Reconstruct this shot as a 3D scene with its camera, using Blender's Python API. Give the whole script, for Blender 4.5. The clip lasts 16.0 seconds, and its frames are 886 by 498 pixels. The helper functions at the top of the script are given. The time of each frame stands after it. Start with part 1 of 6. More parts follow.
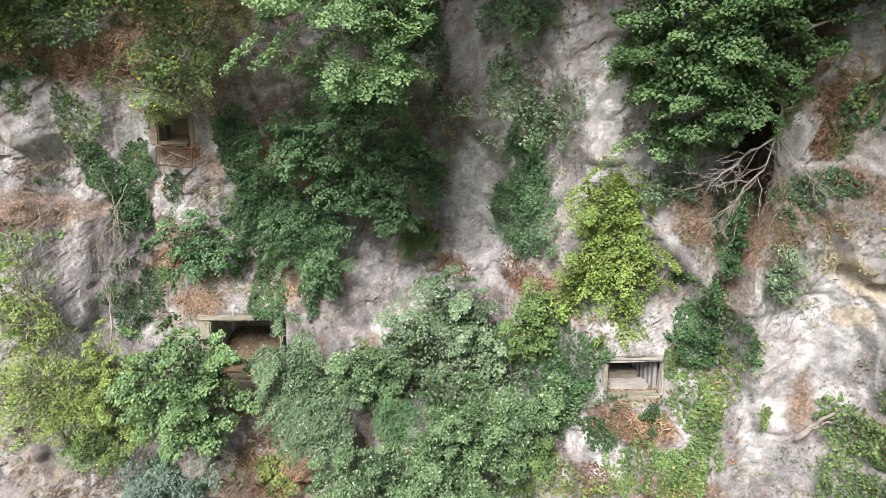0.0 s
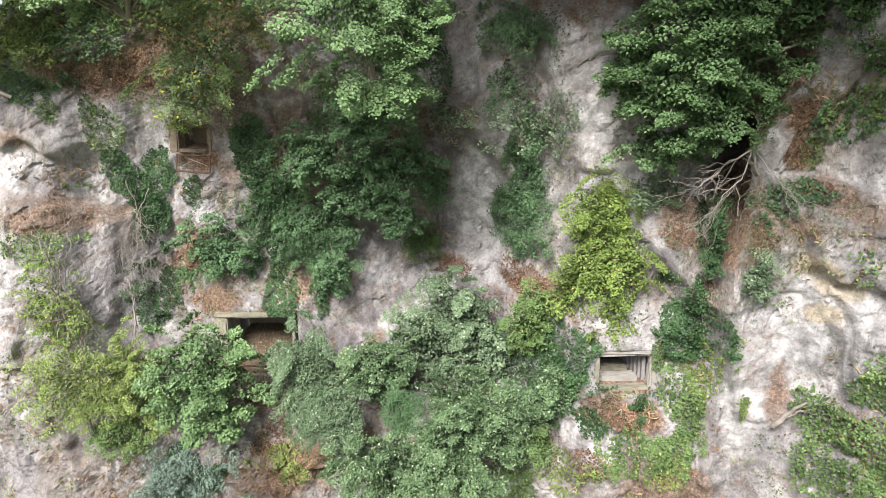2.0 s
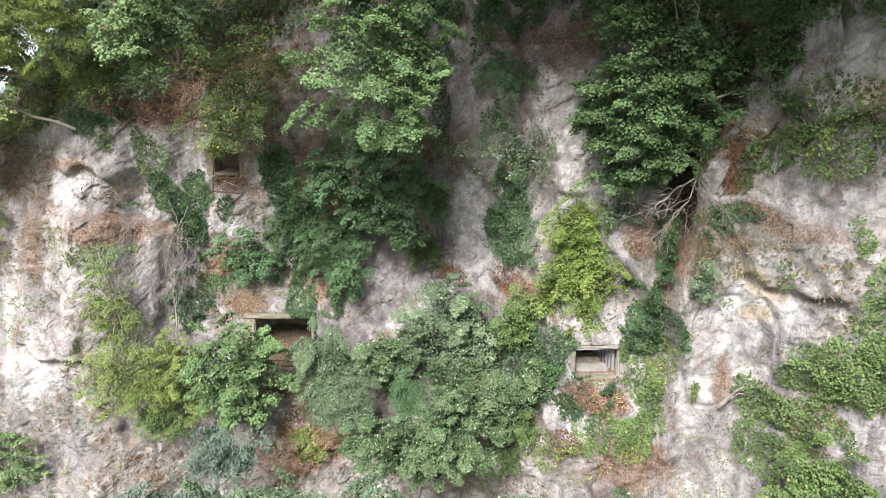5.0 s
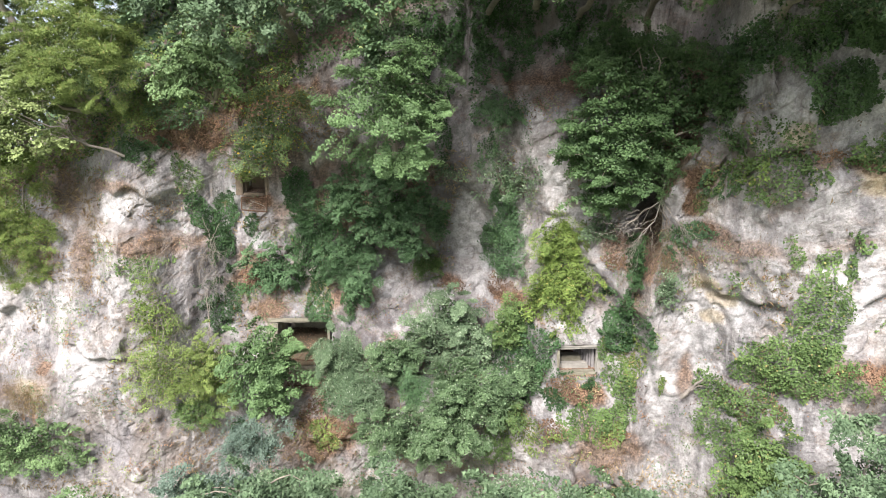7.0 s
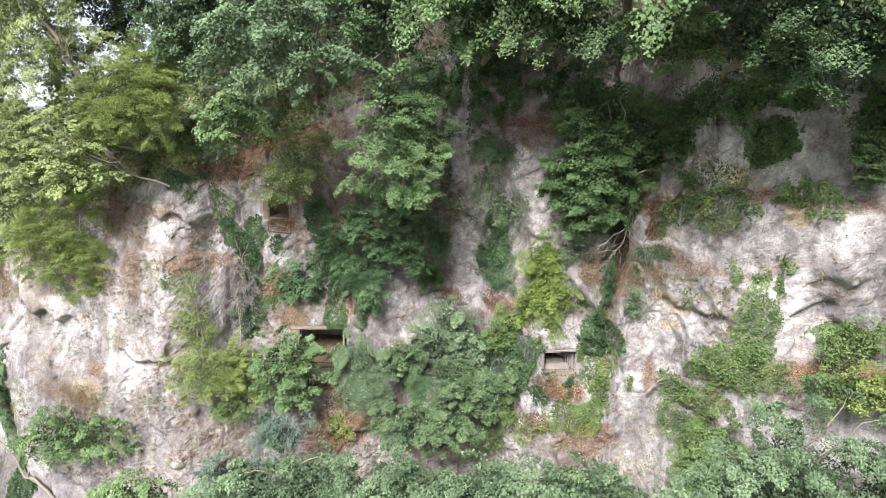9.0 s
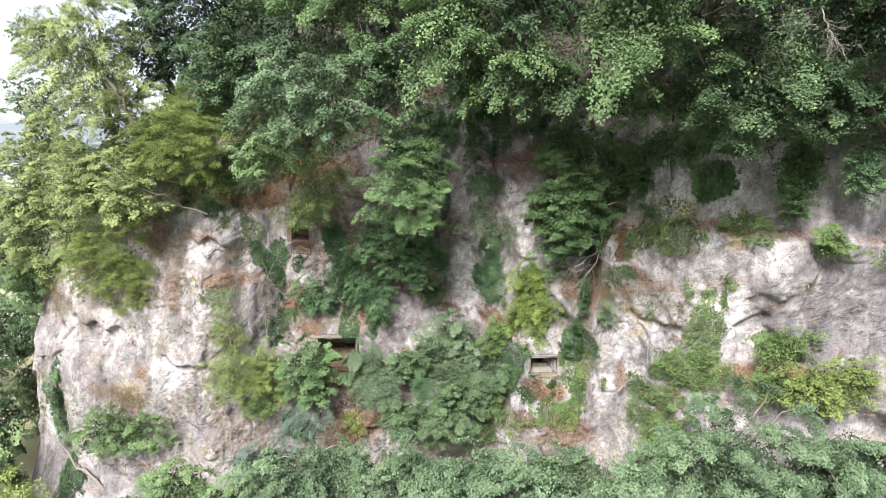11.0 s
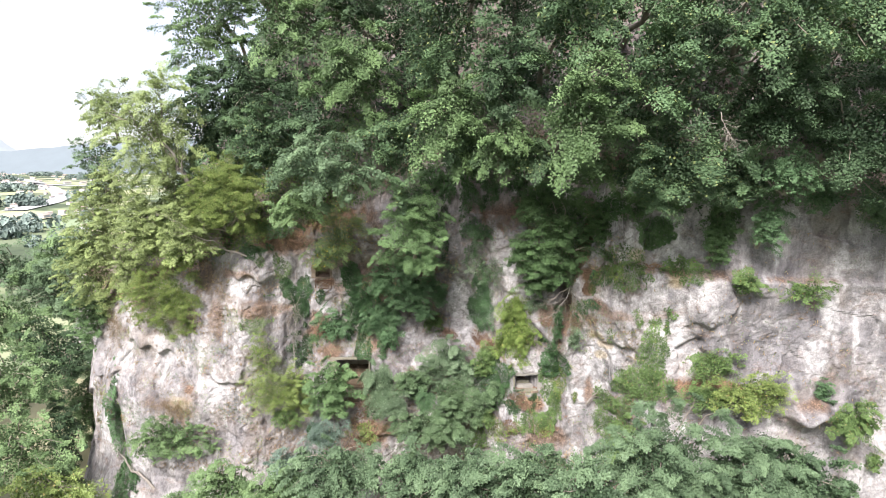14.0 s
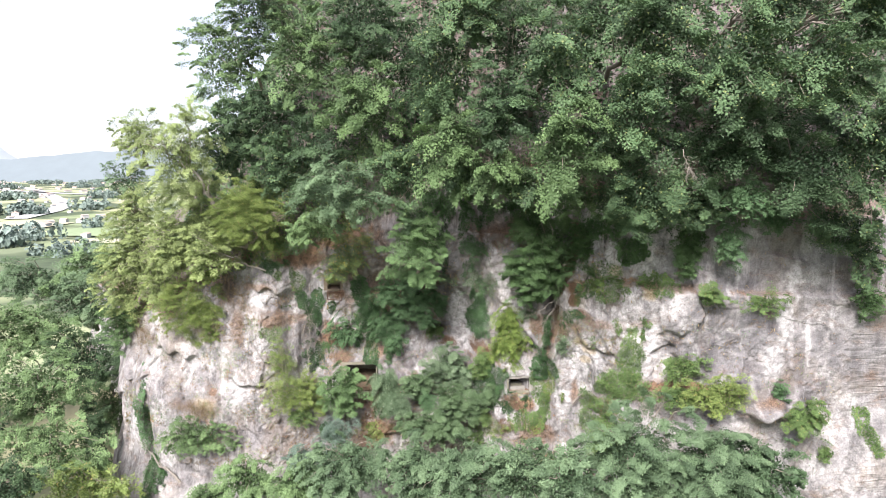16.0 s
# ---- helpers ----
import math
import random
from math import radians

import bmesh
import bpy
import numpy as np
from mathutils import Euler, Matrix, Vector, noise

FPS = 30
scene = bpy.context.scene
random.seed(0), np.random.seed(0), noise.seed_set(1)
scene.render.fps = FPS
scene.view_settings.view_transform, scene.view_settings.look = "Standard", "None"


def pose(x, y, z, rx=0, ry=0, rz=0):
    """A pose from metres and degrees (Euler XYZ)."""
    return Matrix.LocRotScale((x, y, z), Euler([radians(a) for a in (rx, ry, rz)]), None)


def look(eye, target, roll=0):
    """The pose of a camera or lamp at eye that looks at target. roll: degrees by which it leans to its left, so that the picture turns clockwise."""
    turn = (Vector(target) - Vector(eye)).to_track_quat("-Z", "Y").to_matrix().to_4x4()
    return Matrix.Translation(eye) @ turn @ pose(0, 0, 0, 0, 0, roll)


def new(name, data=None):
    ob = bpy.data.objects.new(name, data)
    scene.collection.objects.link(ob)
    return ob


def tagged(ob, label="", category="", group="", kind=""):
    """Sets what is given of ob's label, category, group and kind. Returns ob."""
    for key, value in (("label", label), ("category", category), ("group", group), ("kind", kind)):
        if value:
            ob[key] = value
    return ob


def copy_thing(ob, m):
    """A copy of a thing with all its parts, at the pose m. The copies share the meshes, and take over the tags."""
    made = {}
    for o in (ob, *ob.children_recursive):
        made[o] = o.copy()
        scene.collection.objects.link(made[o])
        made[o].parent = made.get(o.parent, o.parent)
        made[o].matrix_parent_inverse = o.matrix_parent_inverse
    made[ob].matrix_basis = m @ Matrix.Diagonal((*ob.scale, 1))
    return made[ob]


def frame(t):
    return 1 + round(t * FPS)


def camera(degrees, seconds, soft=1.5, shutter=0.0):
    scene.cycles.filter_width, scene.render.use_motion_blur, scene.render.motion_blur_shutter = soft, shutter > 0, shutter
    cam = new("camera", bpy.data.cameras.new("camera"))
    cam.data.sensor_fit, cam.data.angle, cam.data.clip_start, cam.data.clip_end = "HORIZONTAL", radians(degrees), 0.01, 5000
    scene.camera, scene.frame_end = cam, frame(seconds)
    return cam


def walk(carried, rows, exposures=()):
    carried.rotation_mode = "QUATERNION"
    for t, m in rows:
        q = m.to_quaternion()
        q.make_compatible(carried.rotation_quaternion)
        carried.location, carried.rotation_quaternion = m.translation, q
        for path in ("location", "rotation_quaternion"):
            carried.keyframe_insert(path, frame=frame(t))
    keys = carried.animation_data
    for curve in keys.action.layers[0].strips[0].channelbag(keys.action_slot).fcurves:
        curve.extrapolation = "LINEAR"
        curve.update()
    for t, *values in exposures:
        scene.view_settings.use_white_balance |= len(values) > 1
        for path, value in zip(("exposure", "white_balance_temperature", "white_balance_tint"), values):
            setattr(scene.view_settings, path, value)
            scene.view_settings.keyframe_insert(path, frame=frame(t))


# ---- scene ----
cam = camera(66.0, 16.0, soft=0.5)
# seconds, eye (x, y, z) in metres, yaw, pitch, roll in degrees
ROWS = [
    (0.0, -0.002, 0.000, 12.004, -0.945, -12.899, 0.103),
    (0.5, -0.038, -0.271, 12.170, -0.927, -12.944, 0.103),
    (1.0, -0.076, -0.572, 12.311, -0.903, -12.988, 0.094),
    (1.5, -0.096, -0.934, 12.401, -0.889, -13.053, 0.092),
    (2.0, -0.108, -1.365, 12.457, -0.897, -13.123, 0.096),
    (2.5, -0.113, -1.846, 12.542, -0.938, -13.123, 0.092),
    (3.0, -0.120, -2.352, 12.692, -0.982, -13.012, 0.086),
    (3.5, -0.137, -2.936, 12.829, -0.977, -12.897, 0.078),
    (4.0, -0.142, -3.569, 12.994, -0.959, -12.726, 0.088),
    (6.5, -0.429, -7.672, 13.854, -1.206, -11.506, -0.166),
    (7.0, -0.493, -8.644, 14.149, -1.260, -11.355, -0.163),
    (7.5, -0.558, -9.685, 14.467, -1.294, -11.210, -0.162),
    (8.0, -0.626, -10.801, 14.824, -1.348, -11.067, -0.173),
    (8.5, -0.710, -11.970, 15.194, -1.421, -10.908, -0.196),
    (9.0, -0.795, -13.167, 15.559, -1.508, -10.733, -0.219),
    (11.5, -0.815, -19.613, 17.261, -1.280, -9.305, -0.137),
    (12.0, -0.793, -20.914, 17.607, -1.256, -8.900, -0.129),
    (12.5, -0.786, -22.198, 17.938, -1.216, -8.514, -0.121),
    (13.0, -0.785, -23.477, 18.255, -1.185, -8.168, -0.099),
    (13.5, -0.795, -24.761, 18.596, -1.165, -7.831, -0.086),
    (14.0, -0.818, -26.030, 18.939, -1.177, -7.506, -0.061),
    (14.5, -0.854, -27.288, 19.295, -1.183, -7.175, -0.029),
    (15.0, -0.898, -28.537, 19.658, -1.162, -6.892, -0.012),
    (15.5, -0.940, -29.757, 19.928, -1.176, -6.877, -0.003),
    (16.0, -0.993, -30.888, 20.177, -1.230, -6.890, 0.009),
]
walk(cam, [(t, pose(x, y, z, 90 + pitch, roll, yaw)) for t, x, y, z, yaw, pitch, roll in ROWS], [(0.0, 2.42, 6850, 12), (16.0, 2.38, 6750, 15)])

# ---- world and light: bright overcast day ----
SUN_EL, SUN_AZ = radians(41), radians(199)   # azimuth clockwise from +y
world = bpy.data.worlds.new("overcast_sky")
scene.world = world
world.use_nodes = True
wn = world.node_tree.nodes
sky = wn.new("ShaderNodeTexSky")
sky.sky_type = "NISHITA"
sky.sun_disc = False
sky.sun_elevation, sky.sun_rotation = SUN_EL, SUN_AZ
sky.air_density, sky.dust_density, sky.ozone_density = 0.7, 1.2, 0.7
wn["Background"].inputs["Strength"].default_value = 0.041
cloud = wn.new("ShaderNodeMix")   # thin even cloud over the sky
cloud.data_type = "RGBA"
cloud.inputs[0].default_value, cloud.inputs[7].default_value = 0.4, (9.0, 9.2, 9.6, 1)
world.node_tree.links.new(sky.outputs[0], cloud.inputs[6])
world.node_tree.links.new(cloud.outputs[2], wn["Background"].inputs["Color"])
sun_data = bpy.data.lights.new("sun", "SUN")
sun_data.energy, sun_data.angle, sun_data.color = 2.3, radians(24), (1.0, 0.98, 0.955)
sun = new("sun", sun_data)
sun_dir = Vector((math.sin(SUN_AZ) * math.cos(SUN_EL), math.cos(SUN_AZ) * math.cos(SUN_EL), math.sin(SUN_EL)))
sun.matrix_world = look(sun_dir * 80, (0, 0, 0))


# ---- noise and mesh helpers ----
def lattice(ix, iy, iz, seed):
    h = (ix.astype(np.int64) * 374761393 + iy.astype(np.int64) * 668265263 + iz.astype(np.int64) * 1274126177 + seed * 974634777) & 0xFFFFFFFF
    h = ((h ^ (h >> 13)) * 1274126177) & 0xFFFFFFFF
    return ((h ^ (h >> 16)) & 0xFFFF) / 65535.0


def vnoise(x, y, z, seed=0):
    """Smooth value noise, 0 to 1, on arrays."""
    x, y, z = np.broadcast_arrays(np.asarray(x, float), np.asarray(y, float), np.asarray(z, float))
    i, j, k = np.floor(x), np.floor(y), np.floor(z)
    u, v, w = x - i, y - j, z - k
    u, v, w = (a * a * (3 - 2 * a) for a in (u, v, w))
    out = 0
    for a in (0, 1):
        for b in (0, 1):
            for c in (0, 1):
                out = out + lattice(i + a, j + b, k + c, seed) * (u if a else 1 - u) * (v if b else 1 - v) * (w if c else 1 - w)
    return out


def fbm(x, y, z, octaves=4, seed=0):
    total, amp, norm = 0, 1.0, 0
    for o in range(octaves):
        f = 2.03 ** o
        total = total + amp * (vnoise(x * f, y * f, z * f, seed + o) - 0.5)
        norm += amp
        amp *= 0.5
    return total / norm * 2


def facets(x, z, size, seed, tilt=0.35):
    """Fractured rock: jittered cells, each a tilted plane of its own. Returns the offset and the closeness to a joint."""
    gx, gz = x / size, z / size
    i, k = np.floor(gx), np.floor(gz)
    best = np.full(np.shape(gx), 9.0)
    second = np.full(np.shape(gx), 9.0)
    off = np.zeros(np.shape(gx))
    for a in (-1, 0, 1):
        for c in (-1, 0, 1):
            ci, ck = i + a, k + c
            cx = ci + 0.5 + 0.8 * (lattice(ci, ck, ci * 0, seed) - 0.5)
            cz = ck + 0.5 + 0.8 * (lattice(ci, ck, ci * 0, seed + 1) - 0.5)
            d = np.hypot(gx - cx, (gz - cz) * 0.8)
            h = lattice(ci, ck, ci * 0, seed + 2) - 0.5
            sx = (lattice(ci, ck, ci * 0, seed + 3) - 0.5) * 2 * tilt
            sz = (lattice(ci, ck, ci * 0, seed + 4) - 0.5) * 2 * tilt
            mine = h * 0.5 + sx * (gx - cx) + sz * (gz - cz)
            near = d < best
            second = np.where(near, best, np.minimum(second, d))
            off = np.where(near, mine, off)
            best = np.where(near, d, best)
    return off * size, np.clip(1 - (second - best) / 0.12, 0, 1)


def mesh_from(name, verts, faces, material=None, smooth=False):
    """A mesh from arrays of places and of equal-sided faces."""
    me = bpy.data.meshes.new(name)
    verts, faces = np.asarray(verts, np.float32), np.asarray(faces, np.int32)
    n, k = faces.shape
    me.vertices.add(len(verts))
    me.vertices.foreach_set("co", verts.ravel())
    me.loops.add(n * k)
    me.loops.foreach_set("vertex_index", faces.ravel())
    me.polygons.add(n)
    me.polygons.foreach_set("loop_start", np.arange(n, dtype=np.int32) * k)
    me.polygons.foreach_set("use_smooth", np.full(n, smooth))
    me.update(calc_edges=True)
    if material:
        me.materials.append(material)
    return me


def add_part(name, me, parent, label=""):
    ob = new(name, me)
    ob.parent = parent
    return tagged(ob, label)


def part(name, bm, material, parent, label=""):
    me = bpy.data.meshes.new(name)
    bm.to_mesh(me)
    bm.free()
    me.materials.append(material)
    return add_part(name, me, parent, label)


def thing(name, place, label, category, group="", kind=""):
    ob = new(name)
    ob.empty_display_size = 0.2
    ob.location = place
    return tagged(ob, label, category, group, kind)


# ---- materials ----
def material(name):
    m = bpy.data.materials.new(name)
    m.use_nodes = True
    nt = m.node_tree
    return m, nt, nt.nodes["Principled BSDF"]


def noise_node(nt, scale, detail=6.0, rough=0.6, stretch=(1, 1, 1), source="Object"):
    co = nt.nodes.new("ShaderNodeTexCoord")
    mp = nt.nodes.new("ShaderNodeMapping")
    mp.inputs["Scale"].default_value = stretch
    n = nt.nodes.new("ShaderNodeTexNoise")
    n.inputs["Scale"].default_value, n.inputs["Detail"].default_value, n.inputs["Roughness"].default_value = scale, detail, rough
    nt.links.new(co.outputs[source], mp.inputs[0])
    nt.links.new(mp.outputs[0], n.inputs["Vector"])
    return n.outputs[0]


def ramp(nt, value, stops):
    r = nt.nodes.new("ShaderNodeValToRGB")
    while len(r.color_ramp.elements) < len(stops):
        r.color_ramp.elements.new(0.5)
    for e, (p, c) in zip(r.color_ramp.elements, stops):
        e.position, e.color = p, (*c, 1) if len(c) == 3 else (c[0], c[0], c[0], 1)
    nt.links.new(value, r.inputs[0])
    return r.outputs[0]


def mix(nt, factor, a, b, blend="MIX"):
    n = nt.nodes.new("ShaderNodeMix")
    n.data_type, n.blend_type = "RGBA", blend
    for slot, v in ((0, factor), (6, a), (7, b)):
        if isinstance(v, (int, float)):
            n.inputs[slot].default_value = v
        elif isinstance(v, tuple):
            n.inputs[slot].default_value = (*v, 1)
        else:
            nt.links.new(v, n.inputs[slot])
    return n.outputs[2]


def attribute(nt, name):
    n = nt.nodes.new("ShaderNodeAttribute")
    n.attribute_name = name
    return n.outputs["Fac"]


def bump(nt, bsdf, height, strength, distance):
    b = nt.nodes.new("ShaderNodeBump")
    b.inputs["Strength"].default_value, b.inputs["Distance"].default_value = strength, distance
    nt.links.new(height, b.inputs["Height"])
    nt.links.new(b.outputs[0], bsdf.inputs["Normal"])


def leaf_material(name, dark, light, odd=None, odd_share=0.05, rough=0.44, glow=0.17, single=0.45):
    """Leaves: colour varies leaf by leaf and spray by spray, light comes partly through."""
    m, nt, bsdf = material(name)
    geo = nt.nodes.new("ShaderNodeNewGeometry")
    half = tuple((a + b) / 2 for a, b in zip(dark, light))
    one = ramp(nt, geo.outputs["Random Per Island"], [(0.0, tuple(c * 0.75 for c in dark)), (0.4, tuple(0.75 * a + 0.25 * b for a, b in zip(dark, light))), (0.8, tuple(c * 0.9 for c in light)), (1.0, tuple(c * 1.12 for c in light))])
    # The dark end of the tone ramp gives inner leaves their painted shade.
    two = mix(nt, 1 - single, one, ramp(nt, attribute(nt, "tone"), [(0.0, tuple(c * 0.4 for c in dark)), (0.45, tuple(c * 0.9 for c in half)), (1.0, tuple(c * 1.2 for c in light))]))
    if odd:
        pick = nt.nodes.new("ShaderNodeMath")
        pick.operation = "LESS_THAN"
        pick.inputs[1].default_value = odd_share
        shift = nt.nodes.new("ShaderNodeMath")
        shift.operation = "FRACT"
        times = nt.nodes.new("ShaderNodeMath")
        times.operation = "MULTIPLY"
        times.inputs[1].default_value = 13.7
        nt.links.new(geo.outputs["Random Per Island"], times.inputs[0])
        nt.links.new(times.outputs[0], shift.inputs[0])
        nt.links.new(shift.outputs[0], pick.inputs[0])
        two = mix(nt, pick.outputs[0], two, odd)
    nt.links.new(two, bsdf.inputs["Base Color"])
    bsdf.inputs["Roughness"].default_value = rough
    bsdf.inputs["Specular IOR Level"].default_value = 0.18
    tr = nt.nodes.new("ShaderNodeBsdfTranslucent")
    nt.links.new(mix(nt, 0.15, two, (0.2, 0.3, 0.06)), tr.inputs["Color"])
    ms = nt.nodes.new("ShaderNodeMixShader")
    ms.inputs[0].default_value = glow
    nt.links.new(bsdf.outputs[0], ms.inputs[1])
    nt.links.new(tr.outputs[0], ms.inputs[2])
    nt.links.new(ms.outputs[0], nt.nodes["Material Output"].inputs["Surface"])
    return m


def plain_material(name, dark, light, scale=6.0, rough=0.85, relief=0.3, stretch=(1, 1, 1), metal=0.0, distance=0.02):
    m, nt, bsdf = material(name)
    fine = noise_node(nt, scale, 8.0, 0.65, stretch)
    wide = noise_node(nt, scale * 0.17, 4.0)
    both = mix(nt, 0.45, ramp(nt, fine, [(0.3, dark), (0.7, light)]), ramp(nt, wide, [(0.35, dark), (0.65, light)]))
    nt.links.new(both, bsdf.inputs["Base Color"])
    bsdf.inputs["Roughness"].default_value, bsdf.inputs["Metallic"].default_value = rough, metal
    bump(nt, bsdf, fine, relief, distance)
    return m


def chips(nt, scale, warp, stretch=(1, 1, 1)):
    """Angular chips: a random value per warped cell."""
    co = nt.nodes.new("ShaderNodeTexCoord")
    mp = nt.nodes.new("ShaderNodeMapping")
    mp.inputs["Scale"].default_value = stretch
    nz = nt.nodes.new("ShaderNodeTexNoise")
    nz.inputs["Scale"].default_value, nz.inputs["Detail"].default_value = scale * 0.8, 6.0
    add = nt.nodes.new("ShaderNodeMix")
    add.data_type, add.blend_type = "RGBA", "ADD"
    add.inputs[0].default_value = warp
    vor = nt.nodes.new("ShaderNodeTexVoronoi")
    vor.inputs["Scale"].default_value = scale
    nt.links.new(co.outputs["Object"], mp.inputs[0])
    nt.links.new(mp.outputs[0], nz.inputs["Vector"])
    nt.links.new(mp.outputs[0], add.inputs[6])
    nt.links.new(nz.outputs["Color"], add.inputs[7])
    nt.links.new(add.outputs[2], vor.inputs["Vector"])
    sep = nt.nodes.new("ShaderNodeSeparateColor")
    nt.links.new(vor.outputs["Color"], sep.inputs[0])
    return sep.outputs[0]


def fracture(nt, scale, turn, stretch):
    """Sharp slanting rifts: 1 in the rift, falling off beside it."""
    co = nt.nodes.new("ShaderNodeTexCoord")
    mp = nt.nodes.new("ShaderNodeMapping")
    mp.inputs["Rotation"].default_value = (0, radians(turn), 0)
    after = nt.nodes.new("ShaderNodeMapping")
    after.inputs["Scale"].default_value = stretch
    n = nt.nodes.new("ShaderNodeTexNoise")
    n.noise_type = "RIDGED_MULTIFRACTAL"
    n.inputs["Scale"].default_value, n.inputs["Detail"].default_value, n.inputs["Roughness"].default_value = scale, 6.0, 0.55
    nt.links.new(co.outputs["Object"], mp.inputs[0])
    nt.links.new(mp.outputs[0], after.inputs[0])
    n.inputs["Offset"].default_value, n.inputs["Gain"].default_value = 1.0, 1.4
    nt.links.new(after.outputs[0], n.inputs["Vector"])
    half = nt.nodes.new("ShaderNodeMath")
    half.operation = "MULTIPLY"
    half.inputs[1].default_value = 0.42
    nt.links.new(n.outputs[0], half.inputs[0])
    return half.outputs[0]


def rock_material():
    m, nt, bsdf = material("limestone")
    wide = noise_node(nt, 0.33, 5.0, 0.6, (1, 1, 0.8))
    broad = noise_node(nt, 0.6, 6.0, 0.6, (1, 1, 0.7))
    mid = noise_node(nt, 2.2, 10.0, 0.66)
    fine = noise_node(nt, 11.0, 12.0, 0.72)
    dirt = noise_node(nt, 0.9, 9.0, 0.7, (0.8, 0.8, 1.5))
    streak = noise_node(nt, 1.1, 8.0, 0.62, (1.2, 1.2, 0.16))
    runs = noise_node(nt, 0.8, 6.0, 0.6, (1.6, 1.6, 0.2))
    base = ramp(nt, broad, [(0.36, (0.125, 0.12, 0.126)), (0.48, (0.215, 0.208, 0.211)), (0.62, (0.335, 0.326, 0.327))])
    grain = mix(nt, 0.55, base, ramp(nt, mid, [(0.34, (0.2,)), (0.5, (0.5,)), (0.66, (0.75,))]), "OVERLAY")
    grain = mix(nt, 0.5, grain, ramp(nt, fine, [(0.34, (0.2,)), (0.5, (0.5,)), (0.66, (0.78,))]), "OVERLAY")
    cell_a = chips(nt, 2.6, 0.5, (1, 1, 0.6))
    cell_b = chips(nt, 8.0, 0.3, (1, 1, 0.7))
    grain = mix(nt, 0.28, grain, ramp(nt, cell_a, [(0.0, (0.25,)), (1.0, (0.75,))]), "OVERLAY")
    grain = mix(nt, 0.2, grain, ramp(nt, cell_b, [(0.0, (0.2,)), (1.0, (0.8,))]), "OVERLAY")
    warm = mix(nt, ramp(nt, wide, [(0.52, (0.0,)), (0.68, (0.5,))]), grain, ramp(nt, mid, [(0.36, (0.17, 0.132, 0.104)), (0.62, (0.33, 0.285, 0.242))]))
    lilac = mix(nt, ramp(nt, streak, [(0.5, (0.0,)), (0.63, (0.6,))]), warm, ramp(nt, fine, [(0.35, (0.16, 0.153, 0.163)), (0.65, (0.28, 0.272, 0.285))]))
    run = mix(nt, ramp(nt, runs, [(0.57, (0.0,)), (0.67, (0.7,))]), lilac, ramp(nt, fine, [(0.35, (0.33, 0.325, 0.33)), (0.65, (0.47, 0.468, 0.475))]))
    worn = ramp(nt, mix(nt, 0.5, streak, mid), [(0.4, (0.45,)), (0.54, (1.0,))])
    pale = mix(nt, mix(nt, 1.0, attribute(nt, "pale"), worn, "MULTIPLY"), run, ramp(nt, mix(nt, 0.5, fine, mid), [(0.36, (0.25, 0.243, 0.243)), (0.5, (0.4, 0.395, 0.402)), (0.64, (0.52, 0.52, 0.53))]))
    # Grey streaked rock, also the colour of shade painted under canopy and in cleft.
    grey_and_shade = ramp(nt, streak, [(0.36, (0.075, 0.073, 0.08)), (0.47, (0.135, 0.13, 0.139)), (0.6, (0.18, 0.174, 0.184)), (0.67, (0.38, 0.378, 0.39))])
    grey_and_shade = mix(nt, ramp(nt, wide, [(0.45, (0.0,)), (0.6, (0.7,))]), grey_and_shade, ramp(nt, mid, [(0.36, (0.085, 0.069, 0.059)), (0.64, (0.175, 0.15, 0.134))]))
    dark_mottle = ramp(nt, mix(nt, 0.5, broad, fine), [(0.36, (1.0,)), (0.62, (0.88,))])
    dark = mix(nt, mix(nt, 1.0, attribute(nt, "dark"), dark_mottle, "MULTIPLY"), pale, mix(nt, 0.4, grey_and_shade, ramp(nt, fine, [(0.34, (0.2,)), (0.66, (0.75,))]), "OVERLAY"))
    ochre = mix(nt, attribute(nt, "ochre"), dark, ramp(nt, fine, [(0.35, (0.3, 0.21, 0.09)), (0.65, (0.52, 0.43, 0.25))]))
    litter = ramp(nt, fine, [(0.36, (0.045, 0.029, 0.02)), (0.5, (0.13, 0.083, 0.057)), (0.63, (0.27, 0.175, 0.12))])
    grime = mix(nt, ramp(nt, dirt, [(0.54, (0.0,)), (0.66, (0.5,))]), ochre, litter)
    soil = mix(nt, attribute(nt, "soil"), grime, litter)
    slabs, splits = fracture(nt, 0.6, 33, (0.5, 1, 1.7)), fracture(nt, 1.1, -58, (0.45, 1, 1.5))
    rifts = ramp(nt, mix(nt, 0.5, slabs, splits, "LIGHTEN"), [(0.76, (0.0,)), (0.93, (0.5,))])
    crack = mix(nt, mix(nt, 1.0, attribute(nt, "joint"), rifts, "LIGHTEN"), soil, (0.085, 0.068, 0.06))
    nt.links.new(crack, bsdf.inputs["Base Color"])
    bsdf.inputs["Roughness"].default_value = 0.92
    bsdf.inputs["Specular IOR Level"].default_value = 0.2
    h = mix(nt, 0.25, mix(nt, 0.4, mix(nt, 0.5, mid, fine), mix(nt, 0.4, cell_a, cell_b)), mix(nt, 0.5, slabs, splits), "SUBTRACT")
    bump(nt, bsdf, h, 0.9, 0.22)
    return m


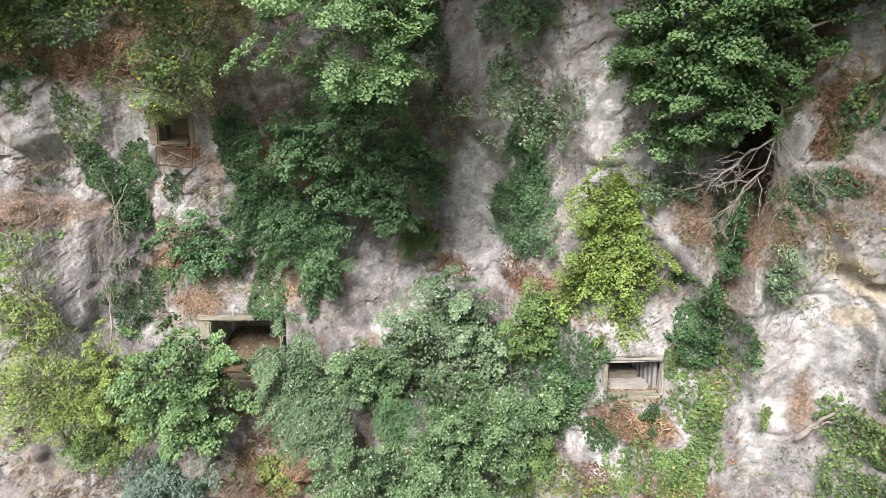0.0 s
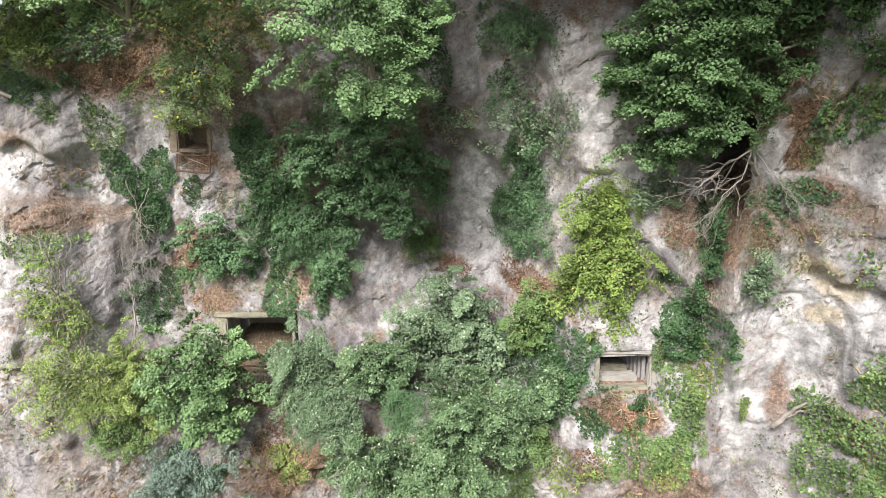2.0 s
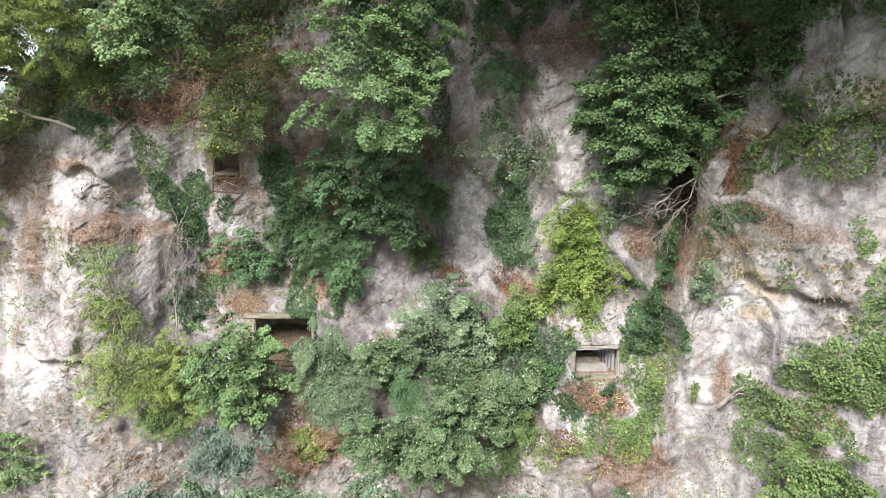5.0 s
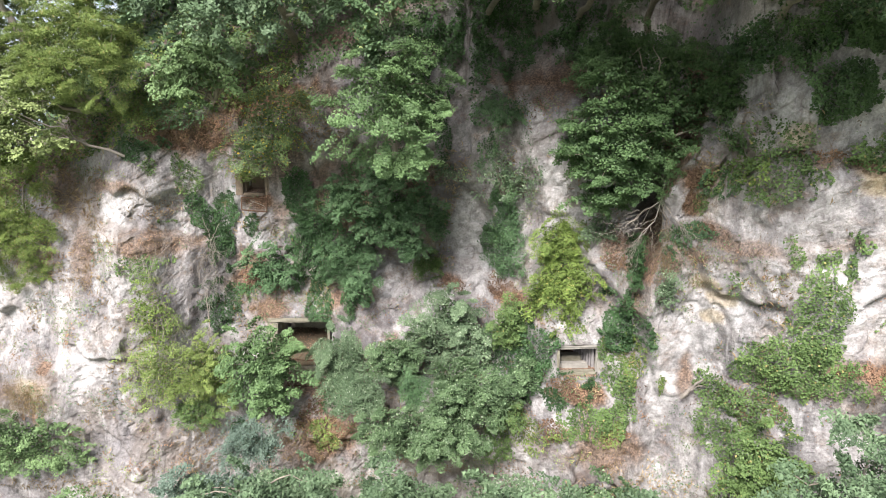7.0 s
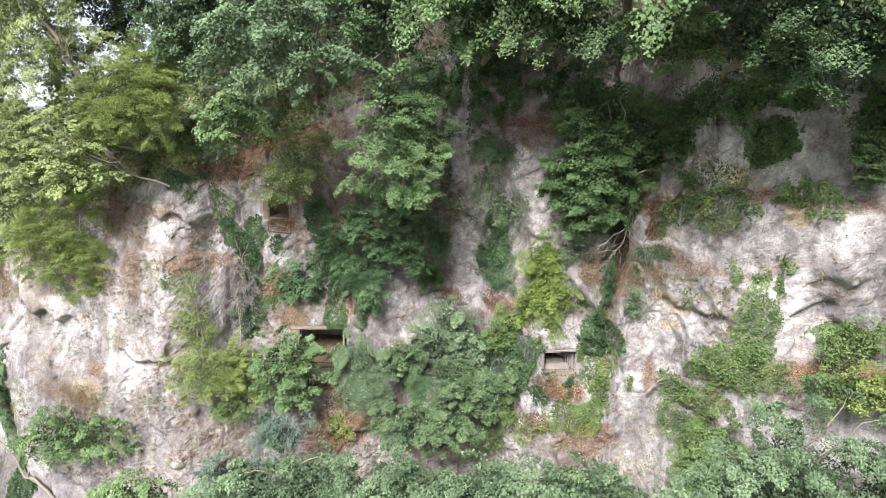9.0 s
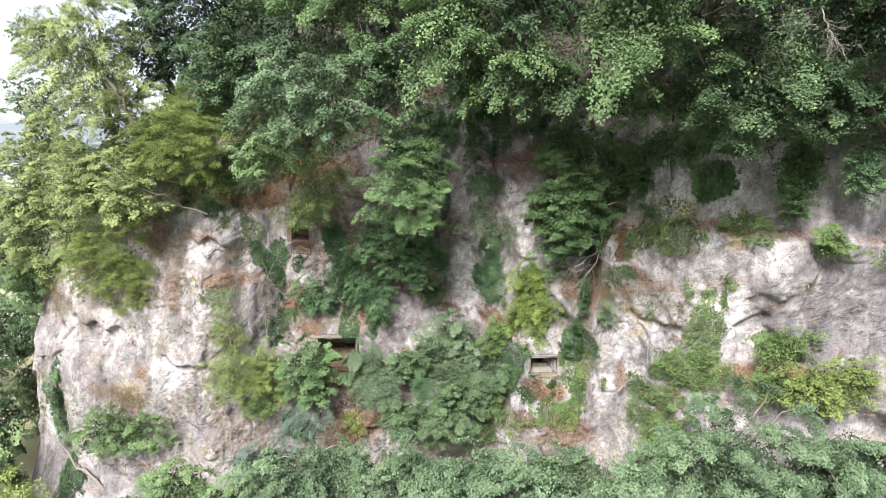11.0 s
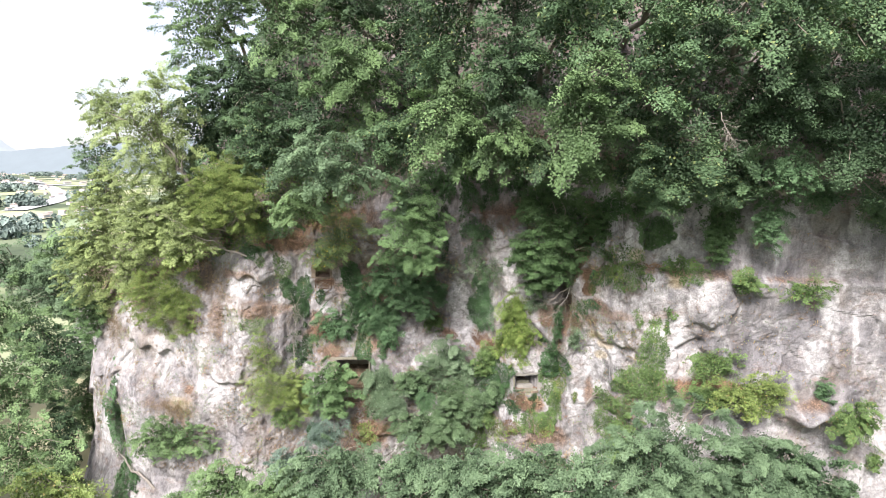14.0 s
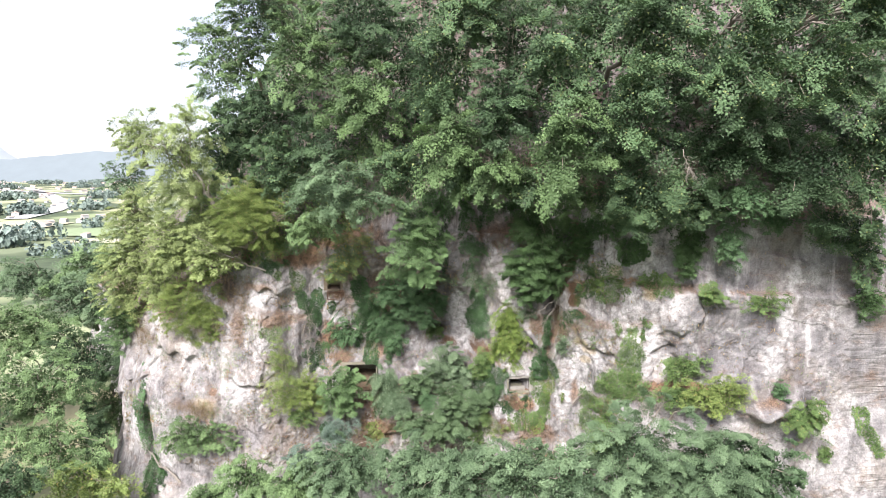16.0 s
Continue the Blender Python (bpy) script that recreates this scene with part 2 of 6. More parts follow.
ROCK = rock_material()
IVY = leaf_material("ivy_leaf", (0.022, 0.055, 0.022), (0.066, 0.13, 0.054), rough=0.36, glow=0.15)
GLOSSY = leaf_material("glossy_ivy_leaf", (0.037, 0.075, 0.035), (0.138, 0.213, 0.105), odd=(0.22, 0.3, 0.18), odd_share=0.05, rough=0.33, glow=0.15)
HAZEL = leaf_material("hazel_leaf", (0.038, 0.088, 0.041), (0.122, 0.21, 0.102))
LINDEN = leaf_material("lime_tree_leaf", (0.054, 0.106, 0.044), (0.155, 0.25, 0.108))
DEEP = leaf_material("deep_green_leaf", (0.036, 0.076, 0.032), (0.105, 0.18, 0.072))
LIME = leaf_material("lime_green_leaf", (0.075, 0.126, 0.03), (0.2, 0.28, 0.075), odd=(0.3, 0.28, 0.1), odd_share=0.03)
SAGE = leaf_material("grey_green_leaf", (0.062, 0.112, 0.061), (0.179, 0.252, 0.149), odd=(0.27, 0.33, 0.24), odd_share=0.04)
OLIVE = leaf_material("olive_leaf", (0.085, 0.132, 0.038), (0.24, 0.315, 0.1), odd=(0.28, 0.25, 0.1), odd_share=0.03)
HORNBEAM = leaf_material("bright_hornbeam_leaf", (0.04, 0.08, 0.034), (0.15, 0.235, 0.1), single=0.22, glow=0.1, rough=0.55)
AUTUMN = leaf_material("turning_leaf", (0.085, 0.15, 0.058), (0.25, 0.345, 0.155), odd=(0.5, 0.4, 0.06), odd_share=0.06)
BEECH = leaf_material("beech_leaf", (0.027, 0.057, 0.03), (0.106, 0.178, 0.084), odd=(0.18, 0.22, 0.09), odd_share=0.04, single=0.22, glow=0.1, rough=0.55)
FAR_SAGE = leaf_material("grey_green_tree_leaf", (0.056, 0.106, 0.057), (0.15, 0.222, 0.124), single=0.22, glow=0.1, rough=0.55)
FAR_GREEN = leaf_material("fresh_tree_leaf", (0.062, 0.118, 0.05), (0.19, 0.285, 0.128), single=0.22, glow=0.1, rough=0.55)
# Dark leaves; deep in the wood they also carry painted gap shade.
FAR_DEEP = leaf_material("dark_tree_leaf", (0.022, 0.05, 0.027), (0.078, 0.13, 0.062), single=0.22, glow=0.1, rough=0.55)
FEATHER = leaf_material("pale_ash_leaf", (0.120, 0.167, 0.061), (0.301, 0.375, 0.156), single=0.3)
GLAUCOUS = leaf_material("glaucous_leaf", (0.07, 0.112, 0.09), (0.165, 0.23, 0.185))
VINE = leaf_material("creeper_leaf", (0.052, 0.102, 0.034), (0.155, 0.235, 0.085), odd=(0.26, 0.24, 0.1), odd_share=0.025)
BARK = plain_material("grey_bark", (0.1, 0.085, 0.07), (0.28, 0.25, 0.21), 7.0, stretch=(1, 1, 0.25))
DEADWOOD = plain_material("bleached_dead_wood", (0.11, 0.097, 0.084), (0.26, 0.235, 0.21), 9.0)
STRAW = leaf_material("dry_grass_blade", (0.16, 0.11, 0.06), (0.4, 0.31, 0.19), rough=0.8, glow=0.15)
DEADLEAF = leaf_material("fallen_leaf", (0.09, 0.052, 0.035), (0.3, 0.19, 0.13), rough=0.8, glow=0.1)
SOIL = plain_material("forest_soil", (0.03, 0.024, 0.016), (0.11, 0.085, 0.05), 3.0)
CONCRETE = plain_material("weathered_concrete", (0.15, 0.143, 0.128), (0.29, 0.278, 0.255), 5.0, 0.95, 0.3)
MOSSY = plain_material("mossy_concrete", (0.1, 0.095, 0.068), (0.25, 0.235, 0.19), 4.0, 0.95, 0.6)
BROWN_CONCRETE = plain_material("iron_stained_concrete", (0.09, 0.068, 0.05), (0.2, 0.158, 0.12), 5.0, 0.9, 0.5)
BOARDS = plain_material("old_grey_boards", (0.09, 0.085, 0.085), (0.24, 0.23, 0.23), 9.0, 0.85, 0.5, (3, 3, 0.25))
RUST = plain_material("rusty_iron", (0.045, 0.024, 0.015), (0.13, 0.068, 0.04), 14.0, 0.8, 0.4, metal=0.4)
WALLWHITE = plain_material("pale_render_wall", (0.3, 0.31, 0.32), (0.42, 0.43, 0.44), 0.05)
ROOFTILE = plain_material("roof_tiles", (0.3, 0.22, 0.19), (0.5, 0.42, 0.38), 0.05)
ASPHALT = plain_material("pale_carriageway", (0.26, 0.27, 0.28), (0.34, 0.35, 0.36), 0.02)
TURF = plain_material("mown_turf", (0.16, 0.22, 0.12), (0.22, 0.28, 0.16), 0.02)
# Leaves of distant trees, with haze put into the pale bluish colour.
HAZED_WOOD = leaf_material("hazed_wood_leaf", (0.13, 0.18, 0.16), (0.2, 0.255, 0.235), glow=0.05, rough=0.9)
STUBBLE = plain_material("stubble_field", (0.3, 0.29, 0.2), (0.4, 0.38, 0.28), 0.02)


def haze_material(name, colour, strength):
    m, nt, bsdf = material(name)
    # The surface glows by itself: distance haze is painted as pale emission.
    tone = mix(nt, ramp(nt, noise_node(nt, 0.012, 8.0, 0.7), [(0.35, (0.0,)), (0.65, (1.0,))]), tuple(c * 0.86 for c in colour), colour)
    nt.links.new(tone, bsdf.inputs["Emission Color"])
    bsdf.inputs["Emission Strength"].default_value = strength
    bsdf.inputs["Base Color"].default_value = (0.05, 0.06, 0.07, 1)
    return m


FAR_RIDGE = haze_material("far_ridge_haze_glow", (0.36, 0.45, 0.5), 0.2)
FAR_MOUNTAIN = haze_material("far_mountain_haze_glow", (0.62, 0.7, 0.78), 0.2)


# ---- the rock face: a plan line at three heights, swept and broken up ----
PLAN_X = [-60, -40, -34, -30, -27.5, -22.5, -19, -15.5, -13.7, -12, -10.7, -9.8, -7.2, -4.5, -2.3, 0, 2, 3.5, 4.8, 6.2, 7.3, 8.4, 9.2, 60]
PLAN_LOW = [90, 56, 42, 32, 26.6, 21.8, 20.8, 20.2, 19.6, 20, 20.8, 21.3, 21, 20.6, 20.4, 20.2, 19.8, 18.6, 17.2, 17.2, 17.0, 16.8, 16.8, 16.8]
PLAN_MID = [92, 58, 44, 33.5, 28.2, 23.8, 22.2, 21.6, 20.2, 21.2, 22.6, 23.4, 22.8, 23.4, 24, 23.6, 22.6, 20.6, 18.3, 18.0, 17.1, 16.6, 16.6, 16.6]
PLAN_TOP = [94, 60, 46, 36, 30.5, 26, 23.8, 22.4, 21.4, 21.8, 22.8, 23.4, 22.8, 22.4, 22, 21.4, 20.2, 18.8, 18.0, 17.8, 17.6, 17.6, 17.6, 17.6]
# the buttress and the wall beside it stand forward of the recess, from an edge that leans with the height
WALL_X = [0, 8, 8.9, 9.6, 10.5, 11.2, 12, 13.5, 17.5, 21, 26, 34, 60]
WALL_LOW = [17.3, 16.6, 16.4, 15.4, 14.3, 13.3, 12.6, 12.0, 10.2, 9.3, 8.6, 8, 6]
WALL_MID = [17, 15.9, 15.7, 15.4, 14.4, 13.2, 12.4, 11.7, 10.1, 9.5, 9, 8.4, 6.4]
WALL_TOP = [17, 15.7, 15.2, 14.9, 13.9, 12.8, 12.3, 11.5, 10.6, 9.9, 9.2, 8.8, 6.8]
EDGE_Z = [-4, 1.9, 3.8, 5.9, 7.9, 9.9, 11, 12, 13, 14.5, 16, 18, 22]
EDGE_X = [7.6, 7.86, 7.96, 7.9, 7.75, 8.15, 8.1, 8.6, 8.85, 9.2, 9.6, 9.9, 10]
RIM_X = [-60, -34, -28, -22, -16, -13, -8, 0, 4, 8, 12, 20, 60]
RIM_Z = [0, 3.0, 6.5, 9.5, 12.3, 13.3, 15.0, 18.5, 19.5, 19.0, 17, 16.6, 17]


def blend_heights(x, z, xs, low, mid, top):
    lo, mi, hi = (sum(np.interp(x + d, xs, ys) for d in (-0.5, -0.25, 0, 0.25, 0.5)) / 5 for ys in (low, mid, top))
    a, b = np.clip((z - 0.5) / 6, 0, 1), np.clip((z - 7) / 6.5, 0, 1)
    a, b = a * a * (3 - 2 * a), b * b * (3 - 2 * b)
    return lo + (mi - lo) * a + (hi - mi) * b


def bowl(x, z, cx, cz, rx, rz):
    return np.exp(-((x - cx) / rx) ** 2 - ((z - cz) / rz) ** 2)


def cleft(x, z):
    """The dark slot that runs in behind the buttress."""
    return bowl(x, z, 7.95, 10.7, 0.5, 1.8)


def plan(x, z):
    x, z = np.asarray(x, float), np.asarray(z, float)
    recess = blend_heights(x, z, PLAN_X, PLAN_LOW, PLAN_MID, PLAN_TOP)
    recess = recess + 3.6 * cleft(x, z) + 3.2 * bowl(x, z, 4.8, 17.2, 4.6, 2.2)
    wall = blend_heights(x, z, WALL_X, WALL_LOW, WALL_MID, WALL_TOP)
    wall = wall + 0.35 * bowl(x, z, 9.2, 4.8, 0.9, 1.8) + 0.5 * np.clip((z - 12.2) / 0.35, 0, 1) * np.clip((x - 11.5) / 1.5, 0, 1)
    edge = np.interp(z, EDGE_Z, EDGE_X) + 0.22 * fbm(z * 0.9, z * 0, 4.2, 3, 77)
    s = np.clip((x - edge) / 0.22 + 0.5, 0, 1)
    y = recess + (np.minimum(wall, recess) - recess) * s * s * (3 - 2 * s)
    rim = np.interp(x, RIM_X, RIM_Z)
    y = y + np.maximum(z - rim, 0) * (0.85 + 0.06 * np.maximum(-11 - x, 0))
    return y - np.maximum(-4 - z, 0) * 0.7


# dents and bulges: x, z, half width, half height, depth (plus: into the rock)
DENTS = [
    (10.9, 4.6, 1.2, 1.2, 0.5), (-8.9, 10.6, 0.6, 1.0, 0.7),
    (-11.9, 9.0, 0.5, 2.4, 0.6), (2.0, 7.5, 0.9, 2.6, 0.5), (-24.0, -1.8, 0.45, 2.8, 1.8), (-24.6, 1.2, 1.1, 2.6, -0.7),
    (-17.5, 6.0, 2.6, 3.0, -0.5), (15.0, 11.0, 1.6, 1.6, -0.6), (17.0, 9.0, 2.2, 2.2, 0.4), (19.6, 5.2, 1.2, 0.8, -0.8), (-2.4, 5.4, 1.6, 1.4, -0.4),
]


# jutting blocks with a sharp lower lip: x0, x1, lip z at each end, height, depth
OVERHANGS = [(8.3, 11.8, 7.8, 5.5, 3.0, 0.16), (8.5, 11.0, 9.4, 8.7, 0.9, 0.07), (13.6, 15.4, 9.4, 9.9, 1.6, 0.5), (-23.5, -19.0, 5.6, 5.0, 2.0, 0.6), (-27.8, -25.6, 3.0, 2.2, 3.0, 0.8),
             (-15.0, -11.2, 10.9, 10.3, 1.6, 0.45), (-3.6, -1.0, 7.6, 7.2, 1.0, 0.4), (18.5, 22.5, 4.6, 5.0, 1.0, 0.8), (6.6, 8.2, 6.9, 6.3, 1.0, 0.5)]
# dug chambers: opening x0, x1, z0, z1, y of the concrete face, depth
CHAMBERS = [(-7.5, -5.2, 2.3, 4.5, 22.0, 2.2), (4.9, 6.42, 3.75, 4.68, 17.7, 1.9), (-9.05, -8.05, 10.45, 11.2, 23.0, 1.3)]


ARC_X = np.arange(-60, 60.2, 0.2)
ARC_Y = sum(np.minimum(np.interp(ARC_X + d, PLAN_X, PLAN_MID), np.interp(ARC_X + d, WALL_X, WALL_MID)) for d in (-0.8, -0.4, 0, 0.4, 0.8)) / 5
ARC_S = np.concatenate([[0], np.cumsum(np.hypot(np.diff(ARC_X), np.diff(ARC_Y)))])
ARC_S = ARC_S - np.interp(0, ARC_X, ARC_S)


def along(x):
    """How far along the plan line x lies."""
    return np.interp(x, ARC_X, ARC_S)


def surf(x, z, rough=True):
    """The rock's y at x and z, and how near a joint is."""
    y = plan(x, z)
    for cx, cz, rx, rz, depth in DENTS:
        y = y + depth * np.exp(-((x - cx) / rx) ** 2 - ((z - cz) / rz) ** 2)
    for x0, x1, za, zb, tall, depth in OVERHANGS:
        lip = za + (zb - za) * (x - x0) / (x1 - x0) + 0.25 * np.sin(x * 4.1)
        side = np.clip((x - x0) / 0.8, 0, 1) * np.clip((x1 - x) / 0.8, 0, 1)
        y = y - depth * side * np.clip((z - lip) / 0.07, 0, 1) * np.clip(1 - (z - lip - tall * 0.3) / tall, 0, 1)
    if not rough:
        return y
    reach = x
    x = along(x)
    wx, wz = x + 0.5 * fbm(x * 0.9, z * 0.9, 3.1, 3, 5), z + 0.5 * fbm(x * 0.9, z * 0.9, 8.4, 3, 9)
    big, j1 = facets(wx + 0.3 * wz, wz * 0.6, 2.4, 11, 0.4)
    small, j2 = facets(wx - 0.25 * wz, wz * 0.75, 0.85, 23, 0.45)
    tiny, j3 = facets(wx * 1.1, wz * 0.9 + 0.2 * wx, 0.32, 37, 0.5)
    shelf = (z + 1.1 * fbm(x * 0.25, 0, 1.7, 3, 3)) / 3.1
    step = shelf - np.floor(shelf)
    broken = np.clip(0.15 + 1.6 * vnoise(x * 0.28, z * 0.22, 9.1, 33) - 0.1, 0.35, 1)
    flat = np.clip((reach - 10.8) / 1.5, 0, 1) * 0.75 + np.clip((-12.5 - reach) / 3, 0, 1) * 0.45
    flat = np.maximum(flat, 0.85 * np.clip((7.2 - z) / 1.0, 0, 1) * np.clip((reach - 7.8) / 0.5, 0, 1))
    broken = broken * (1 - flat)
    smooth = y
    y = y + 0.7 * fbm(x * 0.22, z * 0.18, 0.5, 3, 1) + 0.36 * big * (1 - 0.5 * flat) + 0.46 * small * broken + 0.5 * tiny * (0.3 + 0.7 * broken)
    rib = np.clip((reach - 7.9) / 0.4, 0, 1) * np.clip((11.6 - reach) / 0.8, 0, 1) * np.clip((z - 6.4) / 0.8, 0, 1)
    y = y + rib * (0.3 * facets(wx + 0.5 * wz, wz, 1.3, 61, 0.6)[0] + 0.3 * facets(wx - 0.4 * wz, wz, 0.55, 67, 0.6)[0])
    y = y + 0.22 * (1 - flat) * fbm(x * 1.3, z * 0.8, 5.5, 4, 43) + 0.1 * fbm(x * 4, z * 3.2, 2.2, 4, 51)
    y = y + 0.4 * (np.clip(step / 0.2, 0, 1) - step) * np.clip(vnoise(x * 0.2, z * 0.2, 4.4, 7) - 0.3, 0, 1)
    y = smooth + (y - smooth) * np.interp(reach, ARC_X, np.minimum(np.gradient(ARC_S, ARC_X), 2.6))
    x = reach
    for x0, x1, z0, z1, face, deep in CHAMBERS:
        edge = np.maximum(np.maximum(x0 - 0.3 - x, x - x1 - 0.3), np.maximum(z0 - 0.2 - z, z - z1 - 0.3))
        y = y + (face + (0.05 if x0 < 0 else -0.04) - y) * np.clip(1 - edge / 0.9, 0, 1)
        y = np.where((x > x0) & (x < x1) & (z > z0) & (z < z1), face + deep, y)
    return y, np.maximum(0.8 * j1, np.maximum(0.7 * j2, 0.45 * j3)) * broken


# stains, litter and painted shade: x, z, half width, half height, strength
PALE = [(11.0, 14.2, 0.5, 1.2, 0.7), (13.6, 14.0, 1.0, 0.7, 0.5), (8.9, 5.6, 0.75, 1.5, 1), (8.7, 3.6, 0.6, 2.0, 0.95), (9.5, 5.9, 0.7, 0.8, 0.8), (9.3, 3.6, 0.6, 0.4, 0.9), (9.9, 7.1, 1.0, 0.9, 0.7), (8.5, 10.8, 0.4, 0.9, 0.8), (9.2, 9.9, 0.5, 0.8, 0.5), (11.6, 9.6, 0.9, 1.6, 0.6), (10.4, 8.6, 0.9, 0.5, 0.5),
        (13.0, 7.9, 0.9, 1.6, 0.85), (13.5, 9.8, 0.4, 1.2, 0.6), (16.0, 8.6, 0.25, 1.6, 0.6), (18.3, 13.6, 0.2, 1.2, 0.9), (17.8, 12.6, 0.2, 0.7, 0.7), (14.9, 10.4, 0.25, 1.2, 0.5),
        (22.2, 16.0, 0.35, 1.6, 0.8), (21.6, 13.4, 0.35, 1.8, 0.85), (20.9, 10.9, 0.55, 1.8, 0.9), (20.2, 8.2, 0.75, 1.8, 0.9), (22.4, 9.8, 0.2, 1.8, 0.8), (23.6, 10.6, 0.18, 1.4, 0.8), (23.6, 3.0, 1.2, 2.0, 0.4), (19.2, 6.2, 0.2, 1.2, 0.6), (21.4, 9.6, 0.2, 1.6, 0.7),
        (-12.6, 10.6, 1.0, 0.7, 0.6), (-10.2, 9.4, 0.7, 0.5, 0.9), (-9.4, 10.0, 0.7, 0.7, 0.8), (-8.3, 8.4, 0.4, 0.7, 0.8), (3.9, 13.0, 0.5, 1.4, 0.6), (1.5, 8.6, 1.1, 2.6, 1), (2.1, 6.7, 0.9, 1.2, 1), (-2.4, 6.2, 1.6, 1.6, 0.75),
        (7.0, 5.6, 0.55, 0.8, 0.8), (6.95, 3.4, 0.45, 1.2, 0.8), (4.2, 2.4, 0.35, 0.9, 0.8), (-14.4, 9.6, 0.9, 1.6, 0.8), (-13.8, 6.0, 0.9, 2.0, 0.6), (-15.6, 2.8, 1.0, 1.8, 0.6), (-20.3, 5.4, 0.6, 1.6, 0.5), (-25.6, -1.6, 0.9, 2.6, 1), (4.5, 11.5, 0.5, 2.2, 0.6), (5.2, 1.8, 0.6, 0.8, 0.8), (5.9, 8.0, 0.5, 0.7, 0.6), (5.6, 10.3, 0.6, 0.7, 0.7)]
# Grey rock tones, plus canopy and cleft shade painted as dark patches.
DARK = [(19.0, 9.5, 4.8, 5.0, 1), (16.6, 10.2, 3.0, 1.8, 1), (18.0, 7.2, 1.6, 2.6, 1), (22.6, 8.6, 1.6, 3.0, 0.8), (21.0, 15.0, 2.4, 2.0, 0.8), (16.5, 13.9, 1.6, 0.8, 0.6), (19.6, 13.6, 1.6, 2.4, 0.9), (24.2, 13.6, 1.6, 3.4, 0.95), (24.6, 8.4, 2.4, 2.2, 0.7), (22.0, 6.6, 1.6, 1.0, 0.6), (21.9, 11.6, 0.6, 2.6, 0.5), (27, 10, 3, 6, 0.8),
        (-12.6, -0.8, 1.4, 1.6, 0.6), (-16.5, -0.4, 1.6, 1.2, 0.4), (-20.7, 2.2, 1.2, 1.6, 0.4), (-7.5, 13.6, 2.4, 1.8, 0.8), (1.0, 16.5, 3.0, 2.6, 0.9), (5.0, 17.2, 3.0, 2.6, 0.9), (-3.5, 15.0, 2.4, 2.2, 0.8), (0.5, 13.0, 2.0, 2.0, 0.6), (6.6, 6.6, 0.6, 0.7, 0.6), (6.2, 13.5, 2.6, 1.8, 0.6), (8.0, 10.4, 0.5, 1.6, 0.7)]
OCHRE = [(9.5, 8.1, 0.4, 0.4, 0.5), (10.1, 7.6, 0.4, 0.3, 0.45), (9.9, 6.8, 0.3, 0.3, 0.4), (-18.5, 1.9, 0.9, 0.5, 0.4), (13.2, 12.2, 0.6, 0.6, 0.5), (11.2, 13.4, 0.5, 0.5, 0.5)]
LITTER = [(-7.5, 14.8, 3.2, 1.6, 1), (-4.8, -0.3, 2.0, 1.6, 1), (-8.8, 6.4, 1.6, 0.9, 0.9), (-4.2, 5.6, 1.3, 1.3, 0.8), (-8.5, 10.0, 0.8, 0.5, 1), (-4.5, 9.5, 2.4, 3.0, 0.75), (-1.5, 11.5, 2.0, 2.0, 0.7), (-7.5, 12.5, 1.6, 1.6, 0.6), (-22.5, 8.8, 1.8, 1.0, 0.7), (-18.5, 7.6, 1.6, 1.0, 0.5), (-17.2, 10.6, 1.2, 1.6, 0.6), (-20.5, 1.6, 1.6, 0.5, 0.5), (-24.5, 6.0, 1.4, 0.8, 0.5), (-10.9, 13.0, 2.2, 0.9, 0.9), (-14.4, 10.9, 1.6, 0.35, 0.7), (-12.2, 8.3, 1.6, 0.5, 0.75), (-15.8, 7.9, 0.7, 1.4, 0.6), (-8.8, 7.2, 1.2, 0.8, 0.9), (-7.2, 9.4, 0.6, 0.8, 0.7), (-5.0, 1.4, 1.0, 2.2, 1), (-6.2, -1.0, 1.4, 1.4, 0.9), (-8.2, 5.0, 1.2, 0.5, 0.9),
          (5.6, 2.7, 1.1, 0.7, 1), (3.3, 6.1, 0.8, 0.7, 1), (7.6, 8.4, 0.5, 1.2, 0.9), (6.9, 8.9, 0.6, 0.6, 0.9), (7.5, 6.9, 0.4, 1.0, 0.7), (9.2, 11.9, 0.8, 0.5, 0.95), (9.1, 10.9, 0.35, 0.5, 0.9), (9.6, 10.0, 0.5, 0.4, 0.7), (8.5, 8.8, 0.4, 0.7, 0.8), (9.5, 9.0, 0.8, 0.25, 0.7), (10.4, 9.6, 1.0, 0.3, 0.6), (9.4, 4.2, 0.35, 1.0, 0.8),
          (15.0, 5.9, 3.2, 0.6, 1), (13.6, 12.6, 3.0, 0.3, 0.8), (12.0, 5.0, 1.2, 0.5, 0.7), (-15.5, 13.4, 2.2, 0.9, 0.8), (6.5, 0.8, 1.6, 1.3, 0.8), (0.6, 6.2, 0.6, 0.4, 0.9), (-0.8, 12.2, 0.5, 0.6, 0.8)]


def solid(x, z):
    """True off the dug openings."""
    out = np.ones(np.shape(x), bool)
    for x0, x1, z0, z1, face, deep in CHAMBERS:
        out &= ~((x > x0 - 0.15) & (x < x1 + 0.15) & (z > z0 - 0.1) & (z < z1 + 0.25))
    return out


def patches(x, z, spots, seed):
    out = np.zeros(np.shape(x))
    wob = 1.2 * fbm(x * 0.9, z * 0.7, 0.3, 5, seed) + 0.8 * fbm(x * 2.9, z * 2.9, 1.3, 4, seed + 3)
    for cx, cz, rx, rz, strength in spots:
        d = ((x - cx) / rx) ** 2 + ((z - cz) / rz) ** 2
        out = np.maximum(out, strength * np.clip((1.1 + wob - d) / 0.9, 0, 1))
    return out


